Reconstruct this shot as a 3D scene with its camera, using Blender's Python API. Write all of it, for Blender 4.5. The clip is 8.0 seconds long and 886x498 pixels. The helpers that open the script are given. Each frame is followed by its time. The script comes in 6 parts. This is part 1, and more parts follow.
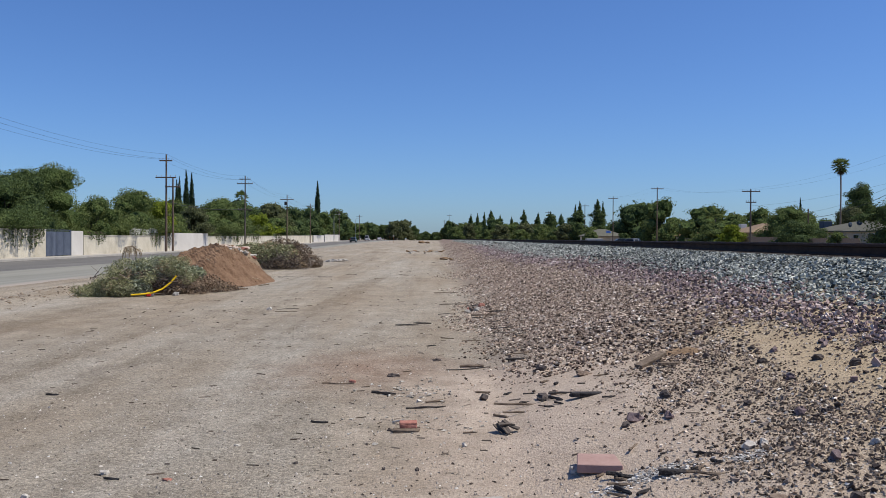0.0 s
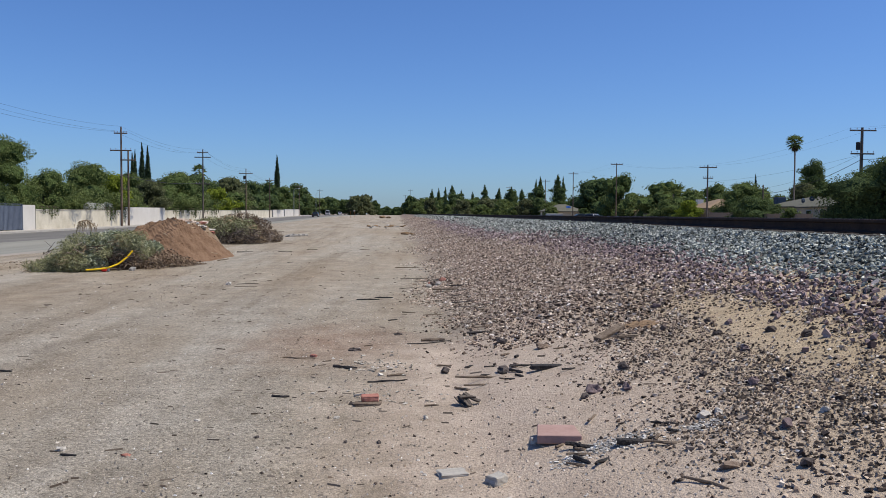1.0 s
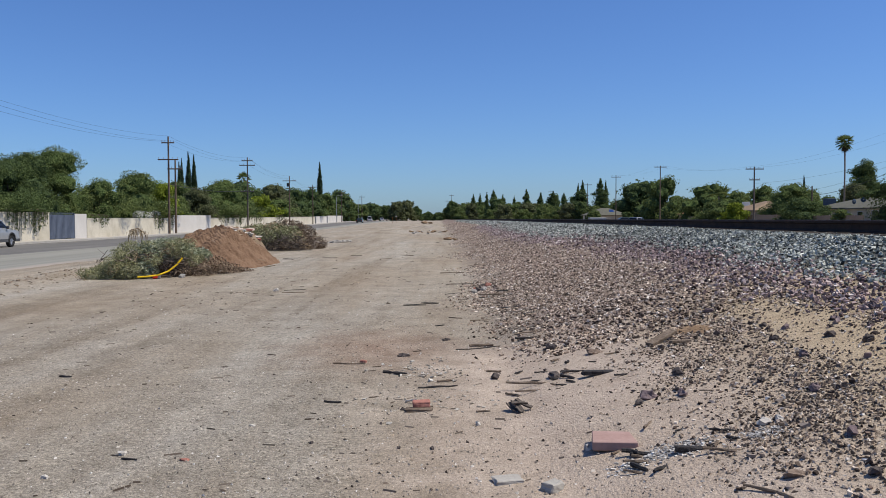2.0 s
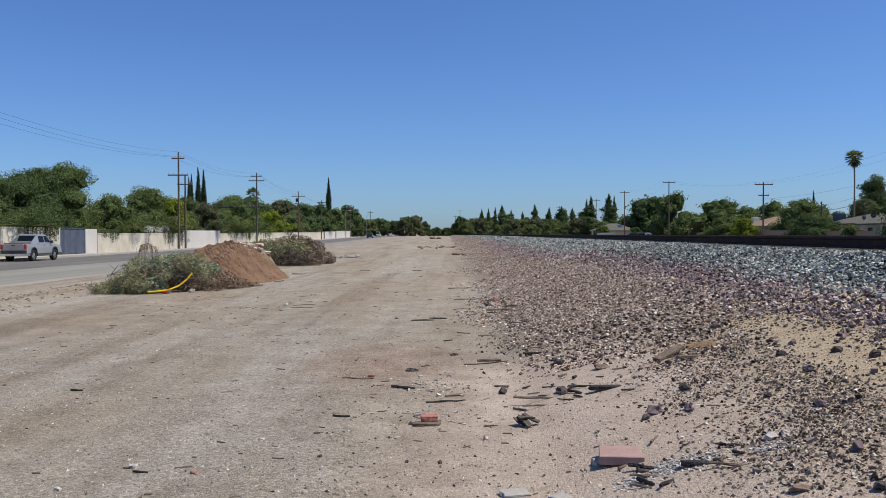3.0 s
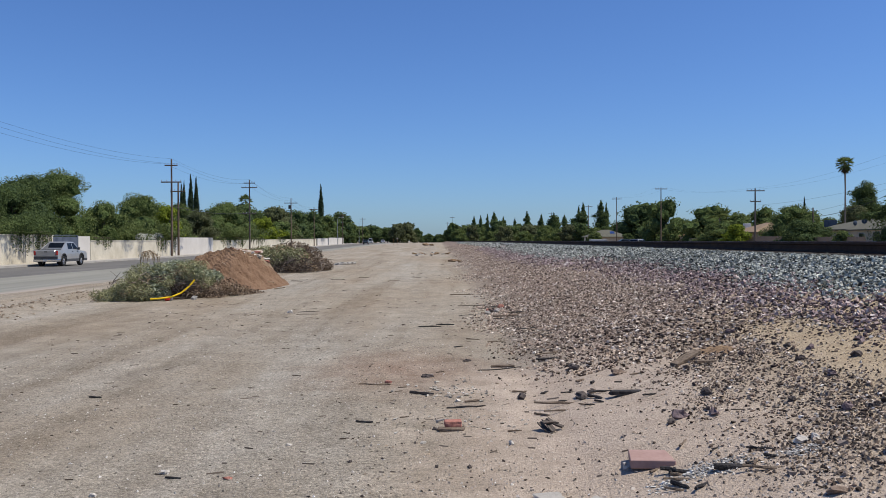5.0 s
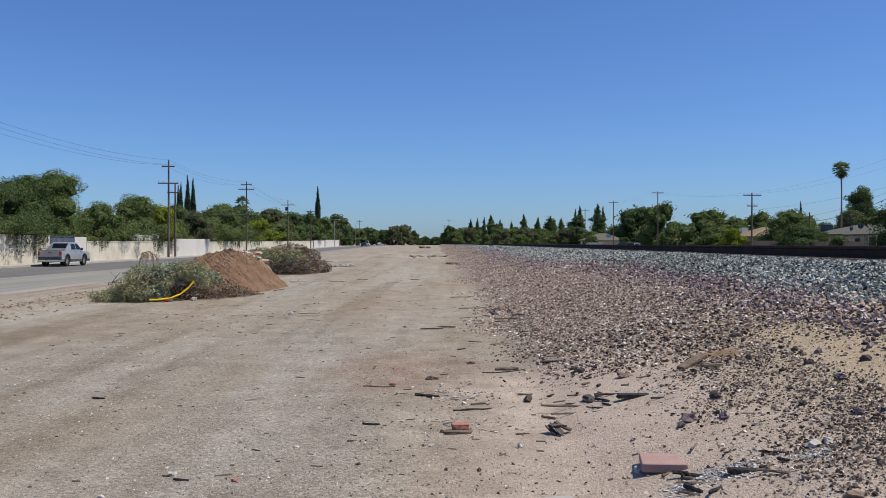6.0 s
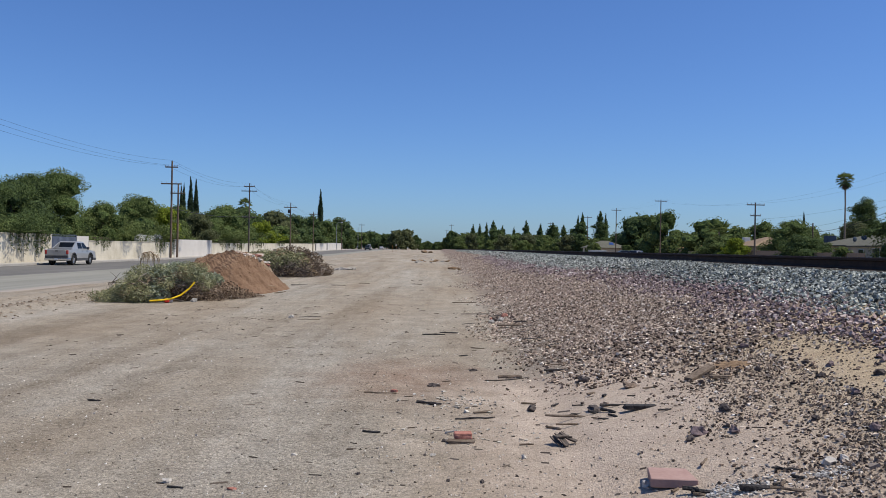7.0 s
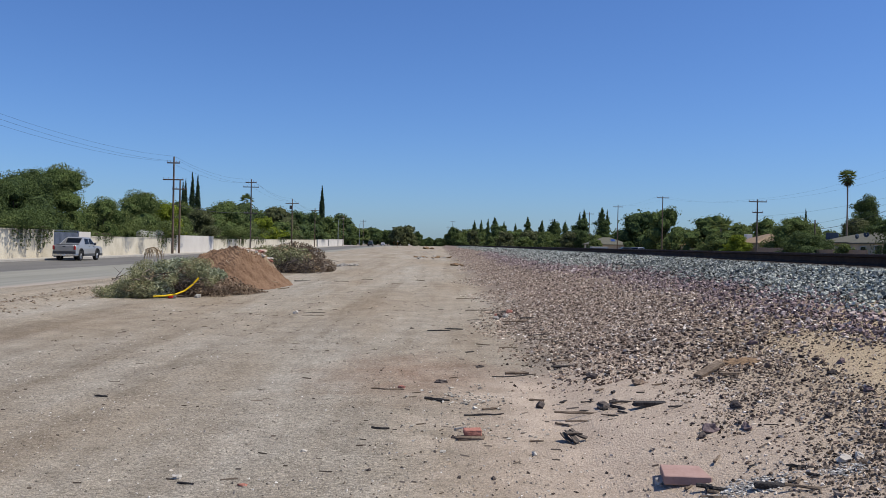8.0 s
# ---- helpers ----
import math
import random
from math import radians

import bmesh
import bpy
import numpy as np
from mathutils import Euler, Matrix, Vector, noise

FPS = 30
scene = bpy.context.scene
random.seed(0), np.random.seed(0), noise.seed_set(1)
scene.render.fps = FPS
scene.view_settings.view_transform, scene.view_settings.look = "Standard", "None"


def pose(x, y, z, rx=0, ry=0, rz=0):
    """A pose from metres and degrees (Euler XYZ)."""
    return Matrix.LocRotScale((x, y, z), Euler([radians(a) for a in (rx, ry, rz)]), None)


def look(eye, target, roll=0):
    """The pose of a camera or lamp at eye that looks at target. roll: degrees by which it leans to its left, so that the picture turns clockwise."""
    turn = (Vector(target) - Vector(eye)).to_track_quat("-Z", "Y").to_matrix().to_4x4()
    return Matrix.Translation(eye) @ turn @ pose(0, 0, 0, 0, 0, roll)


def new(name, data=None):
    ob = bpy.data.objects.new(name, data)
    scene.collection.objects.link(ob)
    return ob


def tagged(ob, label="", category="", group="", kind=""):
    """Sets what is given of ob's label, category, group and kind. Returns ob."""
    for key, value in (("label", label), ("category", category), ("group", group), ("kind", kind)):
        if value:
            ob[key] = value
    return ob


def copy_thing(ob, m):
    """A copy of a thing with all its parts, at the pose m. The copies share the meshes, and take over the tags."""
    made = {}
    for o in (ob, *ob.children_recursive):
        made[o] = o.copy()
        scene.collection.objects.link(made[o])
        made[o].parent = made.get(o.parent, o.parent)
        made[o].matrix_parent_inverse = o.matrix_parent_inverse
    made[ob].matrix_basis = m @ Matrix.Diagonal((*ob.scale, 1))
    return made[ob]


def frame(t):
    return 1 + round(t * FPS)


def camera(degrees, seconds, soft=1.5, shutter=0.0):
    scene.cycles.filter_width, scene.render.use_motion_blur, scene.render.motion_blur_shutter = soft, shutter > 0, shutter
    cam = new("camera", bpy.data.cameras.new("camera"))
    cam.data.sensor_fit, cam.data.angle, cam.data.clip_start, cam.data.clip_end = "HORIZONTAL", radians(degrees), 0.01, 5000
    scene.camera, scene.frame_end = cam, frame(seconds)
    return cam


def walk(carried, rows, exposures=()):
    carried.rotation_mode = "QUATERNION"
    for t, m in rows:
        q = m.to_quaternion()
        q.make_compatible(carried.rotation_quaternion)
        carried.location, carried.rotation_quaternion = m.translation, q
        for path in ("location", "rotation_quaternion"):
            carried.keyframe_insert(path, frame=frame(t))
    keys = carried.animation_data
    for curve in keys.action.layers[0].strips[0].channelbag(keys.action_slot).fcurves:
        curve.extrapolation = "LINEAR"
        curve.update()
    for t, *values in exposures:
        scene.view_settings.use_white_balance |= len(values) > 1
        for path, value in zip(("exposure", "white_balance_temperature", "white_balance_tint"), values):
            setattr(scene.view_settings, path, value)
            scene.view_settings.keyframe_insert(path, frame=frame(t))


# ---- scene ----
cam = camera(57.2, 8.0, soft=0.75)
PATH = [
    (0, (-0.035, -0.027, 1.412), (-0.021, 1.973, 1.387), 0.3),
    (0.5, (-0.032, -0.026, 1.413), (0.01, 1.972, 1.343), -0.1),
    (1, (-0.038, -0.024, 1.404), (0.072, 1.971, 1.318), 0.4),
    (1.5, (-0.092, -0.018, 1.407), (-0.033, 1.979, 1.325), 0.1),
    (2.8, (-0.102, -0.06, 1.409), (-0.121, 1.939, 1.365), -0.2),
    (3, (-0.097, -0.078, 1.41), (-0.11, 1.922, 1.374), -0.1),
    (3.5, (-0.107, -0.1, 1.412), (-0.129, 1.9, 1.372), -0.2),
    (4, (-0.151, -0.116, 1.416), (-0.173, 1.883, 1.394), -0.4),
    (4.5, (-0.24, -0.123, 1.414), (-0.243, 1.877, 1.394), -0.5),
    (6, (-0.409, -0.094, 1.401), (-0.393, 1.905, 1.388), 0.1),
    (6.5, (-0.412, -0.002, 1.403), (-0.413, 1.998, 1.403), 0.5),
    (7, (-0.429, 0.036, 1.399), (-0.418, 2.036, 1.398), 1.0),
    (7.5, (-0.476, 0.05, 1.398), (-0.458, 2.05, 1.382), 1.4),
    (8, (-0.488, 0.066, 1.393), (-0.48, 2.066, 1.383), 1.1),
]
walk(cam, [(t, look(eye, target, roll)) for t, eye, target, roll in PATH])

# ---- light ----
SUN_AZ, SUN_EL = 96.0, 59.0
world = bpy.data.worlds.new("sky")
scene.world = world
world.use_nodes = True
wn = world.node_tree.nodes
sky = wn.new("ShaderNodeTexSky")
sky.sky_type = "NISHITA"
sky.sun_disc = False
sky.sun_elevation, sky.sun_rotation = radians(SUN_EL), radians(SUN_AZ)
sky.altitude, sky.air_density, sky.dust_density, sky.ozone_density = 100, 1.0, 0.5, 3.0
wn["Background"].inputs["Strength"].default_value = 0.087
tint = wn.new("ShaderNodeMix")
tint.data_type, tint.blend_type = "RGBA", "MULTIPLY"
tint.inputs[0].default_value = 1.0
tint.inputs[7].default_value = (0.64, 0.91, 1.385, 1)  # a clear deep blue sky
world.node_tree.links.new(sky.outputs["Color"], tint.inputs[6])
world.node_tree.links.new(tint.outputs[2], wn["Background"].inputs["Color"])
sun = new("sun", bpy.data.lights.new("sun", "SUN"))
sun.data.energy, sun.data.angle, sun.data.color = 4.9, radians(0.53), (1.0, 0.93, 0.81)
to_sun = Vector((math.sin(radians(SUN_AZ)) * math.cos(radians(SUN_EL)), math.cos(radians(SUN_AZ)) * math.cos(radians(SUN_EL)), math.sin(radians(SUN_EL))))
sun.matrix_world = look((0, 0, 60), Vector((0, 0, 60)) - to_sun)
scene.view_settings.exposure = 0.0


# ---- materials ----
def nodes_of(name, rough=0.8, metal=0.0, spec=0.3):
    m = bpy.data.materials.new(name)
    m.use_nodes = True
    nt = m.node_tree
    b = nt.nodes["Principled BSDF"]
    b.inputs["Roughness"].default_value = rough
    b.inputs["Metallic"].default_value = metal
    b.inputs["Specular IOR Level"].default_value = spec
    return m, nt, b


def ramp(nt, fac, stops):
    r = nt.nodes.new("ShaderNodeValToRGB")
    while len(r.color_ramp.elements) < len(stops):
        r.color_ramp.elements.new(0.5)
    for e, (p, c) in zip(r.color_ramp.elements, stops):
        e.position, e.color = p, (*c, 1)
    nt.links.new(fac, r.inputs[0])
    return r.outputs[0]


def noise_tex(nt, scale, detail=4, rough=0.55, vec=None):
    n = nt.nodes.new("ShaderNodeTexNoise")
    n.inputs["Scale"].default_value, n.inputs["Detail"].default_value, n.inputs["Roughness"].default_value = scale, detail, rough
    if vec is None:
        g = nt.nodes.new("ShaderNodeNewGeometry")
        vec = g.outputs["Position"]
    nt.links.new(vec, n.inputs["Vector"])
    return n.outputs["Fac"]


def mixc(nt, fac, a, b, mode="MIX"):
    m = nt.nodes.new("ShaderNodeMix")
    m.data_type, m.blend_type = "RGBA", mode
    for sock, v in ((m.inputs[0], fac), (m.inputs[6], a), (m.inputs[7], b)):
        if isinstance(v, (int, float)):
            sock.default_value = v
        elif isinstance(v, tuple):
            sock.default_value = (*v, 1)
        else:
            nt.links.new(v, sock)
    return m.outputs[2]


def maths(nt, op, a, b=0.0, clamp=False):
    m = nt.nodes.new("ShaderNodeMath")
    m.operation, m.use_clamp = op, clamp
    for sock, v in zip(m.inputs, (a, b)):
        if isinstance(v, (int, float)):
            sock.default_value = v
        else:
            nt.links.new(v, sock)
    return m.outputs[0]


def bump(nt, bsdf, height, strength, dist):
    b = nt.nodes.new("ShaderNodeBump")
    b.inputs["Strength"].default_value, b.inputs["Distance"].default_value = strength, dist
    nt.links.new(height, b.inputs["Height"])
    nt.links.new(b.outputs[0], bsdf.inputs["Normal"])


def plain(name, dark, light, scale=3.0, rough=0.8, metal=0.0, relief=0.3, fine=40.0, spec=0.15):
    """Two tones mixed by coarse and fine noise, with a fine relief."""
    m, nt, b = nodes_of(name, rough, metal, spec)
    tc = nt.nodes.new("ShaderNodeTexCoord").outputs["Object"]
    a, c = noise_tex(nt, scale, 5, 0.6, tc), noise_tex(nt, fine, 3, 0.6, tc)
    f = maths(nt, "ADD", maths(nt, "MULTIPLY", a, 0.65), maths(nt, "MULTIPLY", c, 0.35))
    nt.links.new(ramp(nt, f, ((0.35, dark), (0.65, light))), b.inputs["Base Color"])
    if relief:
        bump(nt, b, c, relief, 0.02)
    return m


def islands(name, stops, rough=0.85, relief=0.0, sheer=0.0, spec=0.1):
    """Each loose piece takes its own tone."""
    m, nt, b = nodes_of(name, rough, 0.0, spec)
    g = nt.nodes.new("ShaderNodeNewGeometry")
    col = ramp(nt, g.outputs["Random Per Island"], stops)
    big = noise_tex(nt, 0.35, 3, 0.6, g.outputs["Position"])
    col = mixc(nt, 0.5, col, ramp(nt, big, ((0.3, (0.62, 0.62, 0.62)), (0.7, (1.3, 1.3, 1.3)))), "MULTIPLY")
    nt.links.new(col, b.inputs["Base Color"])
    if relief:
        bump(nt, b, noise_tex(nt, 60, 3, 0.6, g.outputs["Position"]), relief, 0.01)
    if sheer:
        t = nt.nodes.new("ShaderNodeBsdfTranslucent")
        nt.links.new(col, t.inputs["Color"])
        mx = nt.nodes.new("ShaderNodeMixShader")
        mx.inputs[0].default_value = sheer
        nt.links.new(b.outputs[0], mx.inputs[1])
        nt.links.new(t.outputs[0], mx.inputs[2])
        nt.links.new(mx.outputs[0], nt.nodes["Material Output"].inputs["Surface"])
    return m


def ground_material():
    m, nt, b = nodes_of("bare_ground", 0.95, 0.0, 0.12)
    g = nt.nodes.new("ShaderNodeNewGeometry")
    sep = nt.nodes.new("ShaderNodeSeparateXYZ")
    nt.links.new(g.outputs["Position"], sep.inputs[0])
    x = sep.outputs[0]
    # long streaks along the wheel tracks
    mp = nt.nodes.new("ShaderNodeMapping")
    mp.inputs["Scale"].default_value = (1.0, 0.22, 1.0)
    mp.inputs["Rotation"].default_value = (0, 0, radians(12))
    nt.links.new(g.outputs["Position"], mp.inputs["Vector"])
    broad = noise_tex(nt, 0.45, 5, 0.6, mp.outputs[0])
    mid = noise_tex(nt, 2.2, 6, 0.65, g.outputs["Position"])
    fine = noise_tex(nt, 45, 4, 0.7, g.outputs["Position"])
    grit = noise_tex(nt, 160, 2, 0.6, g.outputs["Position"])
    dirt = ramp(nt, broad, ((0.28, (0.248, 0.200, 0.145)), (0.5, (0.294, 0.256, 0.203)), (0.72, (0.330, 0.308, 0.265))))
    dirt = mixc(nt, 0.7, dirt, ramp(nt, mid, ((0.3, (0.72, 0.69, 0.66)), (0.7, (1.22, 1.22, 1.22)))), "MULTIPLY")
    # tyre tracks drawn out along the lot
    tm = nt.nodes.new("ShaderNodeMapping")
    tm.inputs["Scale"].default_value = (1.0, 0.05, 1.0)
    tm.inputs["Rotation"].default_value = (0, 0, radians(7))
    nt.links.new(g.outputs["Position"], tm.inputs["Vector"])
    tracks = noise_tex(nt, 1.3, 4, 0.7, tm.outputs[0])
    dirt = mixc(nt, 0.75, dirt, ramp(nt, tracks, ((0.36, (0.76, 0.73, 0.69)), (0.5, (1.02, 1.02, 1.01)), (0.66, (1.14, 1.15, 1.16)))), "MULTIPLY")
    # a damp reddish spot where bricks were crushed
    spot = nt.nodes.new("ShaderNodeMapping")
    spot.inputs["Location"].default_value = (0.55, -4.3, 0)
    spot.inputs["Scale"].default_value = (0.75, 0.52, 0)
    nt.links.new(g.outputs["Position"], spot.inputs["Vector"])
    away = nt.nodes.new("ShaderNodeVectorMath")
    away.operation = "LENGTH"
    nt.links.new(spot.outputs[0], away.inputs[0])
    damp = maths(nt, "SUBTRACT", 1.35, maths(nt, "ADD", away.outputs["Value"], maths(nt, "MULTIPLY", mid, 0.9)), True)
    dirt = mixc(nt, damp, dirt, ramp(nt, mid, ((0.3, (0.22, 0.148, 0.105)), (0.7, (0.33, 0.25, 0.19)))))
    # the lot turns slightly paler farther along y, with a ragged start
    far_pale = maths(nt, "MULTIPLY", maths(nt, "SUBTRACT", maths(nt, "ADD", sep.outputs[1], maths(nt, "MULTIPLY", mid, 4.0)), 10.0), 0.12, True)
    dirt = mixc(nt, far_pale, dirt, mixc(nt, 1.0, dirt, (1.09, 1.095, 1.095), "MULTIPLY"))
    rubble = ramp(nt, mid, ((0.3, (0.16, 0.118, 0.094)), (0.5, (0.23, 0.176, 0.14)), (0.7, (0.32, 0.252, 0.20))))
    sand = ramp(nt, mid, ((0.3, (0.38, 0.306, 0.24)), (0.7, (0.49, 0.405, 0.326))))
    drift = ramp(nt, mid, ((0.3, (0.39, 0.305, 0.20)), (0.7, (0.48, 0.385, 0.262))))
    sand = mixc(nt, maths(nt, "MULTIPLY", maths(nt, "SUBTRACT", x, 1.5), 0.9, True), sand, drift)
    # bed under the ballast, coloured dark to paint shade into the gaps between stones
    stone = ramp(nt, fine, ((0.3, (0.04, 0.042, 0.042)), (0.7, (0.11, 0.115, 0.112))))
    wob = maths(nt, "ADD", x, maths(nt, "MULTIPLY", maths(nt, "SUBTRACT", mid, 0.5), 1.6))
    k1 = maths(nt, "MULTIPLY", maths(nt, "SUBTRACT", wob, 0.35), 1.0, True)
    k2 = maths(nt, "MULTIPLY", maths(nt, "SUBTRACT", wob, 3.6), 1.6, True)
    apron = maths(nt, "MULTIPLY", maths(nt, "SUBTRACT", 9.7, maths(nt, "ADD", sep.outputs[1], maths(nt, "MULTIPLY", mid, 1.2))), 0.8, True)
    sandy = maths(nt, "MAXIMUM", ramp(nt, broad, ((0.58, (0, 0, 0)), (0.8, (0.6, 0.6, 0.6)))), apron)
    low = maths(nt, "MULTIPLY", maths(nt, "ADD", wob, 0.7), 0.85, True)
    apron = maths(nt, "MULTIPLY", apron, low)
    col = mixc(nt, maths(nt, "MAXIMUM", k1, apron), dirt, mixc(nt, sandy, rubble, sand))
    col = mixc(nt, k2, col, stone)
    # past the embankment it is dry earth again
    k3 = maths(nt, "MULTIPLY", maths(nt, "SUBTRACT", wob, 10.0), 0.6, True)
    col = mixc(nt, k3, col, dirt)
    col = mixc(nt, 0.6, col, ramp(nt, fine, ((0.3, (0.66, 0.65, 0.64)), (0.68, (1.25, 1.25, 1.25)))), "MULTIPLY")
    col = mixc(nt, 0.5, col, ramp(nt, grit, ((0.35, (0.7, 0.7, 0.7)), (0.62, (1.2, 1.2, 1.2)))), "MULTIPLY")
    cells = []
    for scale in (55, 130):
        vo = nt.nodes.new("ShaderNodeTexVoronoi")
        vo.inputs["Scale"].default_value = scale
        nt.links.new(g.outputs["Position"], vo.inputs["Vector"])
        bw = nt.nodes.new("ShaderNodeSeparateColor")
        nt.links.new(vo.outputs["Color"], bw.inputs[0])
        cells.append((bw.outputs[0], vo.outputs["Distance"]))
    stony = ramp(nt, noise_tex(nt, 0.5, 3, 0.6, mp.outputs[0]), ((0.33, (0.35, 0.35, 0.35)), (0.55, (1, 1, 1))))
    stony = maths(nt, "MULTIPLY", stony, maths(nt, "SUBTRACT", 1.0, maths(nt, "MULTIPLY", apron, 0.75)))
    for rnd, _ in cells:
        grain = ramp(nt, rnd, ((0.0, (0.32, 0.31, 0.30)), (0.35, (0.9, 0.9, 0.9)), (0.8, (1.12, 1.12, 1.12)), (1.0, (1.6, 1.58, 1.55))))
        col = mixc(nt, maths(nt, "MULTIPLY", stony, 0.5), col, mixc(nt, 1.0, col, grain, "MULTIPLY"))
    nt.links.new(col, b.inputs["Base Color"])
    h = maths(nt, "ADD", maths(nt, "MULTIPLY", cells[0][1], -0.10), maths(nt, "MULTIPLY", mid, 0.6))
    h = maths(nt, "ADD", h, maths(nt, "ADD", maths(nt, "MULTIPLY", fine, 0.25), maths(nt, "MULTIPLY", grit, 0.1)))
    bump(nt, b, h, 0.9, 0.06)
    return m


def road_material(name, dark, light, dusty=False):
    m, nt, b = nodes_of(name, 0.9, 0.0, 0.2)
    g = nt.nodes.new("ShaderNodeNewGeometry")
    mp = nt.nodes.new("ShaderNodeMapping")
    mp.inputs["Scale"].default_value = (1.0, 0.12, 1.0)
    nt.links.new(g.outputs["Position"], mp.inputs["Vector"])
    a = noise_tex(nt, 0.6, 5, 0.6, mp.outputs[0])
    c = noise_tex(nt, 30, 3, 0.6, g.outputs["Position"])
    f = maths(nt, "ADD", maths(nt, "MULTIPLY", a, 0.7), maths(nt, "MULTIPLY", c, 0.3))
    col = ramp(nt, f, ((0.35, dark), (0.65, light)))
    if dusty:
        sx = nt.nodes.new("ShaderNodeSeparateXYZ")
        nt.links.new(g.outputs["Position"], sx.inputs[0])
        edge = maths(nt, "ADD", maths(nt, "ADD", sx.outputs[0], 12.5), maths(nt, "MULTIPLY", maths(nt, "SUBTRACT", a, 0.5), 9.0))
        col = mixc(nt, maths(nt, "MULTIPLY", edge, 0.45, True), col, ramp(nt, a, ((0.28, (0.27, 0.212, 0.16)), (0.72, (0.36, 0.32, 0.275)))))
    nt.links.new(col, b.inputs["Base Color"])
    bump(nt, b, c, 0.2, 0.01)
    return m


M = {}
M["ground"] = ground_material()
M["asphalt"] = road_material("asphalt", (0.101, 0.098, 0.090), (0.176, 0.166, 0.150))
M["dusty_asphalt"] = road_material("dusty_asphalt", (0.195, 0.19, 0.158), (0.272, 0.264, 0.225), True)
M["concrete"] = plain("concrete", (0.306, 0.286, 0.254), (0.425, 0.399, 0.353), 1.2, 0.9)
M["stucco"] = plain("painted_block", (0.43, 0.385, 0.295), (0.65, 0.60, 0.49), 0.5, 0.9, relief=0.4, fine=9)
M["stucco_white"] = plain("white_block", (0.504, 0.473, 0.426), (0.605, 0.573, 0.525), 0.4, 0.9, relief=0.4, fine=12)
M["gate"] = plain("blue_gray_steel", (0.075, 0.09, 0.125), (0.12, 0.14, 0.18), 1.5, 0.55, 0.0, 0.1)
M["rail"] = plain("rusty_rail_steel", (0.035, 0.022, 0.017), (0.075, 0.045, 0.032), 4, 0.8, 0.15, 0.3)
M["rail_head"] = plain("polished_rail_steel", (0.30, 0.30, 0.31), (0.42, 0.42, 0.43), 8, 0.3, 1.0, 0.05)
M["tie"] = plain("creosoted_wood", (0.035, 0.03, 0.026), (0.08, 0.066, 0.056), 6, 0.9, relief=0.5)
M["pole"] = plain("weathered_pole_wood", (0.09, 0.062, 0.045), (0.19, 0.14, 0.105), 3, 0.9, relief=0.4)
M["pole_grey"] = plain("grey_pole_wood", (0.085, 0.07, 0.06), (0.16, 0.135, 0.115), 3, 0.9, relief=0.4)
M["wire"] = plain("black_cable", (0.02, 0.02, 0.022), (0.04, 0.04, 0.042), 3, 0.6, relief=0)
M["metal"] = plain("galvanised_steel", (0.30, 0.31, 0.32), (0.42, 0.43, 0.44), 5, 0.5, 0.6, 0.1)
M["bark"] = plain("bark", (0.06, 0.045, 0.035), (0.14, 0.11, 0.085), 5, 0.95, relief=0.6)
M["palm_bark"] = plain("palm_bark", (0.14, 0.115, 0.09), (0.26, 0.22, 0.18), 5, 0.95, relief=0.6)
LEAF = {
    "dark": islands("leaf_dark", ((0.0, (0.068, 0.098, 0.034)), (0.5, (0.094, 0.131, 0.047)), (1.0, (0.126, 0.168, 0.062))), 0.75, sheer=0.3, spec=0.08),
    "green": islands("leaf_green", ((0.0, (0.104, 0.138, 0.045)), (0.5, (0.139, 0.176, 0.060)), (1.0, (0.180, 0.220, 0.080))), 0.75, sheer=0.35, spec=0.08),
    "olive": islands("leaf_olive", ((0.0, (0.069, 0.081, 0.036)), (0.5, (0.119, 0.134, 0.062)), (1.0, (0.188, 0.201, 0.102))), 0.75, sheer=0.3, spec=0.08),
    "lime": islands("leaf_lime", ((0.0, (0.112, 0.150, 0.019)), (0.5, (0.188, 0.237, 0.025)), (1.0, (0.275, 0.325, 0.044))), 0.75, sheer=0.3, spec=0.08),
    "brown": islands("leaf_brown", ((0.0, (0.06, 0.04, 0.025)), (0.5, (0.11, 0.08, 0.05)), (1.0, (0.17, 0.13, 0.085))), 0.75, sheer=0.15, spec=0.08),
    "cypress": islands("leaf_cypress", ((0.0, (0.017, 0.031, 0.017)), (0.5, (0.029, 0.050, 0.024)), (1.0, (0.054, 0.082, 0.036))), 0.7),
    "dry": islands("leaf_dry", ((0.0, (0.18, 0.125, 0.075)), (0.5, (0.31, 0.23, 0.14)), (1.0, (0.46, 0.37, 0.25))), 0.75, sheer=0.15, spec=0.08),
    "wilted": islands("leaf_wilted", ((0.0, (0.12, 0.126, 0.06)), (0.5, (0.25, 0.255, 0.135)), (1.0, (0.43, 0.42, 0.25))), 0.8, sheer=0.3, spec=0.08),
    "silver": islands("leaf_silver", ((0.0, (0.12, 0.138, 0.08)), (0.5, (0.30, 0.325, 0.205)), (1.0, (0.55, 0.57, 0.43))), 0.75, sheer=0.3, spec=0.08),
    "old_frond": islands("old_palm_frond", ((0.0, (0.05, 0.04, 0.025)), (0.5, (0.10, 0.08, 0.05)), (1.0, (0.17, 0.14, 0.09))), 0.85, spec=0.08),
    "blossom": islands("white_blossom", ((0.0, (0.3, 0.33, 0.25)), (0.6, (0.55, 0.55, 0.5)), (1.0, (0.75, 0.74, 0.7))), 0.7, sheer=0.2),
}


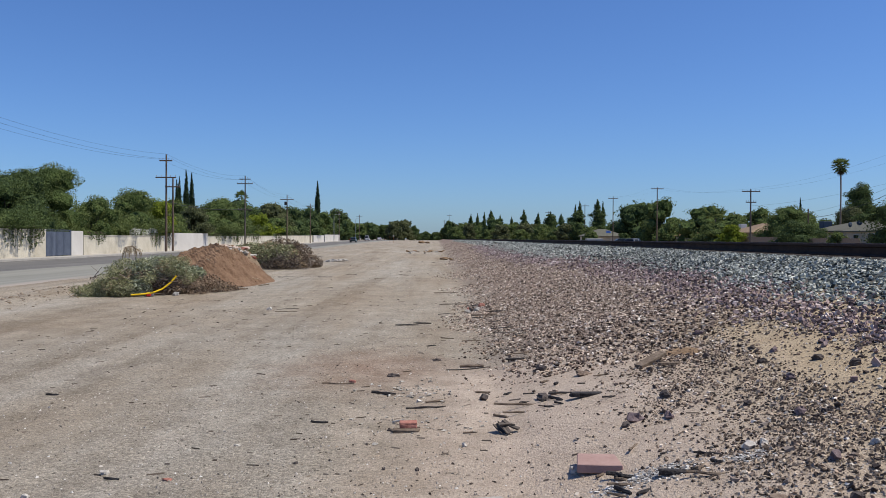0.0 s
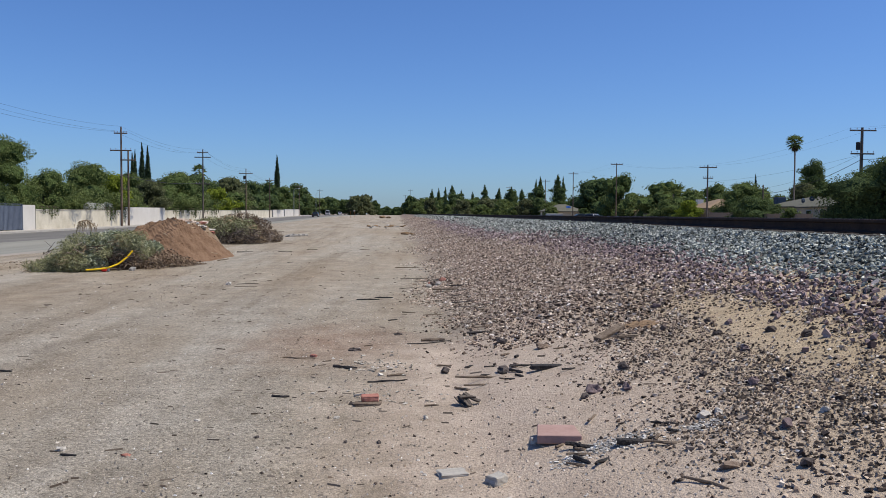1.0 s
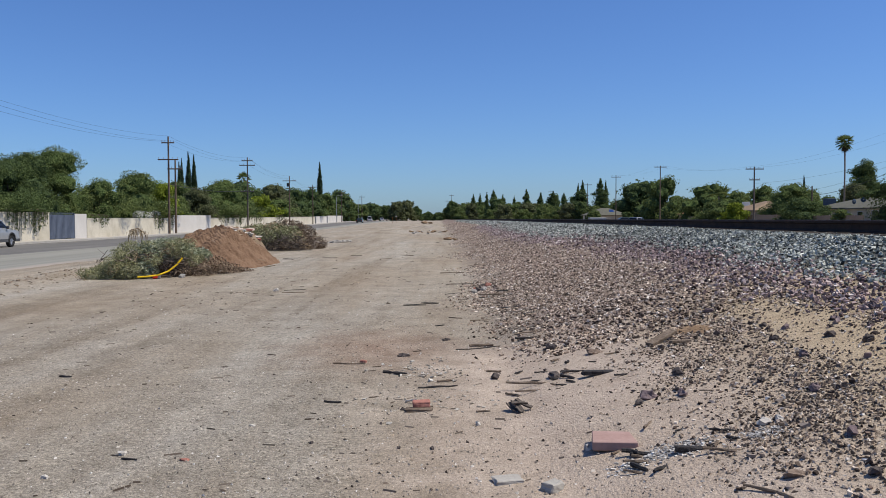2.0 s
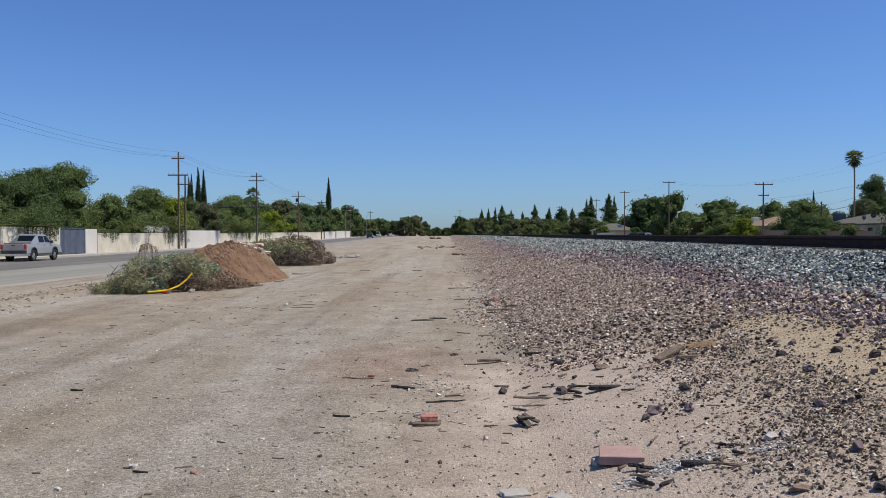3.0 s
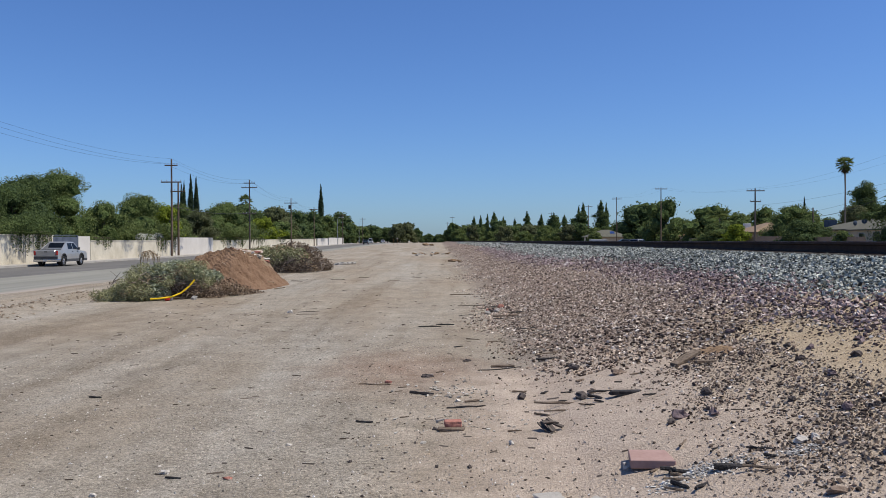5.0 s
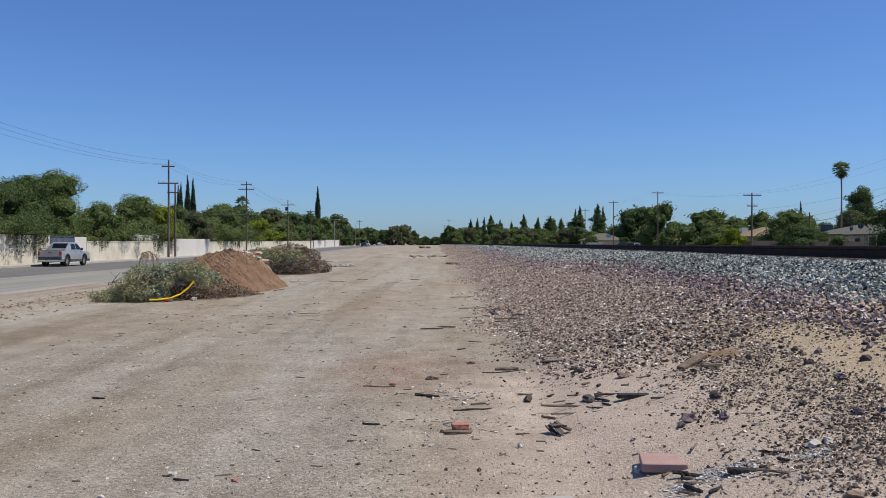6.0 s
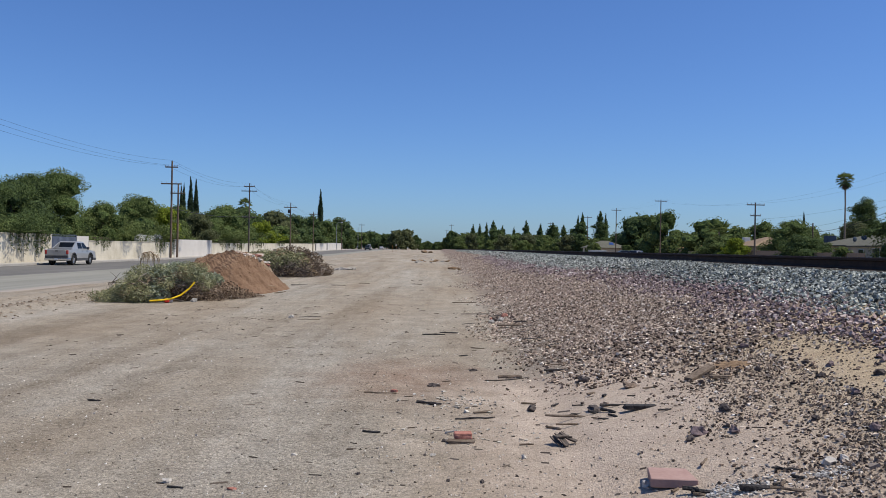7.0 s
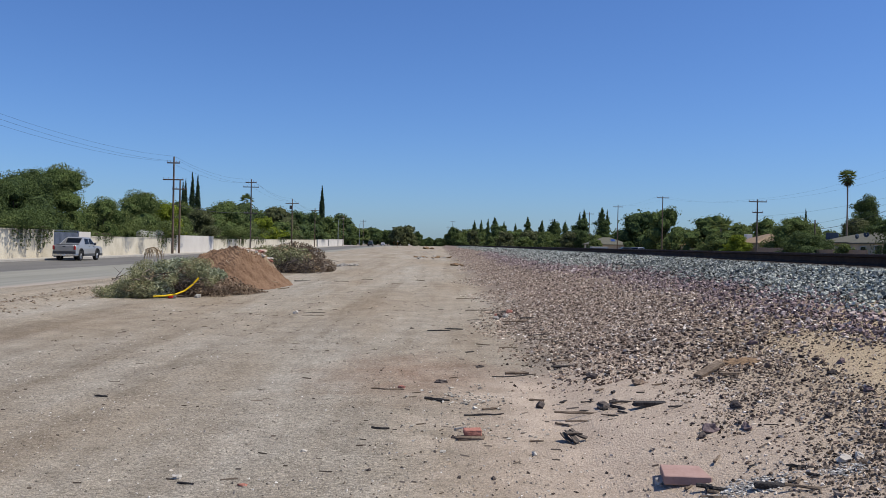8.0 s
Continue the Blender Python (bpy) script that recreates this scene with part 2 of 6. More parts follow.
# ---- mesh tools ----
def part(name, bm, material, parent=None, label=""):
    me = bpy.data.meshes.new(name)
    bm.to_mesh(me)
    bm.free()
    me.materials.append(material)
    ob = new(name, me)
    ob.parent = parent
    if label:
        ob["label"] = label
    return ob


def mesh_part(name, verts, faces, material, parent=None, label="", smooth=False):
    """One mesh object from numpy arrays: verts (n, 3), faces (m, 3 or 4)."""
    verts, faces = np.asarray(verts, np.float32), np.asarray(faces, np.int32)
    me = bpy.data.meshes.new(name)
    k = faces.shape[1]
    me.vertices.add(len(verts))
    me.vertices.foreach_set("co", verts.ravel())
    me.loops.add(faces.size)
    me.loops.foreach_set("vertex_index", faces.ravel())
    me.polygons.add(len(faces))
    me.polygons.foreach_set("loop_start", np.arange(0, faces.size, k, dtype=np.int32))
    me.polygons.foreach_set("loop_total", np.full(len(faces), k, np.int32))
    me.polygons.foreach_set("use_smooth", np.full(len(faces), bool(smooth)))
    me.update(calc_edges=True)
    me.materials.append(material)
    ob = new(name, me)
    ob.parent = parent
    if label:
        ob["label"] = label
    return ob


def empty(name, m=None, label="", category="", group="", kind=""):
    ob = new(name)
    ob.empty_display_size = 0.2
    if m is not None:
        ob.matrix_basis = m
    return tagged(ob, label, category, group, kind)


def box(bm, x0, x1, y0, y1, z0, z1, bevel=0.0):
    r = bmesh.ops.create_cube(bm, size=1.0)
    vs = r["verts"]
    for v in vs:
        v.co = Vector((x0 + (v.co.x + 0.5) * (x1 - x0), y0 + (v.co.y + 0.5) * (y1 - y0), z0 + (v.co.z + 0.5) * (z1 - z0)))
    if bevel:
        es = list({e for v in vs for e in v.link_edges})
        bmesh.ops.bevel(bm, geom=es, offset=bevel, segments=1, affect="EDGES", profile=0.5)
    return vs


def tube(bm, pts, radii, seg=8, caps=True):
    """A round bar along the points."""
    rings = []
    pts = [Vector(p) for p in pts]
    for i, p in enumerate(pts):
        d = (pts[min(i + 1, len(pts) - 1)] - pts[max(i - 1, 0)]).normalized()
        side = d.cross(Vector((0, 0, 1)) if abs(d.z) < 0.95 else Vector((1, 0, 0))).normalized()
        up = side.cross(d)
        r = radii[i] if hasattr(radii, "__len__") else radii
        rings.append([bm.verts.new(p + r * (math.cos(a) * side + math.sin(a) * up)) for a in (2 * math.pi * k / seg for k in range(seg))])
    for a, b in zip(rings, rings[1:]):
        for k in range(seg):
            bm.faces.new((a[k], a[(k + 1) % seg], b[(k + 1) % seg], b[k]))
    if caps:
        bm.faces.new(rings[0][::-1])
        bm.faces.new(rings[-1])


# ---- the lie of the land ----
def smooth(a, b, v):
    t = np.clip((np.asarray(v, float) - a) / (b - a), 0, 1)
    return t * t * (3 - 2 * t)


def waves(x, y, seed, scale):
    """Cheap smooth relief, about -1 to 1."""
    r = np.random.RandomState(seed)
    s = 0
    for k in range(7):
        a, f, p = r.uniform(0, 6.28), scale * r.uniform(0.6, 2.2), r.uniform(0, 6.28)
        s = s + np.sin(f * (np.cos(a) * x + np.sin(a) * y) + p) / 7
    return s * 1.6


def height(x, y):
    x, y = np.asarray(x, float), np.asarray(y, float)
    yy = np.clip(y, -20, 400)
    lot = np.where(yy < 22, 0.0105 * yy, 0.231 + 0.10 * smooth(22, 70, yy))
    lot = lot + 0.016 * waves(x, y, 3, 1.6) + 0.007 * waves(x, y, 4, 6.0)
    road = -0.42 + 0.95 * smooth(70, 330, yy)
    left = smooth(-8.0, -20.0, x)
    z = lot * (1 - left) + road * left
    toe = 0.55 + 0.12 * waves(0 * x, y, 8, 0.7)
    bank = np.clip((x - toe) * 0.245, 0, None)
    bank = np.minimum(bank + z * (x > toe), 1.16 + 0 * x)
    z = np.where(x > toe, np.maximum(bank + 0.02 * waves(x, y, 5, 2.4) * smooth(0.8, 1.6, x), z), z)
    far = smooth(8.2, 11.5, x)
    z = np.where(x > 5.0, 1.165 * (1 - smooth(8.2, 11.5, x)) + 0.2 * far, z)
    # earth scraped up in ridges where the lot meets the old road
    near = smooth(7, 10, y) * (1 - smooth(19, 23, y))
    z = z + 0.12 * np.exp(-((x + 8.3 + 0.3 * waves(0 * x, y, 9, 0.6)) / 0.38) ** 2) * near * (0.75 + 0.5 * waves(x, y, 13, 2.2))
    z = z + 0.05 * np.exp(-((x + 9.4 + 0.3 * waves(0 * x, y, 10, 0.5)) / 0.5) ** 2) * near
    return z


def axis(*runs):
    out = []
    for a, b, n in runs:
        out += list(np.linspace(a, b, n, endpoint=False))
    return np.array(out + [runs[-1][1]])


gx = axis((-2600, -400, 6), (-400, -60, 10), (-60, -12, 40), (-12, -4, 60), (-4, 6, 100), (6, 12, 30), (12, 60, 16), (60, 400, 10), (400, 2600, 6))
gy = axis((-600, -60, 5), (-60, -2, 15), (-2, 3, 25), (3, 14, 100), (14, 40, 70), (40, 120, 60), (120, 500, 40), (500, 4000, 12))
X, Y = np.meshgrid(gx, gy)
nx, ny = len(gx), len(gy)
idx = np.arange(nx * ny).reshape(ny, nx)
quads = np.stack([idx[:-1, :-1], idx[:-1, 1:], idx[1:, 1:], idx[1:, :-1]], -1).reshape(-1, 4)
ground = mesh_part("ground", np.stack([X, Y, height(X, Y)], -1).reshape(-1, 3), quads, M["ground"], smooth=True)
tagged(ground, "pale dry dirt lot rising into a gravel railway bank", "ground", kind="structure")


def strip(name, x0, x1, y0, y1, lift, material, label, category, nxs=6, nys=60, thick=0.0, taper=0.0):
    """A paved sheet that follows the land, its near edge drawn in by taper further on."""
    xs, ys = np.linspace(x0, x1, nxs), y0 + (y1 - y0) * np.linspace(0, 1, nys) ** 1.8
    A, B = np.meshgrid(xs, ys)
    A = A - taper * (A - x0) / (x1 - x0) * smooth(26, 80, B)
    A = A + (np.arange(nxs) == nxs - 1) * 0.5 * waves(0 * A, B, 12, 0.5)
    Z = height(A, B) + lift - (0.09 * (np.arange(nxs) == nxs - 1) if not thick else 0)
    i = np.arange(nxs * nys).reshape(nys, nxs)
    q = np.stack([i[:-1, :-1], i[:-1, 1:], i[1:, 1:], i[1:, :-1]], -1).reshape(-1, 4)
    v = np.stack([A, B, Z], -1).reshape(-1, 3)
    if thick:
        n = len(v)
        e = [i[:, -1], i[:, 0][::-1]]
        v = np.concatenate([v, v - np.array([0, 0, thick])])
        for r in e:
            q = np.concatenate([q, np.stack([r[:-1], r[:-1] + n, r[1:] + n, r[1:]], -1)])
    return tagged(mesh_part(name, v, q, material, smooth=not thick), label, category, kind="structure")


WALL_X = -33.0
strip("road", -31.0, -20.9, 5, 700, 0.03, M["asphalt"], "dark worn asphalt street lane", "road", nys=140)
strip("road_shoulder", -24.2, -10.4, 5, 500, 0.018, M["dusty_asphalt"], "dusty pale old asphalt beside the street", "road", 12, 140, taper=9.0)
strip("pavement", WALL_X + 0.1, -31.0, 5, 300, 0.17, M["concrete"], "pale concrete pavement with a kerb", "pavement", 2, 90, 0.3)


# ---- railway ----
RAIL_X = 5.75
RAIL_BASE = 1.205


def rail(x):
    prof = [(-0.070, 0), (0.070, 0), (0.070, 0.012), (0.014, 0.032), (0.009, 0.06), (0.009, 0.115), (0.036, 0.132), (0.036, 0.160), (0.028, 0.171), (-0.028, 0.171), (-0.036, 0.160), (-0.036, 0.132), (-0.009, 0.115), (-0.009, 0.06), (-0.014, 0.032), (-0.070, 0.012)]
    bm = bmesh.new()
    a = [bm.verts.new((px, -30, pz)) for px, pz in prof]
    b = [bm.verts.new((px, 900, pz)) for px, pz in prof]
    n = len(prof)
    for k in range(n):
        if k != 8:
            bm.faces.new((a[k], a[(k + 1) % n], b[(k + 1) % n], b[k]))
    bm.faces.new(a[::-1])
    bm.faces.new(b)
    ob = empty("rail", pose(x, 0, RAIL_BASE), "dark rusty steel rail with a worn bright top", "rail", "rails of the track")
    part("rail_body", bm, M["rail"], ob)
    bm = bmesh.new()
    vs = [bm.verts.new(c) for c in ((-0.028, -30, 0.171), (0.028, -30, 0.171), (0.028, 900, 0.171), (-0.028, 900, 0.171))]
    bm.faces.new(vs)
    part("rail_top", bm, M["rail_head"], ob, "polished running surface")
    return ob


rail(RAIL_X)
rail(RAIL_X + 1.51)


def railway_tie():
    bm = bmesh.new()
    box(bm, -0.5, 2.0, -0.11, 0.11, -0.17, 0.0, 0.012)
    return tagged(part("railway_tie", bm, M["tie"]), "dark creosoted wooden tie bedded in ballast", "railway tie", "ties under the rails")


tie = railway_tie()
tie.matrix_basis = pose(RAIL_X, 2.0, RAIL_BASE - 0.003)
for k in range(1, 90):
    copy_thing(tie, pose(RAIL_X + random.uniform(-0.03, 0.03), 2.0 + 0.52 * k, RAIL_BASE - 0.003, 0, 0, random.uniform(-1, 1)))


# ---- loose stone ----
ICO = bmesh.new()
bmesh.ops.create_icosphere(ICO, subdivisions=1, radius=1.0)
ICO_V = np.array([v.co[:] for v in ICO.verts])
ICO_F = np.array([[v.index for v in f.verts] for f in ICO.faces])
ICO.free()
CUBE_V = np.array([(a, b, c) for a in (-1, 1) for b in (-1, 1) for c in (-1, 1)], float) * 0.75
CUBE_F = np.array([(0, 1, 3), (0, 3, 2), (4, 6, 7), (4, 7, 5), (0, 4, 5), (0, 5, 1), (2, 3, 7), (2, 7, 6), (0, 2, 6), (0, 6, 4), (1, 5, 7), (1, 7, 3)])


# a shard bedded in the ground: a ridge over a four-cornered foot
CHIP_V = np.array([(-1, -0.8, -0.5), (1, -0.8, -0.5), (1, 0.8, -0.5), (-1, 0.8, -0.5), (-0.45, 0.1, 1.0), (0.5, -0.1, 1.0)], float) * 0.82
CHIP_F = np.array([(0, 1, 5), (0, 5, 4), (1, 2, 5), (2, 3, 4), (2, 4, 5), (3, 0, 4)])


def spins(n, rs, tilt=38.0):
    """Turns about the upright, with some tilt."""
    a, t, b = rs.uniform(0, 6.283, n), np.radians(tilt) * rs.normal(size=n), rs.uniform(0, 6.283, n)
    ca, sa, ct, st, cb, sb = np.cos(a), np.sin(a), np.cos(t), np.sin(t), np.cos(b), np.sin(b)
    return np.stack([np.stack([ca * cb - sa * ct * sb, -ca * sb - sa * ct * cb, sa * st], -1),
                     np.stack([sa * cb + ca * ct * sb, -sa * sb + ca * ct * cb, -ca * st], -1),
                     np.stack([st * sb, st * cb, ct], -1)], 1)


def stones(name, px, py, size, material, label, seed, flat=1.05, sink=0.1, chunky=False, base=None, chip=False):
    """Angular stones lying on the land, one mesh."""
    rs = np.random.RandomState(seed)
    n = len(px)
    V, F = (CHIP_V, CHIP_F) if chip else (CUBE_V, CUBE_F) if chunky else (ICO_V, ICO_F)
    v = V[None] * (1 + rs.uniform(-0.42, 0.34, (n, len(V), 1))) + rs.uniform(-0.28, 0.28, (n, len(V), 3))
    v = v * np.stack([rs.uniform(0.7, 1.25, n), rs.uniform(0.6, 1.0, n), rs.uniform(0.45, 0.85, n)], -1)[:, None]
    v = np.einsum("nij,nvj->nvi", spins(n, rs, 12.0 if chip else 38.0), v)
    v = v * np.array([1, 1, flat]) * (0.5 * size)[:, None, None]
    z = (height(px, py) if base is None else base) + size * (0.5 * flat * (1 - 2 * sink) * 0.6)
    v = v + np.stack([px, py, z], -1)[:, None]
    f = F[None] + (np.arange(n) * len(V))[:, None, None]
    return tagged(mesh_part(name, v.reshape(-1, 3), f.reshape(-1, 3), material), label, "gravel", kind="stuff")


def patch(n, x0, x1, y0, y1, rs, power=1.0):
    return rs.uniform(x0, x1, n), y0 + (y1 - y0) * rs.uniform(0, 1, n) ** power


M["ballast"] = islands("grey_ballast", ((0.0, (0.026, 0.028, 0.025)), (0.38, (0.195, 0.208, 0.182)), (0.8, (0.43, 0.445, 0.392)), (1.0, (0.62, 0.625, 0.55))), 0.85, 0.3)
M["purple"] = islands("purple_stone", ((0.0, (0.05, 0.038, 0.037)), (0.5, (0.26, 0.192, 0.185)), (0.9, (0.43, 0.34, 0.315)), (1.0, (0.70, 0.64, 0.58))), 0.85, 0.3)
M["rubble"] = islands("brown_rubble", ((0.0, (0.022, 0.017, 0.014)), (0.40, (0.19, 0.14, 0.108)), (0.76, (0.50, 0.392, 0.298)), (0.95, (0.68, 0.585, 0.48)), (1.0, (0.88, 0.82, 0.75))), 0.9, 0.3)
M["dark_stone"] = islands("dark_stone", ((0.0, (0.03, 0.024, 0.023)), (0.6, (0.11, 0.088, 0.08)), (0.94, (0.27, 0.225, 0.19)), (1.0, (0.6, 0.56, 0.5))), 0.9, 0.3)
M["chip"] = islands("stone_chips", ((0.0, (0.018, 0.014, 0.012)), (0.42, (0.10, 0.078, 0.064)), (0.7, (0.27, 0.212, 0.158)), (0.9, (0.46, 0.368, 0.272)), (1.0, (0.72, 0.66, 0.58))), 0.9, 0.3)
M["pebble"] = islands("pebbles", ((0.0, (0.13, 0.112, 0.093)), (0.2, (0.23, 0.20, 0.165)), (0.6, (0.38, 0.33, 0.275)), (0.9, (0.52, 0.47, 0.41)), (1.0, (0.72, 0.7, 0.66))), 0.9)


def lay_gravel():
    rs = np.random.RandomState(21)

    def scoop(x, y):
        """Where wind-blown sand lies bare on the bank."""
        return ((x - 2.66 - 0.05 * (y - 6)) / (0.32 + 0.13 * waves(x, y, 51, 2.5))) ** 2 + ((y - 6.0) / 1.55) ** 2 < 1 + rs.normal(0, 0.42, len(x))

    def slab_spot(x, y):
        return (abs(x - 0.905) < 0.17) & (abs(y - 4.53) < 0.16)

    # grey ballast on the shoulder, near to far
    for name, n, y0, y1, s0, s1 in (("ballast", 27000, 4.0, 18, 0.024, 0.05), ("ballast_beyond", 17000, 18, 48, 0.045, 0.09), ("ballast_distance", 5000, 48, 170, 0.08, 0.16)):
        x, y = patch(n, 2.9, 5.6, y0, y1, rs)
        keep = x > 3.8 - 0.75 * smooth(10, 30, y) + 0.2 * waves(x, y, 31, 1.2) + rs.normal(0, 0.16, n)
        x, y = x[keep], y[keep]
        stones(name, x, y, rs.uniform(s0, s1, len(x)), M["ballast"], "grey angular crushed stone beside the rail", rs.randint(999), chunky=True, chip=y0 > 15)
    x, y = patch(2200, 5.9, 8.8, 2, 60, rs)
    stones("track_ballast", x, y, rs.uniform(0.05, 0.1, 2200), M["ballast"], "grey crushed stone between and behind the rails", 5, chunky=True)
    # purple-brown band below it
    for name, n, y0, y1, s0, s1 in (("purple_gravel", 13000, 4.0, 18, 0.022, 0.054), ("purple_gravel_beyond", 15000, 18, 60, 0.04, 0.085)):
        x, y = patch(n, 1.9, 4.3, y0, y1, rs)
        keep = rs.uniform(0, 1, n) < np.exp(-((x - 3.45 + 0.65 * smooth(10, 30, y) - 0.2 * waves(x, y, 31, 1.2)) / 0.42) ** 2)
        keep &= ~(scoop(x, y) & (rs.uniform(0, 1, n) > 0.2))
        x, y = x[keep], y[keep]
        stones(name, x, y, rs.uniform(s0, s1, len(x)), M["purple"], "purplish brown crushed stone on the bank", rs.randint(999), chunky=True, chip=y0 > 15)
    # brown rubble of the lower bank
    for name, n, y0, y1, s0, s1 in (("rubble", 40000, 2.5, 9.5, 0.012, 0.048), ("rubble_upper", 44000, 9.5, 15, 0.013, 0.05), ("rubble_beyond", 52000, 15, 45, 0.018, 0.058), ("rubble_distance", 15000, 45, 140, 0.04, 0.085)):
        x, y = patch(n, -0.9, 3.5, y0, y1, rs)
        edge = 0.45 + 0.6 * (1 - smooth(5.5, 9.5, y)) + 0.2 * smooth(12, 18, y)
        dens = smooth(edge - 0.6, edge + 0.6, x + 0.5 * waves(x, y, 41, 0.9) + 0.25 * waves(x, y, 42, 3.1)) ** 1.6 * (1 - 0.7 * smooth(2.9, 3.5, x + 0.7 * smooth(10, 30, y)))
        dens = np.where(scoop(x, y), 0.10 * dens, dens)
        near = 1 - smooth(5.8, 7.6, y + 0.5 * waves(x, y, 48, 1.1))
        dens = dens * (1 - 0.55 * near)
        dens = dens * np.where(y < 7.2, smooth(0.9, 1.9, x + 0.35 * waves(x, y, 44, 1.5)), 1.0)
        keep = rs.uniform(0, 1, n) < dens
        keep &= ~slab_spot(x, y)
        near = near[keep]
        x, y = x[keep], y[keep]
        stones(name, x, y, (s0 + (s1 - s0) * rs.uniform(0, 1, len(x)) ** (2.0 if 9 < y0 < 15 else 2.6)) * (1 - 0.3 * near), M["rubble"], "loose brown broken stone on sandy earth", rs.randint(999), 0.85, 0.2, chunky=True, chip=y0 > 9)
    # finer chips close by
    n = 135000
    x, y = patch(n, 0.9, 3.6, 1.0, 8.4, rs)
    dens = 0.72 * smooth(1.15, 2.5, x + 0.45 * waves(x, y, 44, 1.5) + 0.45 * waves(x, y, 46, 4.0)) * (0.66 + 0.3 * waves(x, y, 49, 7.0) + 0.45 * (1 - smooth(4.2, 5.4, y - 0.6 * (x - 1.8))))
    rim = smooth(1.0, 3.0, y + 0.4 * waves(x, y, 58, 2.0)) * (1 - smooth(2.9, 3.6, x + 0.25 * waves(x, y, 59, 2.0))) * (1 - smooth(7.4, 8.4, y))
    keep = rs.uniform(0, 1, n) < np.where(scoop(x, y), 0.07, dens) * rim
    keep &= ~slab_spot(x, y)
    x, y = x[keep], y[keep]
    stones("stone_chips", x, y, 0.007 + 0.024 * rs.uniform(0, 1, len(x)) ** 2.4, M["chip"], "fine dark stone chips on sandy earth", 79, 0.9, 0.2, chip=True)
    # darker, larger stones among them
    n = 1900
    x, y = patch(n, 0.6, 3.4, 2.5, 10.0, rs)
    keep = rs.uniform(0, 1, n) < (0.08 + 0.8 * smooth(1.2, 2.1, x + 0.4 * waves(x, y, 43, 1.3))) * np.where(scoop(x, y), 0.45, 1.0)
    keep &= ~slab_spot(x, y)
    x, y = x[keep], y[keep]
    stones("dark_rubble", x, y, 0.013 + 0.045 * rs.uniform(0, 1, len(x)) ** 4.0, M["dark_stone"], "dark loose stones strewn over sandy earth", 77, 0.8, 0.25, chunky=True)
    # the same stone goes on behind
    for name, n, x0, x1, mat in (("ballast_behind", 2500, 3.8, 5.6, "ballast"), ("rubble_behind", 2500, 1.0, 3.9, "rubble")):
        x, y = patch(n, x0, x1, -9, 4.0 if x0 > 3 else 2.5, rs)
        x = x + 0.45 * waves(x, y, 55, 0.9) + rs.normal(0, 0.25, n)
        stones(name, x, y, 0.02 + 0.05 * rs.uniform(0, 1, n) ** 1.8, M[mat], "loose broken stone on the railway bank", rs.randint(999), chunky=True)
    # sparse pebbles over the lot
    n = 62000
    x, y = patch(n, -5.0, 1.4, 3.0, 16, rs, 2.3)
    keep = rs.uniform(0, 1, n) < 0.35 + 0.4 * waves(x, y, 47, 0.8) + 0.25 * (y < 7)
    keep &= (x < 0.1) | (y > 7) | (rs.uniform(0, 1, n) < 0.7)
    x, y = x[keep], y[keep]
    stones("pebbles", x, y, 0.005 + 0.018 * rs.uniform(0, 1, len(x)) ** 3.5, M["pebble"], "fine pale pebbles strewn over dry dirt", 78, 0.9, 0.2, chip=True)

    # small dark chips thinly strewn over the sand
    n = 3600
    x, y = patch(n, -1.2, 1.9, 3.4, 8.5, rs)
    keep = (rs.uniform(0, 1, n) < 0.45 + 0.5 * waves(x, y, 57, 2.4)) & ~slab_spot(x, y)
    x, y = x[keep], y[keep]
    stones("strewn_chips", x, y, 0.005 + 0.022 * rs.uniform(0, 1, len(x)) ** 3.0, M["chip"], "small dark chips thinly strewn on sand", 82, 0.9, 0.2, chip=True)
    # finer grit where the lot is stony
    n = 26000
    x, y = patch(n, -4.2, -0.2, 3.0, 8.5, rs, 1.3)
    keep = rs.uniform(0, 1, n) < (0.12 + 0.75 * smooth(-0.2, 0.9, waves(x, y, 52, 0.9) + 0.6 * waves(x, y, 53, 2.6))) * smooth(-0.3, -1.4, x) * (1 - smooth(5.5, 8.5, y))
    x, y = x[keep], y[keep]
    stones("fine_grit", x, y, 0.004 + 0.010 * rs.uniform(0, 1, len(x)) ** 2.5, M["pebble"], "fine grit pressed into the dry dirt", 80, chip=True, sink=0.25)


lay_gravel()


# ---- trees ----
def leaf_cloud(centres, radii, count, leaf, rs, inner=0.45, loose=0.7, slim=1.0):
    """Small bent leaves thickly set round the lumps of a crown. Returns verts and quads."""
    c, r = np.asarray(centres, float), np.asarray(radii, float)
    vol = np.prod(r, 1) ** (2 / 3)
    pick = rs.choice(len(c), count, p=vol / vol.sum())
    d = rs.normal(size=(count, 3))
    d /= np.linalg.norm(d, axis=1)[:, None]
    rad = inner + (1 - inner) * rs.uniform(0, 1, count) ** 0.5
    rad = np.minimum(rad * (1 + 0.05 * rs.normal(size=count)), 1.07)
    p = c[pick] + d * r[pick] * rad[:, None]
    n = d + loose * rs.normal(size=(count, 3)) + np.array([0, 0, 0.35])
    n /= np.linalg.norm(n, axis=1)[:, None]
    a = np.cross(n, rs.normal(size=(count, 3)))
    a /= np.linalg.norm(a, axis=1)[:, None] + 1e-9
    b = np.cross(n, a)
    s = leaf * rs.uniform(0.55, 1.3, (count, 1))
    w = s / slim
    v = np.stack([p - a * s * 0.6, p - b * w * 0.3 + n * s * 0.08, p + a * s * 0.6 - n * s * 0.15, p + b * w * 0.34 + n * s * 0.06], 1)
    return v.reshape(-1, 3), np.arange(count * 4).reshape(-1, 4)


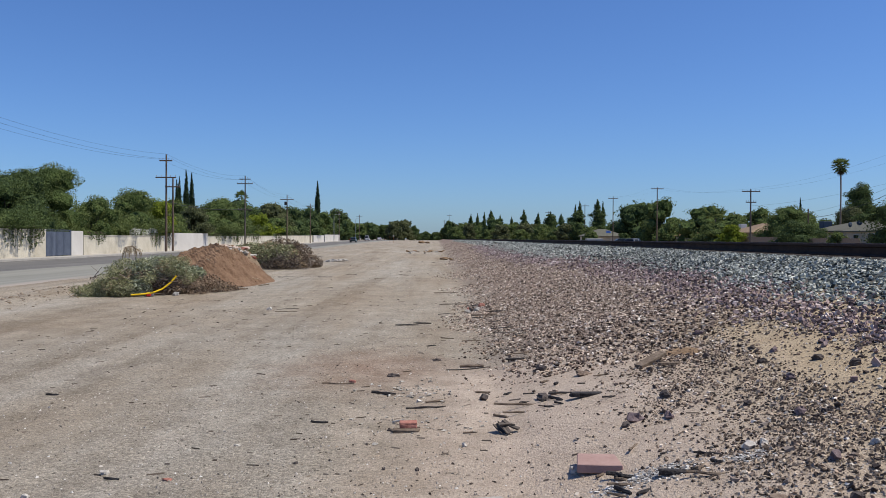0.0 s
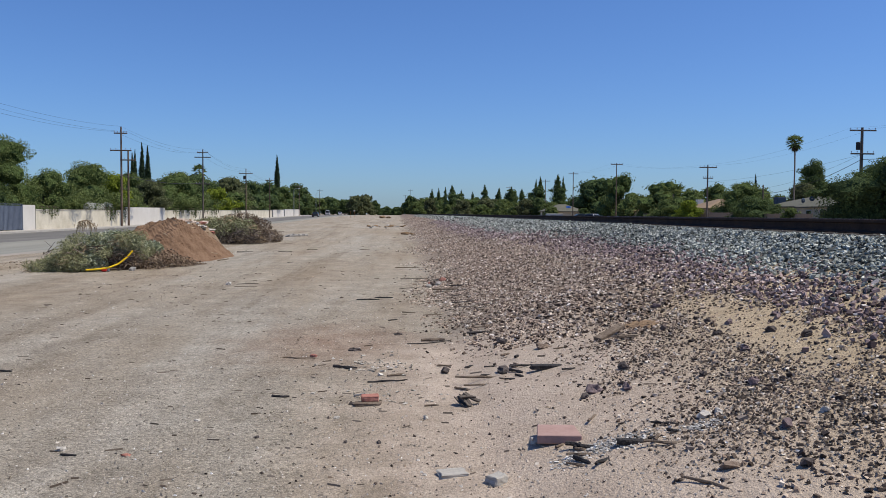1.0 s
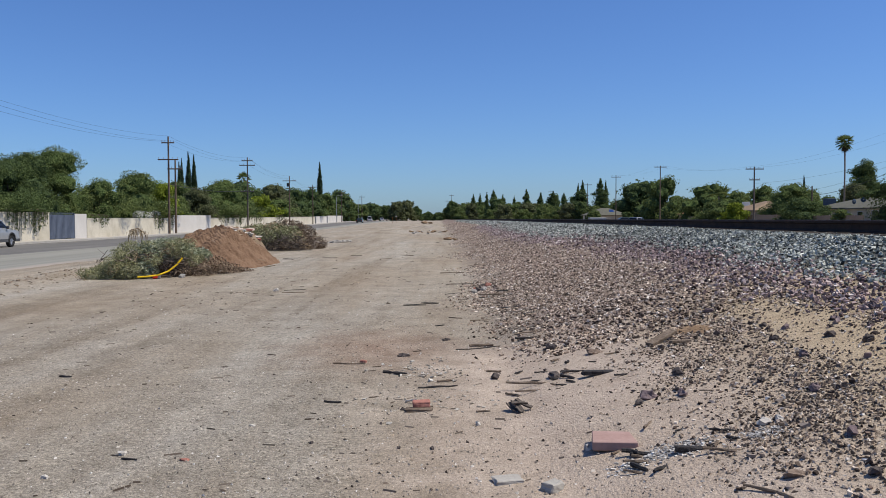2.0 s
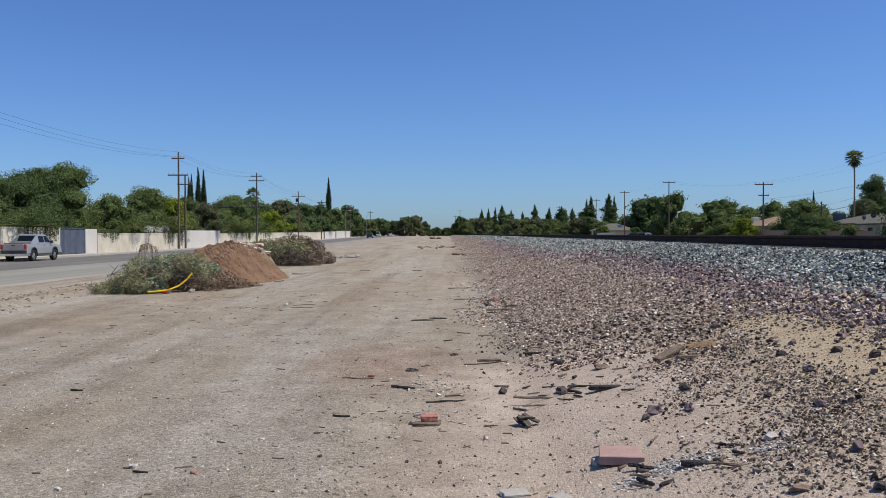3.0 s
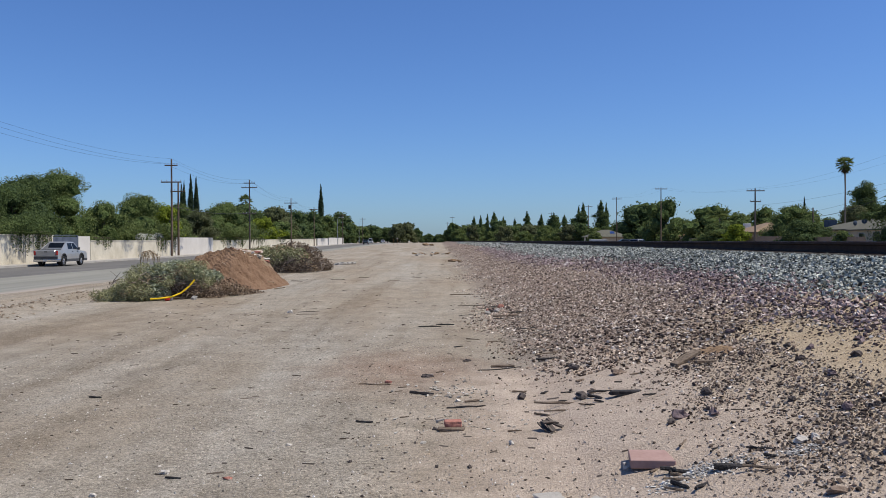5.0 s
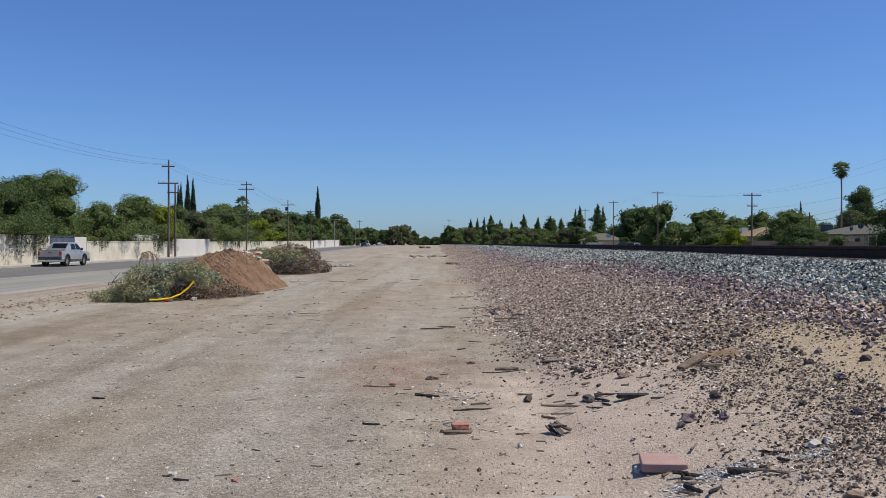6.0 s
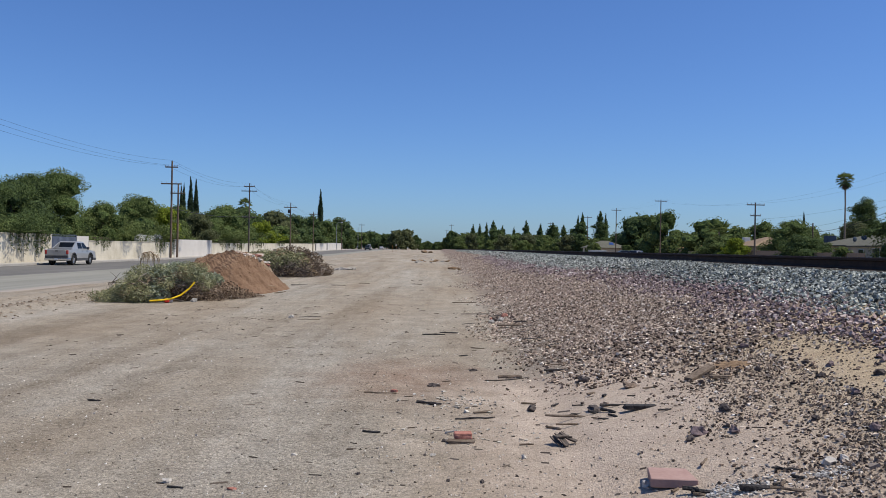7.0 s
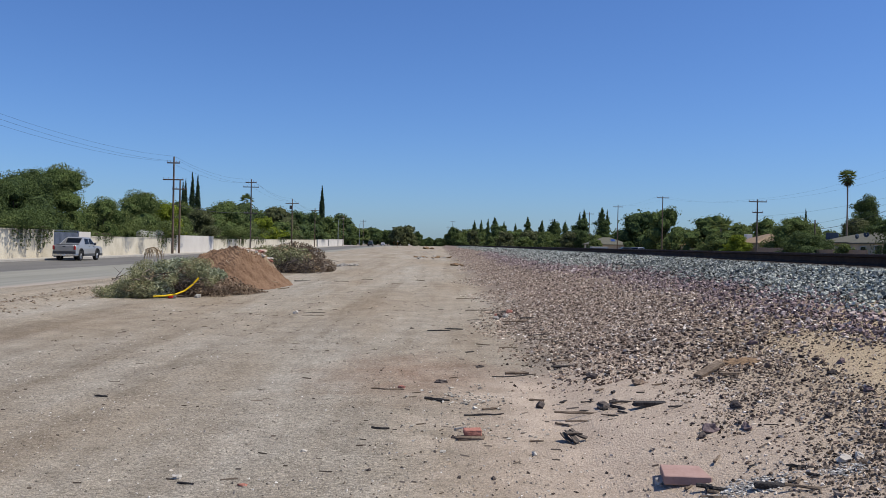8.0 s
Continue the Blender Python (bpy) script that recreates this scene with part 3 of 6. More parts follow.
def leaf_core(centres, radii, rs, ragged=0.3):
    """Lumpy dark mass within a crown. Returns verts and triangles."""
    n = len(centres)
    v = ICO2_V[None] * (1 + rs.uniform(-ragged, 0.16, (n, len(ICO2_V), 1)))
    v = v * np.asarray(radii, float)[:, None] + np.asarray(centres, float)[:, None]
    f = ICO2_F[None] + (np.arange(n) * len(ICO2_V))[:, None, None]
    return v.reshape(-1, 3), f.reshape(-1, 3)


ICO2 = bmesh.new()
bmesh.ops.create_icosphere(ICO2, subdivisions=2, radius=1.0)
ICO2_V = np.array([v.co[:] for v in ICO2.verts])
ICO2_F = np.array([[v.index for v in f.verts] for f in ICO2.faces])
ICO2.free()


def limb(bm, a, b, r0, r1, rs, seg=6):
    a, b = Vector(a), Vector(b)
    mid = a.lerp(b, 0.5) + Vector(rs.uniform(-0.12, 0.12, 3)) * (b - a).length
    tube(bm, [a, mid, b], [r0, 0.5 * (r0 + r1), r1], seg)


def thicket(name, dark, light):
    """Close-set inner leaves of a crown: tufts of two tones, shade between leaves painted as the dark one, with deep
    relief.
    """
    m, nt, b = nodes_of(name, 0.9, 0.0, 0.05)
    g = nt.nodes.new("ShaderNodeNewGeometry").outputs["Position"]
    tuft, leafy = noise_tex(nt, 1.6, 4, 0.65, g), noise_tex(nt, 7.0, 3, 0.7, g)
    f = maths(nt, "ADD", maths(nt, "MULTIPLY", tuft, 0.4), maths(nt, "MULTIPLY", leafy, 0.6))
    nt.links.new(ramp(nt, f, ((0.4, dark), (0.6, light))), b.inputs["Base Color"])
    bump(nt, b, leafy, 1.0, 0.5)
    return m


# first tone: painted shade among the inner leaves; second: about the leaf colour
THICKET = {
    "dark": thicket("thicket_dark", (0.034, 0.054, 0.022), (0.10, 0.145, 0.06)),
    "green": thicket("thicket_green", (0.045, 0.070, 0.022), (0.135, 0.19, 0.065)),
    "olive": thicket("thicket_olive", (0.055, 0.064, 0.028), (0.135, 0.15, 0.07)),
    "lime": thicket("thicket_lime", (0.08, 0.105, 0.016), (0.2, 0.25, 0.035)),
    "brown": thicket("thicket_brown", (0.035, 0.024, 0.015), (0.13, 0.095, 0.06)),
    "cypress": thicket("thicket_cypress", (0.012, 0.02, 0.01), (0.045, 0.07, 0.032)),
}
TREE_LABEL = {"dark": "dense dark green broadleaf tree", "green": "leafy mid-green broadleaf tree", "olive": "rounded olive green tree", "lime": "bright yellow-green bushy tree", "brown": "hazy brownish green tree"}


def tree(x, y, top, width, kind, seed, squat=False, where="behind the street wall", base=None, over=False):
    rs = np.random.RandomState(seed)
    z0 = float(height(x, y)) if base is None else base
    h = top - z0
    key = {"lime2": "lime", "olive2": "olive", "brown2": "brown"}.get(kind, kind)
    ob = empty("tree", pose(x, y, z0), TREE_LABEL[key] + " " + where, "tree", "trees " + where)
    lumps, radii = [], []
    n = int(rs.randint(9, 13))
    low = 0.22 if not squat else 0.1
    for k in range(n):
        a = 2.4 * k + rs.uniform(-0.4, 0.4)
        t = (k + 0.5) / n
        ring = width * 0.5 * 0.66 * math.sqrt(1 - 0.95 * t * t) * rs.uniform(0.75, 1.1)
        hz = h * (low + (0.86 - low) * t * rs.uniform(0.92, 1.05))
        lumps.append((ring * math.cos(a), ring * math.sin(a), hz))
        rr = width * (rs.uniform(0.25, 0.33) - 0.10 * t)
        radii.append((rr, rr, min(rr, h * 0.26) * rs.uniform(0.75, 1.0)))
    lumps.append((rs.uniform(-0.08, 0.08) * width, 0, h * 0.80))
    radii.append((width * 0.26, width * 0.26, h * 0.19))
    # small tufts that break the outline
    main = n + 1
    for k in range(54):
        i = rs.randint(main)
        d = rs.normal(size=3)
        d[2] = abs(d[2]) * 0.9 - 0.15
        d /= np.linalg.norm(d)
        lumps.append(tuple(np.array(lumps[i]) + d * np.array(radii[i]) * 0.86))
        radii.append(tuple(np.array(radii[i]) * rs.uniform(0.2, 0.5) * np.array([1.15, 1.15, 0.8])))
    top_now = max(l[2] + r[2] for l, r in zip(lumps, radii))
    lumps = [(a, b, c * h / top_now) for a, b, c in lumps]
    if over:
        # boughs that hang over the street wall
        for k in range(14 if y < 70 else 8):
            lumps.append((WALL_X - x + rs.uniform(-0.3, 1.2), rs.uniform(-0.5, 0.5) * width, rs.uniform(2.8, 3.7)))
            radii.append((0.9, 0.9, rs.uniform(0.4, 0.65)))
    leaf = max(0.12, 0.0012 * y + 0.035) * (1.35 if y > 150 else 1.0)
    if width > 10 and y < 100:
        leaf *= 1.3
    count = int(min(23000 if (y < 100 and width > 10) else 13000 if (y < 100 and width > 6.8) else 7600 if y < 150 else 1800, max(1800, 7 * width * h / leaf ** 2)))
    v, f = leaf_cloud(lumps, radii, count, leaf * 1.3, rs, 0.6, 0.4)
    v[:, 2] = np.maximum(v[:, 2], 0.05)
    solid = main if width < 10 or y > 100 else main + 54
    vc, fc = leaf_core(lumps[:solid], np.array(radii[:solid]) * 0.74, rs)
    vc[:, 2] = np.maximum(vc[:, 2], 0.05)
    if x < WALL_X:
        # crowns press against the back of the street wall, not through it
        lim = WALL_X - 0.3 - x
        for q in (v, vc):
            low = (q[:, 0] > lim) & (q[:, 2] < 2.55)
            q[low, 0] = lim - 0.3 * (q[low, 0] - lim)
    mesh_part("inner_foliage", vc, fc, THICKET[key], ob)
    mesh_part("crown", v, f, LEAF[key], ob)
    bm = bmesh.new()
    tr = 0.028 * h + 0.05
    fork = Vector((rs.uniform(-0.2, 0.2), rs.uniform(-0.2, 0.2), h * 0.3))
    tube(bm, [(0, 0, -0.2), (0, 0, h * 0.12), fork], [tr * 1.35, tr, tr * 0.8], 8)
    for k in range(n):
        limb(bm, fork, lumps[k], tr * 0.45, tr * 0.1, rs, 5)
    part("trunk", bm, M["bark"], ob)
    return ob


def conifer(x, y, top, width, seed, kind="cypress", name="cypress_tree", label="slim dark cypress rising over the other trees"):
    """A narrow spire: leaves set in rings about one stem."""
    rs = np.random.RandomState(seed)
    z0 = float(height(x, y))
    h = top - z0
    ob = empty(name, pose(x, y, z0), label, "conifer", "conifers along the skyline")
    n = max(10, int(h / max(width, 1.0) * 2.2))
    lumps, radii = [], []
    for k in range(n):
        t = (k + 0.5) / n
        if kind == "cypress":
            r = 0.5 * width * min(1.0, (1 - t) * 2.4 + 0.12) * min(1, 0.55 + t * 2.5)
        else:
            r = 0.5 * width * (1.02 - t ** 2.6) ** 0.8 * (0.45 + 0.55 * min(1.0, 2.2 * t + 0.3)) * rs.uniform(0.65, 1.15)
        lumps.append((rs.normal(0, 0.025) * width, rs.normal(0, 0.025) * width, h * (0.06 + 0.92 * t)))
        radii.append((r, r, h / n * 0.95))
        if kind != "cypress":
            for j in range(3):
                a = rs.uniform(0, 6.28)
                lumps.append((0.8 * r * math.cos(a), 0.8 * r * math.sin(a), h * (0.04 + 0.92 * t)))
                radii.append((r * 0.5, r * 0.5, h / n * 0.45))
    leaf = max(0.13, 0.0013 * y)
    v, f = leaf_cloud(lumps, radii, int(min(6000, max(1400, 14 * width * h / leaf ** 2))), leaf, rs, 0.3)
    mesh_part("crown", v, f, LEAF["cypress" if kind == "cypress" else "dark"], ob)
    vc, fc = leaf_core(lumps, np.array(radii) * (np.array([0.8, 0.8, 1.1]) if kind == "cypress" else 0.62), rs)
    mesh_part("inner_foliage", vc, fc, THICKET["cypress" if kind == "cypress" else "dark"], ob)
    bm = bmesh.new()
    tube(bm, [(0, 0, -0.2), (0, 0, h * 0.5), (0, 0, h * 0.95)], [0.04 * h * 0.4, 0.02 * h * 0.4, 0.02], 6)
    part("trunk", bm, M["bark"], ob)
    return ob


def palm(x, y, top, crown, seed, skirt=True, label="tall fan palm with a slim bare trunk"):
    rs = np.random.RandomState(seed)
    z0 = float(height(x, y))
    h = top - z0 - crown * 0.45
    ob = empty("palm_tree", pose(x, y, z0), label, "palm")
    bm = bmesh.new()
    tube(bm, [(0, 0, -0.2), (0.05, 0, h * 0.3), (0.1, 0.05, h * 0.7), (0, 0, h)], [0.19, 0.13, 0.11, 0.13], 10)
    part("trunk", bm, M["palm_bark"], ob)
    live, dead = bmesh.new(), bmesh.new()
    for k in range(58 if skirt else 24):
        old = skirt and k >= 32
        bm = dead if old else live
        a = rs.uniform(0, 6.28)
        el = rs.uniform(-88, -66) if old else rs.uniform(-62, 85)
        d = Vector((math.cos(a) * math.cos(radians(el)), math.sin(a) * math.cos(radians(el)), math.sin(radians(el))))
        side = d.cross(Vector((0, 0, 1))).normalized()
        up = side.cross(d)
        stem = crown * (rs.uniform(0.1, 0.3) if old else rs.uniform(0.16, 0.26))
        base = Vector((0, 0, h + (0 if old else 0.15)))
        tube(bm, [base, base + d * stem], [0.03, 0.02], 4)
        hub = base + d * stem
        blade = crown * (rs.uniform(0.14, 0.22) if old else rs.uniform(0.24, 0.34))
        for j in range(11):
            b = radians(-75 + 15 * j)
            tip = hub + (d * math.cos(b) + side * math.sin(b)) * blade - Vector((0, 0, blade * (0.12 + 0.18 * abs(math.sin(b)))))
            w = (d * -math.sin(b) + side * math.cos(b)) * blade * 0.075
            m = hub.lerp(tip, 0.5) + up * 0.06 * blade
            vs = [bm.verts.new(p) for p in (hub, m + w, tip, m - w)]
            bm.faces.new(vs)
    part("fronds", live, LEAF["green"], ob)
    if skirt:
        part("dead_fronds", dead, LEAF["old_frond"], ob, "drooping dark brown dead fronds")
    return ob


def plant_trees():
    rows_left = [
    (-36.5, 63.8, 6.6, 7.0, "dark"),
    (-37.5, 70.3, 7.3, 7.2, "dark"),
    (-38, 80.1, 8.8, 7.6, "green"),
    (-36, 85.9, 5.9, 5.4, "green"),
    (-37, 98.1, 7.4, 8.0, "green"),
    (-35.5, 103.9, 6.5, 4.9, "lime2"),
    (-35.5, 117.6, 6.2, 6.6, "olive"),
    (-41, 127.6, 7.7, 6.3, "green"),
    (-38, 140.4, 8.5, 9.3, "green"),
    (-43, 174.6, 10.0, 10.7, "dark"),
    (-36, 163.7, 6.6, 6.9, "lime"),
    (-40, 172.1, 8.7, 8.2, "dark"),
    (-40, 196.9, 10.3, 11.3, "olive2"),
    (-37, 205.3, 9.7, 9.6, "dark"),
    (-40, 251.1, 11.4, 9.7, "dark"),
    (-36, 257.4, 10.0, 9.1, "green"),
    (-37, 300.4, 12.7, 11.0, "dark"),
    (-36, 319.4, 9.6, 7.7, "green"),
    (-34, 344.1, 7.9, 9.1, "green"),
    (-34, 400.5, 9.5, 12.1, "dark"),
    (-34, 461.0, 8.8, 9.3, "green"),
    (-38.5, 75.5, 7.9, 7.0, "dark"),
    (-38, 90.5, 5.6, 6.5, "green"),
    (-38, 109, 5.9, 7.0, "olive"),
    (-36, 56, 5.6, 6.0, "green"),
    (-36, 50, 5.8, 6.0, "dark"),
    (-36.5, 91, 4.6, 5.0, "green"),
    (-36.0, 111, 4.8, 5.0, "green"),
    (-36.0, 127, 5.0, 6.0, "green"),
    (-36.0, 150, 5.4, 7.0, "green"),
    (-36.0, 180, 6.2, 8.0, "green"),
    (-36.0, 226, 7.0, 9.0, "dark"),
    ]
    OVER = (50, 56, 63.8, 85.9, 98.1, 117.6, 127, 140.4, 150, 163.7, 180, 205.3, 226)
    for k, (x, y, top, w, kind) in enumerate(rows_left):
        tree(x, y, top, w, kind, 100 + k, squat=True, over=any(abs(y - q) < 0.6 for q in OVER))
    rows_right = [
    (53.5, 75.0, 7.6, 12.0, "dark"),
    (44.2, 70.0, 7.3, 12.8, "dark"),
    (51.5, 86.7, 6.3, 7.0, "dark"),
    (58, 135.0, 7.5, 9.4, "green"),
    (50, 112.2, 4.4, 7.8, "dark"),
    (70, 176.3, 8.9, 8.4, "green"),
    (62, 169.6, 7.4, 6.9, "green"),
    (56, 169.2, 9.1, 12.5, "green"),
    (49, 142.7, 4.7, 8.4, "green"),
    (49, 134.5, 4.1, 4.3, "lime"),
    (54, 221.3, 12.3, 14.1, "dark"),
    (54, 197.2, 12.0, 11.0, "green"),
    (52, 179.8, 6.2, 7.3, "green"),
    (56, 259.0, 6.5, 8.2, "green"),
    (50, 101.1, 2.6, 2.6, "green"),
    (75, 143.6, 9.0, 6.5, "green"),
    (67, 131.0, 7.0, 6.0, "olive"),
    (60, 256.9, 7.3, 8.1, "dark"),
    (90, 200, 9.0, 14, "green"),
    (75, 230, 8.0, 14, "dark"),
    (70, 290, 9.0, 16, "green"),
    (39.0, 206.0, 3.6, 4.5, "green"),
    (47.6, 206.5, 3.2, 3.6, "dark"),
    (4.3, 292, 7.3, 5.8, "dark"),
    (6.0, 266, 6.9, 5.7, "green"),
    (12.1, 394, 7.3, 7.0, "green"),
    (11.6, 300, 7.3, 4.9, "dark"),
    (19.6, 420, 10.1, 9.4, "green"),
    (21.5, 394, 9.0, 7.4, "green"),
    (16.6, 266, 5.7, 6.0, "dark"),
    (19.9, 282, 6.3, 4.6, "green"),
    (19.7, 251, 6.1, 5.8, "green"),
    (34.9, 403, 8.2, 8.0, "green"),
    (31.0, 328, 7.8, 6.1, "green"),
    (27.1, 265, 6.0, 7.0, "olive"),
    (41.6, 376, 8.8, 8.6, "green"),
    (38.5, 324, 7.7, 7.2, "green"),
    (35.8, 283, 6.4, 6.2, "dark"),
    (55.5, 413, 9.7, 6.6, "dark"),
    (42.8, 300, 6.3, 7.5, "green"),
    (46.6, 310, 7.4, 6.3, "green"),
    (39.4, 249, 6.4, 6.5, "green"),
    (46.4, 279, 5.2, 4.3, "green"),
    (42.9, 246, 6.2, 5.5, "green"),
    (44.4, 243, 6.1, 4.9, "dark"),
    (45.7, 240, 5.3, 4.1, "green"),
    (49.4, 249, 5.7, 4.8, "green"),
    (61.9, 300, 6.4, 6.1, "dark"),
    (54.5, 254, 6.3, 4.1, "green"),
    (50.8, 224, 7.3, 10.8, "green"),
    (55.9, 213, 7.0, 7.8, "green"),
    (56.0, 187, 6.4, 8.4, "dark"),
    (73.4, 219, 8.1, 7.6, "dark"),
    (76.0, 205, 8.0, 7.9, "green"),
    (89.2, 219, 7.5, 7.7, "green"),
    (80.7, 182, 6.8, 6.5, "green"),
    (108.6, 226, 7.8, 8.1, "dark"),
    (94.5, 183, 5.5, 7.5, "dark"),
    (44.5, 260, 10.1, 8.1, "dark"),
    (40.6, 270, 7.2, 9.4, "green"),
    (37.5, 290, 8.1, 9.1, "green"),
    (32.5, 300, 7.5, 9.4, "dark"),
    (28.0, 320, 8.3, 10.0, "green"),
    (23.2, 340, 9.7, 10.6, "dark"),
    (17.8, 360, 9.2, 10.0, "green"),
    (12.7, 380, 10.7, 9.2, "green"),
    (8.6, 400, 8.9, 8.3, "dark"),
    (4.2, 430, 7.1, 7.2, "green"),
    (46.1, 330, 11.3, 6.9, "dark"),
    (-28.1, 430, 8.9, 9.0, "dark"),
    (-22.5, 420, 10.8, 9.9, "olive2"),
    (-17.4, 425, 11.5, 10.6, "olive2"),
    (-13.1, 460, 8.8, 7.0, "dark"),
    (-8.6, 560, 6.5, 10.1, "dark"),
    (-0.8, 560, 6.1, 9.3, "dark"),
    ]
    for k, (x, y, top, w, kind) in enumerate(rows_right):
        if 240 < y < 405 and x < 50:
            # the far gardens: crowns of uneven height and tone
            top, kind = top * (0.86, 1.0, 0.94, 1.08, 0.8)[k % 5], (kind, "olive", "green", "dark", "green")[k % 5]
        tree(x, y, top, w, kind, 200 + k, squat=True, where="across the railway" if y < 400 else "at the far end of the lot")
    for k, (x, y, top, w) in enumerate(((-42, 132.4, 11.4, 0.9), (-42, 136.0, 12.8, 1.1), (-42, 139.1, 12.6, 1.1), (-41, 128.0, 10.6, 0.9), (-40, 271.2, 20.6, 2.0), (80, 178.7, 10.9, 0.9))):
        conifer(x, y, top, w, 300 + k)
    spires = [
    (49.1, 280, 14.8, 1.75),
    (48.4, 285, 13.9, 1.59),
    (49.2, 250, 13.8, 4.52),
    (53.4, 262, 13.6, 1.46),
    (35.1, 330, 13.3, 2.29),
    (24.4, 370, 14.5, 2.57),
    (18.8, 380, 13.3, 2.11),
    (21.6, 375, 13.7, 2.09),
    (16.0, 390, 13.1, 2.17),
    (27.8, 360, 11.9, 2.25),
    (40.8, 330, 12.0, 2.29),
    (44.5, 320, 12.3, 2.45),
    (31.9, 350, 11.1, 2.43),
    (47.2, 310, 11.3, 2.37),
    ]
    for k, (x, y, top, w) in enumerate(spires):
        conifer(x, y, top, w * (1.55 + 0.4 * math.sin(5.1 * k)), 330 + k, "pine", "conifer_tree", "tall ragged dark conifer in the distance")
    tree(73, 140, 11.7, 6.6, "dark", 351, where="behind the houses")
    tree(69, 136, 7.4, 6.0, "olive", 352, squat=True, where="behind the houses")
    # white-flowering bushes that top the wall
    for k, (y, r) in enumerate(((90.5, 0.8), (93.0, 1.1), (96.0, 0.9))):
        z0 = float(height(-33.8, y))
        ob = empty("flowering_bush", pose(-33.8, y, z0), "white-flowering shrub showing over the wall", "shrub", "flowering shrubs")
        rs = np.random.RandomState(400 + k)
        lumps = [(-0.6, 0, 1.3), (0.1, 0.3 * r, 2.35), (0.2, -0.4 * r, 2.25)]
        v, f = leaf_cloud(lumps, [(r, r, 1.1), (r * 0.5, r * 0.8, 0.5), (r * 0.5, r * 0.8, 0.5)], 1500, 0.14, rs)
        v[:, 2] = np.maximum(v[:, 2], 0.05)
        v[:, 0] = np.where(v[:, 2] < 2.15, np.minimum(v[:, 0], 0.6), v[:, 0])
        mesh_part("crown", v, f, LEAF["green"], ob)
        v, f = leaf_cloud(lumps[1:], [(r * 0.6, r * 0.9, 0.55)] * 2, 800, 0.12, rs, 0.8)
        v[:, 0] = np.where(v[:, 2] < 2.15, np.minimum(v[:, 0], 0.6), v[:, 0])
        mesh_part("blossom", v, f, LEAF["blossom"], ob, "white blossom")
        bm = bmesh.new()
        tube(bm, [(0, 0, -0.1), (0, 0, 1.2)], [0.06, 0.03], 6)
        part("trunk", bm, M["bark"], ob)
    palm(64, 128.8, 14.7, 3.1, 7)
    palm(-42, 174.5, 11.5, 3.6, 8, False, "small feathery palm above the treetops")
    palm(55, 160.5, 8.4, 6.0, 9, False, "broad palm set among garden trees")


plant_trees()


# ---- street wall ----
def wall_run(name, y0, y1, h, material, label, cap=True):
    """A block wall that follows the street, with a cap course."""
    ob = empty(name, None, label, "wall", kind="structure")
    n = max(2, int((y1 - y0) / 6))
    ys = np.linspace(y0, y1, n + 1)
    bm = bmesh.new()
    rows = []
    for y in ys:
        z = float(height(WALL_X, y))
        rows.append([bm.verts.new(c) for c in ((WALL_X + 0.1, y, z - 0.2), (WALL_X + 0.1, y, z + h), (WALL_X - 0.1, y, z + h), (WALL_X - 0.1, y, z - 0.2))])
    for a, b in zip(rows, rows[1:]):
        for k in range(4):
            bm.faces.new((a[k], a[(k + 1) % 4], b[(k + 1) % 4], b[k]))
    bm.faces.new(rows[0])
    bm.faces.new(rows[-1][::-1])
    bmesh.ops.recalc_face_normals(bm, faces=bm.faces[:])
    part("wall_body", bm, material, ob)
    if cap:
        bm = bmesh.new()
        rows = []
        for y in ys:
            z = float(height(WALL_X, y)) + h + 0.004
            rows.append([bm.verts.new(c) for c in ((WALL_X + 0.14, y, z), (WALL_X + 0.14, y, z + 0.07), (WALL_X - 0.14, y, z + 0.07), (WALL_X - 0.14, y, z))])
        for a, b in zip(rows, rows[1:]):
            for k in range(4):
                bm.faces.new((a[k], a[(k + 1) % 4], b[(k + 1) % 4], b[k]))
        bm.faces.new(rows[0])
        bm.faces.new(rows[-1][::-1])
        bmesh.ops.recalc_face_normals(bm, faces=bm.faces[:])
        part("cap_course", bm, material, ob)
    return ob


def hanging_vine(y0, y1, drop, top, seed, count):
    """Trailing strands that droop over the wall from the trees behind it."""
    rs = np.random.RandomState(seed)
    z = float(height(WALL_X, 0.5 * (y0 + y1))) + top
    ob = empty("hanging_vine", pose(WALL_X + 0.16, y0, z), "dark trailing vine drooping over the street wall", "vine", "vines over the wall")
    bm = bmesh.new()
    leaves = []
    for k in range(count):
        y = rs.uniform(0, y1 - y0)
        d = drop * rs.uniform(0.25, 1.0) * (0.55 + 0.45 * math.sin(math.pi * y / (y1 - y0)))
        out = rs.uniform(0.0, 0.14)
        pts = [Vector((-0.3, y, 0.35)), Vector((out, y + rs.uniform(-0.1, 0.1), 0.12)), Vector((out, y + rs.uniform(-0.1, 0.1), -0.5 * d)), Vector((out - 0.02, y + rs.uniform(-0.12, 0.12), -d))]
        tube(bm, pts, [0.012, 0.01, 0.008, 0.004], 4)
        for j in range(int(5 + 9 * d)):
            s = rs.uniform(0, 1) ** 1.25
            leaves.append((out + rs.normal(0, 0.03), y + rs.normal(0, 0.07), 0.3 - (d + 0.3) * s))
    tagged(part("strands", bm, M["bark"], ob), kind="stuff")
    v, f = leaf_cloud(leaves, [(0.05, 0.07, 0.07)] * len(leaves), len(leaves) * 2, 0.11, rs, 0.3)
    v[:, 0] = np.maximum(v[:, 0], -0.02 + 0.0 * v[:, 0])
    mesh_part("leaves", v, f, LEAF["dark"], ob)


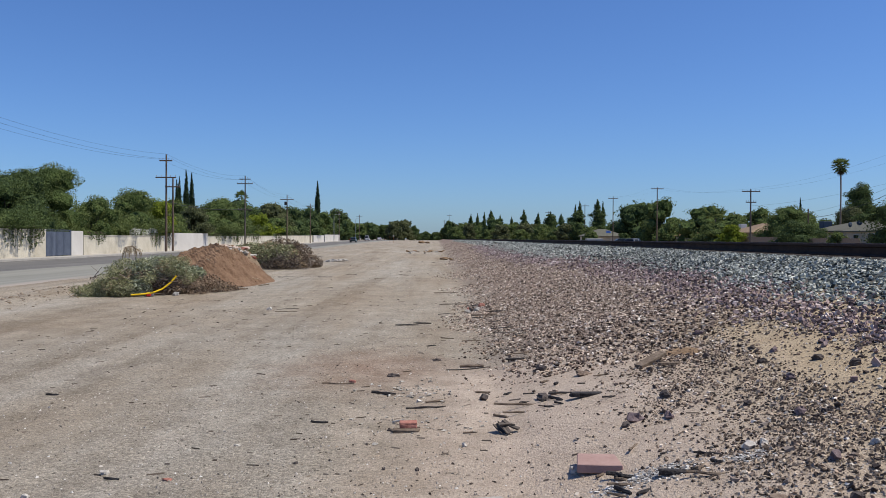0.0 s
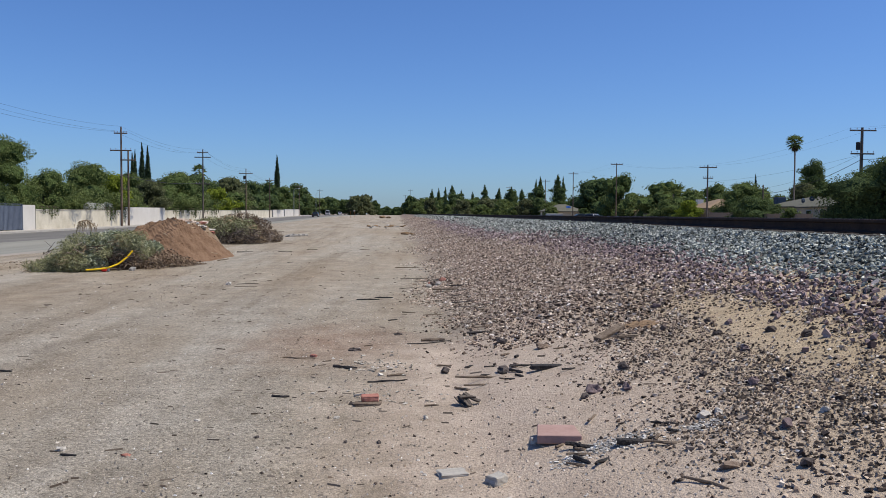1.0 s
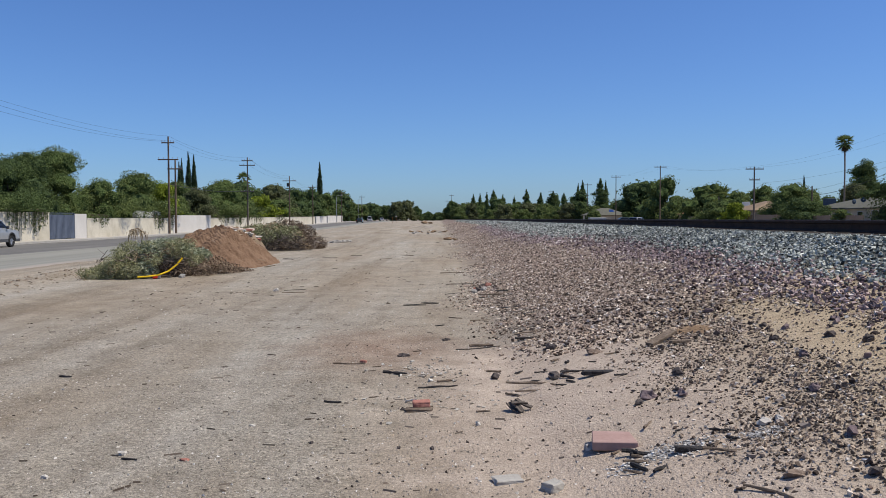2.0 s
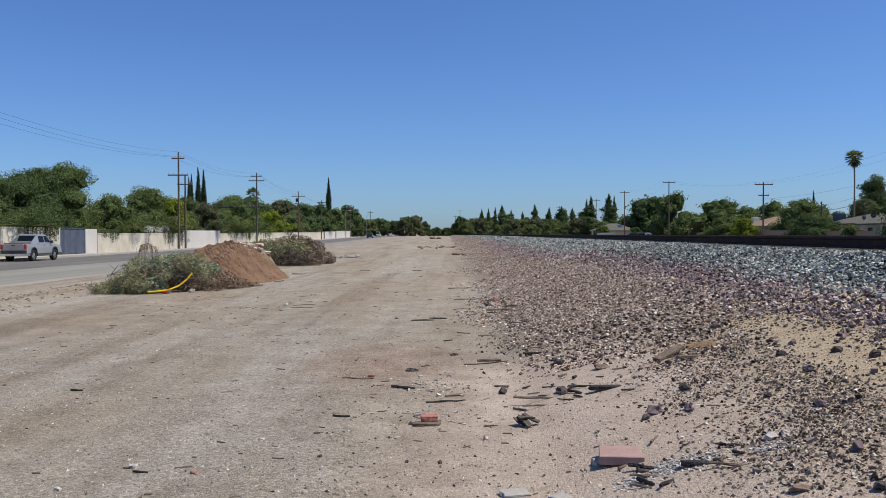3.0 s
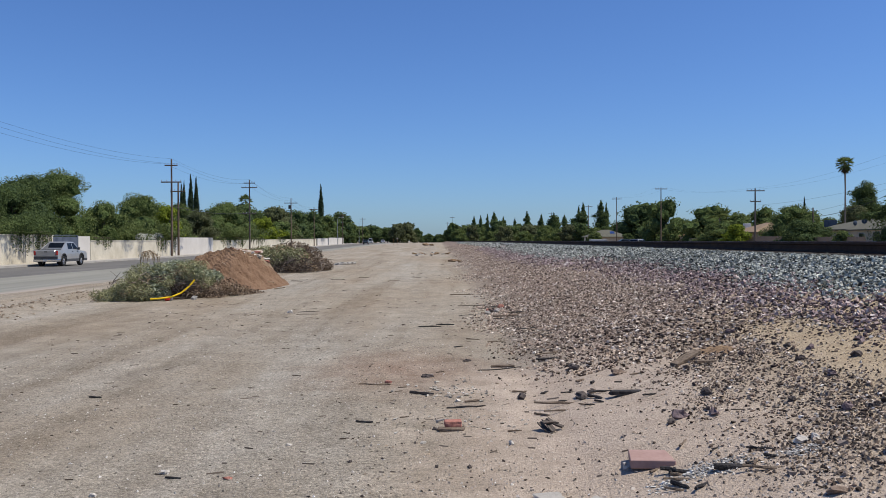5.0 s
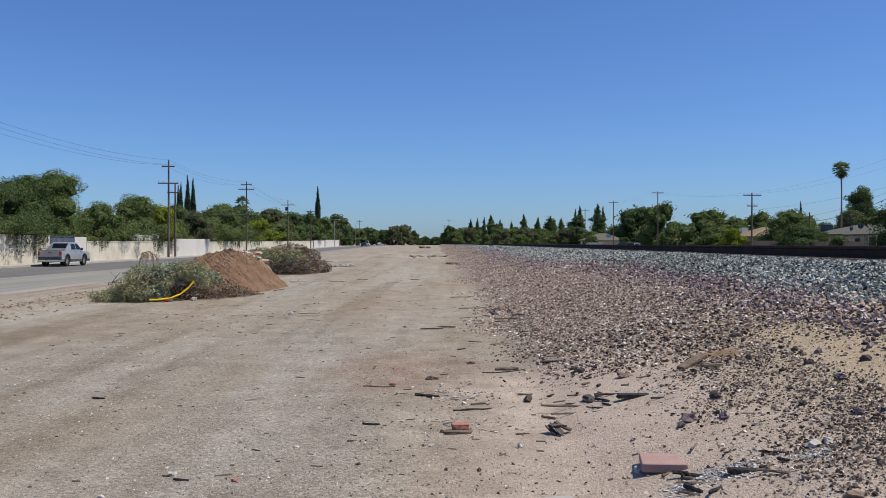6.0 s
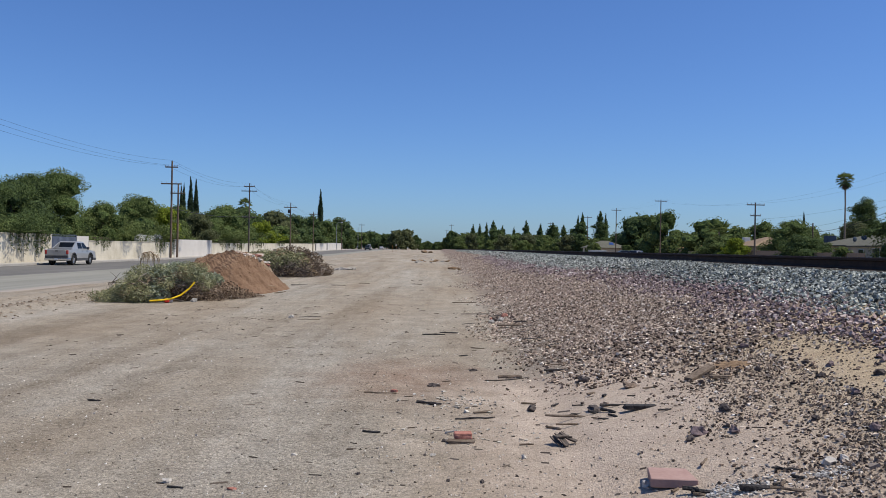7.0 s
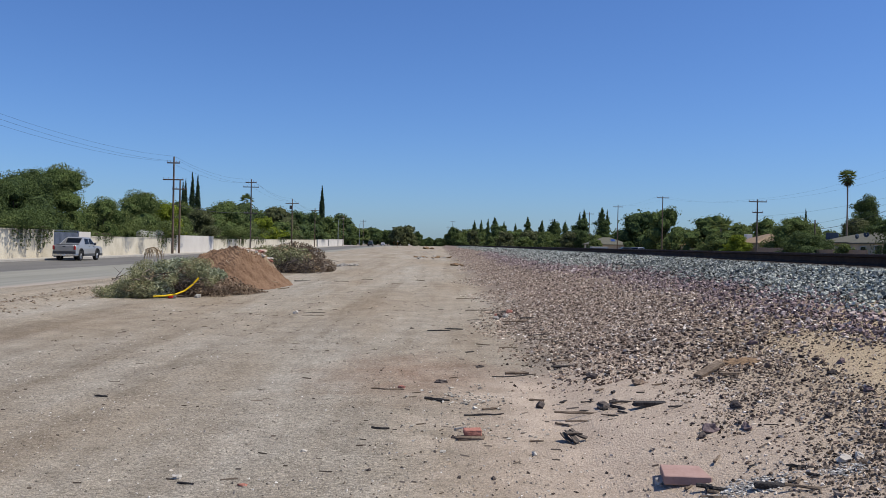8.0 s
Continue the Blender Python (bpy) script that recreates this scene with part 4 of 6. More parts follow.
for k, (y0, y1, drop, top, count) in enumerate(((61.5, 68.0, 2.0, 2.4, 60), (76.6, 80.8, 1.0, 2.0, 26), (92.8, 97.4, 1.7, 2.0, 26), (98.6, 99.9, 1.8, 2.0, 9), (120.0, 126.5, 1.3, 2.0, 26), (128.0, 136.5, 1.6, 2.0, 40), (139.0, 151.0, 1.3, 2.0, 40), (163.0, 172.0, 1.0, 2.0, 22))):
    hanging_vine(y0, y1, drop, top, 700 + k, count)


wall_run("wall_south", 30, 68.4, 2.38, M["stucco"], "cream painted block wall stained by tree shade")
wall_run("wall_return", 73.2, 75.6, 2.38, M["stucco_white"], "taller cream wall end beside the gate", False)
wall_run("wall_middle", 75.7, 100.0, 1.93, M["stucco"], "cream and pinkish painted block wall")
wall_run("wall_white", 100.1, 116.5, 2.35, M["stucco_white"], "whitewashed taller panel of the street wall", False)
wall_run("wall_north", 116.6, 214.0, 1.92, M["stucco"], "cream block wall running along the street")
wall_run("wall_far", 216.0, 236.0, 2.0, M["stucco_white"], "pale block wall farther along the street")
wall_run("wall_end", 238.0, 274.0, 2.15, M["stucco_white"], "whitish block wall near the end of the street")


def street_gate():
    z = float(height(WALL_X, 70.8)) + 0.16
    ob = empty("gate", pose(WALL_X, 0, z), "closed blue-grey sheet steel driveway gate", "gate")
    for y0, y1 in ((68.5, 70.0), (70.03, 71.55), (71.58, 73.1)):
        bm = bmesh.new()
        box(bm, -0.02, 0.03, y0, y1, 0.05, 2.12)
        for k in range(1, 7):
            yy = y0 + (y1 - y0) * k / 7
            box(bm, 0.031, 0.05, yy - 0.02, yy + 0.02, 0.06, 2.1)
        part("gate_leaf", bm, M["gate"], ob)
    for y in (68.45, 73.15):
        bm = bmesh.new()
        box(bm, -0.06, 0.06, y - 0.05, y + 0.05, -0.2, 2.3, 0.01)
        part("gate_post", bm, M["gate"], ob)
    bm = bmesh.new()
    for k in range(22):
        y = 68.6 + 0.205 * k
        box(bm, -0.01, 0.01, y - 0.01, y + 0.01, 2.122, 2.36)
    box(bm, -0.012, 0.012, 68.5, 73.1, 2.24, 2.27)
    part("spikes", bm, M["gate"], ob)


street_gate()


# ---- poles and wires ----
def utility_pole(x, y, top, arms, material, transformer=False, lean=0.0, label="weathered wooden utility pole with crossarms", thick=0.115):
    z0 = float(height(x, y))
    h = top - z0
    ob = empty("utility_pole", pose(x, y, z0, 0, lean, 0), label, "utility pole", "utility poles")
    bm = bmesh.new()
    tube(bm, [(0, 0, -0.3), (0, 0, h * 0.5), (0, 0, h)], [thick * 1.15, thick, thick * 0.75], 10)
    part("post", bm, material, ob)
    for dz, half in arms:
        bm = bmesh.new()
        box(bm, -half, half, -0.2, -0.1, h - dz - 0.07, h - dz + 0.07, 0.01)
        arm = part("crossarm", bm, material, ob)
        for k in (-0.93, -0.45, 0.45, 0.93):
            bm = bmesh.new()
            tube(bm, [(k * half, -0.15, h - dz + 0.07), (k * half, -0.15, h - dz + 0.15), (k * half, -0.15, h - dz + 0.16), (k * half, -0.15, h - dz + 0.26)], [0.015, 0.015, 0.05, 0.035], 6)
            part("insulator", bm, M["metal"], arm)
    if transformer:
        bm = bmesh.new()
        tube(bm, [(-0.33, 0, h - 2.2), (-0.33, 0, h - 2.15), (-0.33, 0, h - 1.5), (-0.33, 0, h - 1.42)], [0.2, 0.24, 0.24, 0.18], 12)
        part("transformer", bm, M["wire"], ob, "dark can transformer")
    return ob


def raise_poles():
    for x, y, top, arms, mat, tr in (
        (-31.7, 95.1, 11.1, ((0.75, 0.75), (2.7, 1.2)), "pole", False),
        (-31.7, 134.0, 11.6, ((0.55, 0.9), (1.3, 1.3), (5.6, 1.1)), "pole_grey", False),
        (-31.7, 171.3, 10.5, ((1.0, 1.4),), "pole", True),
        (-31.7, 202.5, 10.0, ((0.6, 1.1),), "pole", False),
        (-31.7, 262.0, 10.4, ((0.6, 1.2),), "pole", False),
        (-31.7, 330.0, 11.0, ((0.6, 1.2),), "pole", False),
        (45.8, 78.5, 10.25, ((0.3, 1.35), (2.6, 1.2)), "pole_grey", True),
        (45, 116.6, 8.8, ((0.35, 1.3), (1.9, 0.75)), "pole_grey", False),
        (45, 166.4, 12.2, ((0.3, 1.25),), "pole", False),
        (45, 208.2, 12.5, ((0.5, 1.25),), "pole", False),
        (45, 248.0, 12.2, ((0.5, 1.25),), "pole", False),
        (45, 330.0, 12.8, ((0.5, 1.25),), "pole", False),
        (45, 430.0, 12.8, ((0.5, 1.25),), "pole", False),
        (52, 113.7, 5.9, (), "pole", False),
        (6, 420.0, 14.0, ((0.5, 1.25),), "pole", False),
        (4, 460.0, 12.0, ((0.5, 1.25),), "pole", False),
    ):
        utility_pole(x, y, top, arms, M[mat], tr, thick=0.17 if x > 45.5 and y < 80 else 0.115)
    utility_pole(-31.9, 98.1, 8.6, ((1.1, 0.9),), M["pole"], False, label="shorter brown stub pole beside the utility pole")


raise_poles()


def cable(a, b, sag, r=0.016, n=16):
    a, b = Vector(a), Vector(b)
    pts = [a.lerp(b, k / n) - Vector((0, 0, sag * 4 * (k / n) * (1 - k / n))) for k in range(n + 1)]
    bm = bmesh.new()
    tube(bm, pts, r, 5)
    return tagged(part("overhead_wire", bm, M["wire"]), "thin dark overhead wire slung between poles", "cable", "overhead wires")


def string_wires():
    west = ((-31.7, 40.0, 10.9), (-31.7, 95.1, 11.1), (-31.7, 134.0, 11.6), (-31.7, 171.3, 10.5), (-31.7, 202.5, 10.0))
    for (xa, ya, za), (xb, yb, zb) in zip(west, west[1:]):
        for dx, dz in ((-0.7, -0.55), (0.0, 0.05), (0.7, -0.55)):
            cable((xa + dx, ya, za + dz), (xb + dx, yb, zb + dz), 0.8 if ya > 41 else 1.1, 0.008)
    cable((-31.7, 95.1, 5.6), (-31.7, 134.0, 6.2), 0.5, 0.03)
    east = ((46.6, 40, 10.1), (45.8, 78.5, 10.25), (45, 116.6, 8.8), (45, 166.4, 12.2), (45, 208.2, 12.5))
    for (xa, ya, za), (xb, yb, zb) in zip(east, east[1:]):
        for dx in (-1.2, 1.2):
            cable((xa + dx, ya, za - 0.05), (xb + dx, yb, zb - 0.05), 0.7, 0.005)
    cable((46.6, 40, 7.9), (45.8, 78.5, 7.1), 0.7, 0.026)
    cable((45.8, 78.5, 7.1), (52, 113.7, 4.6), 0.7, 0.026)
    cable((45.8, 78.5, 7.6), (52, 113.7, 5.4), 0.5, 0.010)
    cable((45.8, 78.5, 7.6), (45, 116.6, 6.4), 0.5, 0.008)


string_wires()


# ---- heaps beside the road ----
M["soil"] = plain("brown_soil", (0.12, 0.070, 0.042), (0.225, 0.144, 0.092), 3.5, 0.95, relief=1.0, fine=22)
M["litter_earth"] = plain("tan_earth", (0.16, 0.11, 0.07), (0.27, 0.20, 0.135), 5, 0.95, relief=0.9, fine=25)
M["twig"] = islands("grey_twigs", ((0.0, (0.06, 0.045, 0.035)), (0.5, (0.13, 0.105, 0.085)), (1.0, (0.24, 0.2, 0.165))), 0.9)
M["litter"] = islands("leaf_litter", ((0.0, (0.09, 0.062, 0.044)), (0.55, (0.185, 0.135, 0.092)), (1.0, (0.33, 0.25, 0.175))), 0.9)
M["yellow"] = plain("yellow_plastic", (0.62, 0.40, 0.012), (0.72, 0.48, 0.02), 6, 0.45, relief=0.05)
M["rust_orange"] = plain("rust_orange_paint", (0.22, 0.09, 0.03), (0.34, 0.15, 0.05), 6, 0.7, relief=0.1)
M["red"] = plain("red_plastic", (0.45, 0.025, 0.02), (0.55, 0.04, 0.03), 6, 0.5, relief=0.05)
M["white"] = plain("dirty_white_scrap", (0.40, 0.365, 0.32), (0.60, 0.565, 0.51), 6, 0.7, relief=0.2)
M["brick"] = plain("red_brick", (0.30, 0.125, 0.095), (0.44, 0.21, 0.16), 25, 0.9, relief=0.5)
M["slab"] = plain("pink_concrete", (0.31, 0.20, 0.172), (0.38, 0.255, 0.222), 9, 0.9, relief=0.12)
M["char"] = plain("charred_wood", (0.022, 0.02, 0.02), (0.06, 0.055, 0.053), 20, 0.8, relief=0.8)
M["driftwood"] = plain("weathered_wood", (0.11, 0.082, 0.06), (0.21, 0.165, 0.125), 18, 0.9, relief=0.7)
M["clod"] = islands("soil_clods", ((0.0, (0.17, 0.095, 0.055)), (0.6, (0.24, 0.145, 0.088)), (1.0, (0.34, 0.23, 0.15))), 0.95)
M["ridge_clod"] = islands("tan_clods", ((0.0, (0.17, 0.128, 0.09)), (0.6, (0.27, 0.215, 0.16)), (1.0, (0.38, 0.32, 0.25))), 0.95)
M["straw"] = plain("dry_straw", (0.33, 0.25, 0.16), (0.45, 0.36, 0.25), 20, 0.9)
M["pale_chip"] = islands("pale_chips", ((0.0, (0.25, 0.22, 0.18)), (0.6, (0.42, 0.38, 0.32)), (1.0, (0.62, 0.59, 0.53))), 0.95)
M["pale_scrap"] = plain("faded_scrap", (0.36, 0.28, 0.22), (0.52, 0.43, 0.36), 8, 0.8, relief=0.3)
M["twig_wood"] = plain("grey_twig_wood", (0.10, 0.085, 0.07), (0.22, 0.19, 0.16), 18, 0.9, relief=0.6)
M["tan_dirt"] = plain("tan_dirt", (0.19, 0.122, 0.07), (0.29, 0.198, 0.12), 12, 0.95, relief=0.6, fine=60)
M["ash"] = islands("ash_flakes", ((0.0, (0.16, 0.155, 0.15)), (0.6, (0.40, 0.385, 0.365)), (1.0, (0.68, 0.66, 0.62))), 0.95)


M["stone_dark"] = plain("dark_broken_stone", (0.05, 0.042, 0.04), (0.12, 0.10, 0.09), 30, 0.9, relief=0.5)
M["stone_purple"] = plain("purple_broken_stone", (0.12, 0.088, 0.09), (0.22, 0.17, 0.17), 30, 0.9, relief=0.5)
M["stone_brown"] = plain("brown_broken_stone", (0.14, 0.10, 0.075), (0.27, 0.21, 0.165), 30, 0.9, relief=0.5)


def mound(name, x, y, rx, ry, h, turn, material, label, seed, tex=0.10, n=90, skew=0.0, steep=1.05):
    """A tipped heap: a rough dome on the ground."""
    r = np.linspace(0, 1, n // 2)
    a = np.linspace(0, 2 * math.pi, n, endpoint=False)
    R, A = np.meshgrid(r, a, indexing="ij")
    u, w = R * np.cos(A), R * np.sin(A)
    rag = 1 + 0.10 * waves(np.cos(A) * 3, np.sin(A) * 3, seed, 1.0)
    px = u * rx * rag
    py = w * ry * rag
    c, s = math.cos(radians(turn)), math.sin(radians(turn))
    gx_, gy_ = x + c * px - s * py, y + s * px + c * py
    prof = np.clip(1 - ((u - skew) ** 2 + w * w) / (1 + abs(skew)) ** 2, 0, 1) ** steep * (1 - R ** 6)
    z = height(gx_, gy_) - 0.05 + h * prof
    z = z + tex * (1 - R ** 4) * (0.5 * waves(gx_, gy_, seed + 1, 3.0) + 0.32 * waves(gx_, gy_, seed + 2, 9.0) + 0.26 * waves(gx_, gy_, seed + 3, 24.0) + 0.2 * waves(gx_, gy_, seed + 4, 48.0))
    i = np.arange(len(r) * n).reshape(len(r), n)
    j = np.roll(i, -1, 1)
    q = np.stack([i[:-1], i[1:], j[1:], j[:-1]], -1).reshape(-1, 4)
    return tagged(mesh_part(name, np.stack([gx_, gy_, z], -1).reshape(-1, 3), q, material, smooth=True), label, "heap")


mound("dirt_patch", 2.1, 7.0, 0.25, 0.5, 0.08, 10, M["tan_dirt"], "small tipped patch of tan earth among stones", 67, 0.03, 60)
soil = mound("soil_mound", -5.68, 21.0, 1.32, 2.0, 0.98, -20, M["soil"], "mound of loose reddish brown soil on the dirt lot", 61, 0.19, 200, -0.28, 1.2)
tip = mound("rubbish_mound", -6.25, 24.7, 1.15, 1.4, 0.95, -15, M["litter_earth"], "low mound of earth strewn with scraps", 66)


def strewn(heap, name, n, s0, s1, material, seed, label, flat=0.9):
    """Clods that lie on a heap's own surface."""
    rs = np.random.RandomState(seed)
    co = np.array([v.co[:] for v in heap.data.vertices])
    p = co[rs.choice(len(co), n)] + rs.normal(0, 0.02, (n, 3)) * np.array([1, 1, 0])
    o = stones(name, p[:, 0], p[:, 1], s0 + (s1 - s0) * rs.uniform(0, 1, n) ** 3, material, label, seed, flat, 0.35, True, p[:, 2])
    o["category"] = "clods"
    return o


strewn(soil, "soil_clods", 600, 0.012, 0.04, M["clod"], 611, "crumbled clods lying on the soil mound")
strewn(tip, "earth_clods", 300, 0.02, 0.10, M["clod"], 612, "clods and crumbs on the rubbish mound")


def twigs(name, centre, spread, count, length, material, seed, parent=None, label="", flat=0.5):
    """Crossed thin sticks, one mesh."""
    rs = np.random.RandomState(seed)
    p = np.asarray(centre) + rs.normal(size=(count, 3)) * np.asarray(spread) * 0.5
    d = rs.normal(size=(count, 3)) * np.array([1, 1, flat])
    d /= np.linalg.norm(d, axis=1)[:, None]
    L = length * rs.uniform(0.4, 1.2, (count, 1))
    a = np.cross(d, rs.normal(size=(count, 3)))
    a /= np.linalg.norm(a, axis=1)[:, None]
    b = np.cross(d, a)
    r = rs.uniform(0.004, 0.013, (count, 1))
    ring = [a * r, (-0.5 * a + 0.87 * b) * r, (-0.5 * a - 0.87 * b) * r]
    v = np.stack([p - d * L / 2 + k for k in ring] + [p + d * L / 2 + k * 0.5 for k in ring], 1)
    gz = height(v[..., 0], v[..., 1]) + 0.01
    v[..., 2] = np.maximum(v[..., 2], gz)
    F = np.array([(0, 1, 4, 3), (1, 2, 5, 4), (2, 0, 3, 5)])
    f = (F[None] + (np.arange(count) * 6)[:, None, None]).reshape(-1, 4)
    return tagged(mesh_part(name, v.reshape(-1, 3), f, material, parent, label), kind="stuff")


def brush(parent, name, lumps, count, leaf, mat, seed, label="", slim=1.0):
    """Cut foliage in a heap, down to the ground."""
    rs = np.random.RandomState(seed)
    v, f = leaf_cloud([l[:3] for l in lumps], [(l[3], l[3], l[4]) for l in lumps], count, leaf, rs, 0.5, 0.7, slim)
    gz = height(v[:, 0], v[:, 1]) + 0.01
    v[:, 2] = np.maximum(v[:, 2], gz)
    return tagged(mesh_part(name, v, f, mat, parent, label), kind="stuff")


def brush_heaps():
    ob = empty("brush_heap", None, "heap of cut branches and wilting leaves by the road", "brush pile")
    brush(ob, "foliage", [(-7.25, 16.95, 0.22, 0.34, 0.22), (-6.95, 17.15, 0.28, 0.4, 0.22), (-6.75, 17.45, 0.46, 0.38, 0.3), (-6.85, 17.75, 0.66, 0.36, 0.30), (-6.6, 17.1, 0.3, 0.35, 0.25)], 10000, 0.085, LEAF["wilted"], 71, "wilting olive green sprays", 4.5)
    brush(ob, "foliage", [(-6.38, 17.5, 0.6, 0.36, 0.36), (-6.1, 17.65, 0.7, 0.36, 0.32), (-6.32, 17.15, 0.32, 0.26, 0.22), (-5.8, 17.9, 0.66, 0.36, 0.26), (-5.5, 18.2, 0.6, 0.28, 0.18)], 8500, 0.075, LEAF["silver"], 72, "silvery oleander leaves", 1.8)
    brush(ob, "dead_foliage", [(-6.75, 17.2, 0.28, 0.35, 0.25), (-5.85, 17.6, 0.32, 0.4, 0.26), (-6.55, 17.7, 0.4, 0.4, 0.3), (-5.5, 17.9, 0.3, 0.4, 0.24)], 4600, 0.06, M["litter"], 73, "dry brown sprays", 2.5)
    rs = np.random.RandomState(77)
    wisps = []
    for k in range(34):
        u = rs.uniform(0, 1)
        wisps.append((-7.4 + 2.0 * u + rs.normal(0, 0.10), 16.9 + 0.9 * u + rs.normal(0, 0.2), 0.24 + 0.72 * min(1.0, 0.15 + 1.5 * u) * rs.uniform(0.35, 1.0), 0.14, 0.11))
    brush(ob, "sprays", wisps, 4200, 0.11, LEAF["wilted"], 78, "wispy pale sprays", 6.0)
    brush(ob, "sprays", [(a + rs.normal(0, 0.2), b + rs.normal(0, 0.2), c * 0.9, 0.14, 0.12) for a, b, c, _, _ in wisps], 900, 0.09, LEAF["dry"], 79, "wispy dry sprays", 6.0)
    twigs("sticks", (-6.4, 17.5, 0.4), (0.9, 0.5, 0.3), 420, 0.4, M["twig"], 74, ob)
    brush(ob, "leaf_litter", [(-5.55, 17.85, 0.2, 0.5, 0.3), (-5.3, 18.3, 0.32, 0.45, 0.3), (-5.05, 18.6, 0.2, 0.45, 0.24), (-4.8, 18.95, 0.14, 0.4, 0.16)], 6000, 0.045, M["litter"], 75, "brown crumbled leaf litter")
    core = mound("heap_core", -6.15, 17.7, 1.05, 0.6, 0.55, 28, LEAF["brown"], "", 62, 0.06, 60)
    del core["category"]
    core.parent = ob
    # a dead palm frond that stands out of the heap
    bm = bmesh.new()
    rs = np.random.RandomState(5)
    stem = [Vector((-6.95, 17.9, 0.6)), Vector((-7.0, 18.0, 0.98)), Vector((-6.93, 18.0, 1.19)), Vector((-6.78, 18.0, 1.22)), Vector((-6.63, 18.0, 1.1))]
    tube(bm, stem, 0.012, 5)
    for k in range(90):
        u = rs.uniform(0.4, 1) * 3.999
        i = int(u)
        p = stem[i].lerp(stem[i + 1], u - i)
        d = Vector((rs.normal(0, 0.06), rs.normal(0, 0.06), rs.uniform(-0.26, -0.06)))
        w = Vector((0.005, 0.002, 0))
        m = p + d * 0.5 + Vector((d.x * 0.4, d.y * 0.4, 0.03))
        bm.faces.new([bm.verts.new(q) for q in (p, m + w, p + d, m - w)])
    part("dead_frond", bm, LEAF["dry"], ob, "drooping dry palm frond")

    ob = empty("brush_heap", None, "second heap of yellowing brush and dark branches", "brush pile")
    core = mound("heap_core", -6.5, 32.6, 1.8, 1.5, 0.85, 20, LEAF["brown"], "", 63, 0.1, 70)
    del core["category"]
    core.parent = ob
    brush(ob, "foliage", [(-7.55, 31.6, 0.65, 0.75, 0.5), (-7.15, 31.3, 0.8, 0.7, 0.45), (-6.55, 31.4, 0.9, 0.6, 0.4)], 6500, 0.12, LEAF["wilted"], 81, "yellowing olive sprays", 2.5)
    brush(ob, "foliage", [(-6.25, 31.2, 0.75, 0.6, 0.45), (-5.85, 31.4, 0.7, 0.5, 0.45)], 2600, 0.09, LEAF["wilted"], 82, "yellow-green leaves")
    brush(ob, "brown_brush", [(-6.25, 32.6, 1.0, 0.75, 0.42), (-5.65, 32.6, 0.85, 0.6, 0.4), (-5.10, 32.6, 0.45, 0.5, 0.3)], 4200, 0.09, M["litter"], 83, "brown dead brush", 2.0)
    brush(ob, "foliage", [(-6.0, 30.9, 0.75, 0.5, 0.35), (-6.7, 30.7, 0.7, 0.6, 0.4), (-7.3, 30.9, 0.6, 0.5, 0.4)], 4200, 0.08, LEAF["wilted"], 87, "pale olive leaves")
    twigs("branch_tangle", (-5.9, 30.4, 0.45), (1.1, 0.6, 0.36), 600, 0.6, M["twig"], 84, ob, "tangle of dark bare branches")
    brush(ob, "foliage", [(-6.25, 30.8, 0.35, 0.7, 0.3), (-5.65, 30.9, 0.35, 0.6, 0.3)], 1800, 0.08, LEAF["dry"], 85)
    brush(ob, "dead_foliage", [(-7.3, 31.5, 0.7, 0.7, 0.5), (-6.5, 31.3, 0.8, 0.7, 0.5), (-5.8, 31.2, 0.6, 0.6, 0.45)], 3000, 0.09, LEAF["dry"], 86, "dry tan sprays")


brush_heaps()


def lump(name, x, y, sx, sy, sz, material, label, category, seed, z=None, turn=0.0, rough=0.12, cuts=2, rect=True, group="", tilt=0.0):
    """A broken block or stone with worn edges, lying on the ground."""
    rs = np.random.RandomState(seed)
    bm = bmesh.new()
    if rect:
        box(bm, -sx / 2, sx / 2, -sy / 2, sy / 2, 0, sz, min(sx, sy, sz) * 0.12)
        if rough:
            bmesh.ops.subdivide_edges(bm, edges=bm.edges[:], cuts=cuts, use_grid_fill=True)
    else:
        bmesh.ops.create_icosphere(bm, subdivisions=2, radius=0.5)
        for v in bm.verts:
            k = 1 + 0.5 * noise.noise(v.co * 4.0 + Vector((0, seed * 1.7, 0))) + 0.22 * noise.noise(v.co * 9.0 + Vector((seed * 0.9, 0, 0)))
            v.co = Vector((v.co.x * sx * k, v.co.y * sy * k, max(-0.05, (v.co.z * k + 0.36)) * sz))
    for v in bm.verts:
        n = noise.noise_vector(Vector((v.co.x / sx, v.co.y / sy, v.co.z / max(sz, 0.02))) * 2.3 + Vector((seed * 3.1, 0, 0)))
        v.co += Vector((n.x * sx, n.y * sy, n.z * sz)) * (rough if rect else rough * 1.8)
    ob = part(name, bm, material)
    zz = float(height(x, y)) - 0.008 if z is None else z
    ob.matrix_basis = pose(x, y, zz, tilt, 0, turn)
    return tagged(ob, label, category, group)


def stick(x, y, length, r, turn, material, seed, label="weathered broken stick lying on the dirt", lift=0.0, name="stick", flat=1.0):
    rs = np.random.RandomState(seed)
    n = 5
    bm = bmesh.new()
    pts = [Vector(((k / n - 0.5) * length, rs.uniform(-0.12, 0.12) * length * 0.5, r * 0.8 + rs.uniform(0, 0.03) * length * 0.4 + lift * k / n)) for k in range(n + 1)]
    tube(bm, pts, [r * q * rs.uniform(0.7, 1.2) for q in (0.75, 0.8, 0.75, 0.8, 0.7, 0.6)], 6)
    for v in bm.verts:
        v.co.z *= flat
    ob = part(name, bm, material)
    ob.matrix_basis = pose(x, y, float(height(x, y)), 0, 0, turn)
    return tagged(ob, label, "stick", "sticks on the dirt")


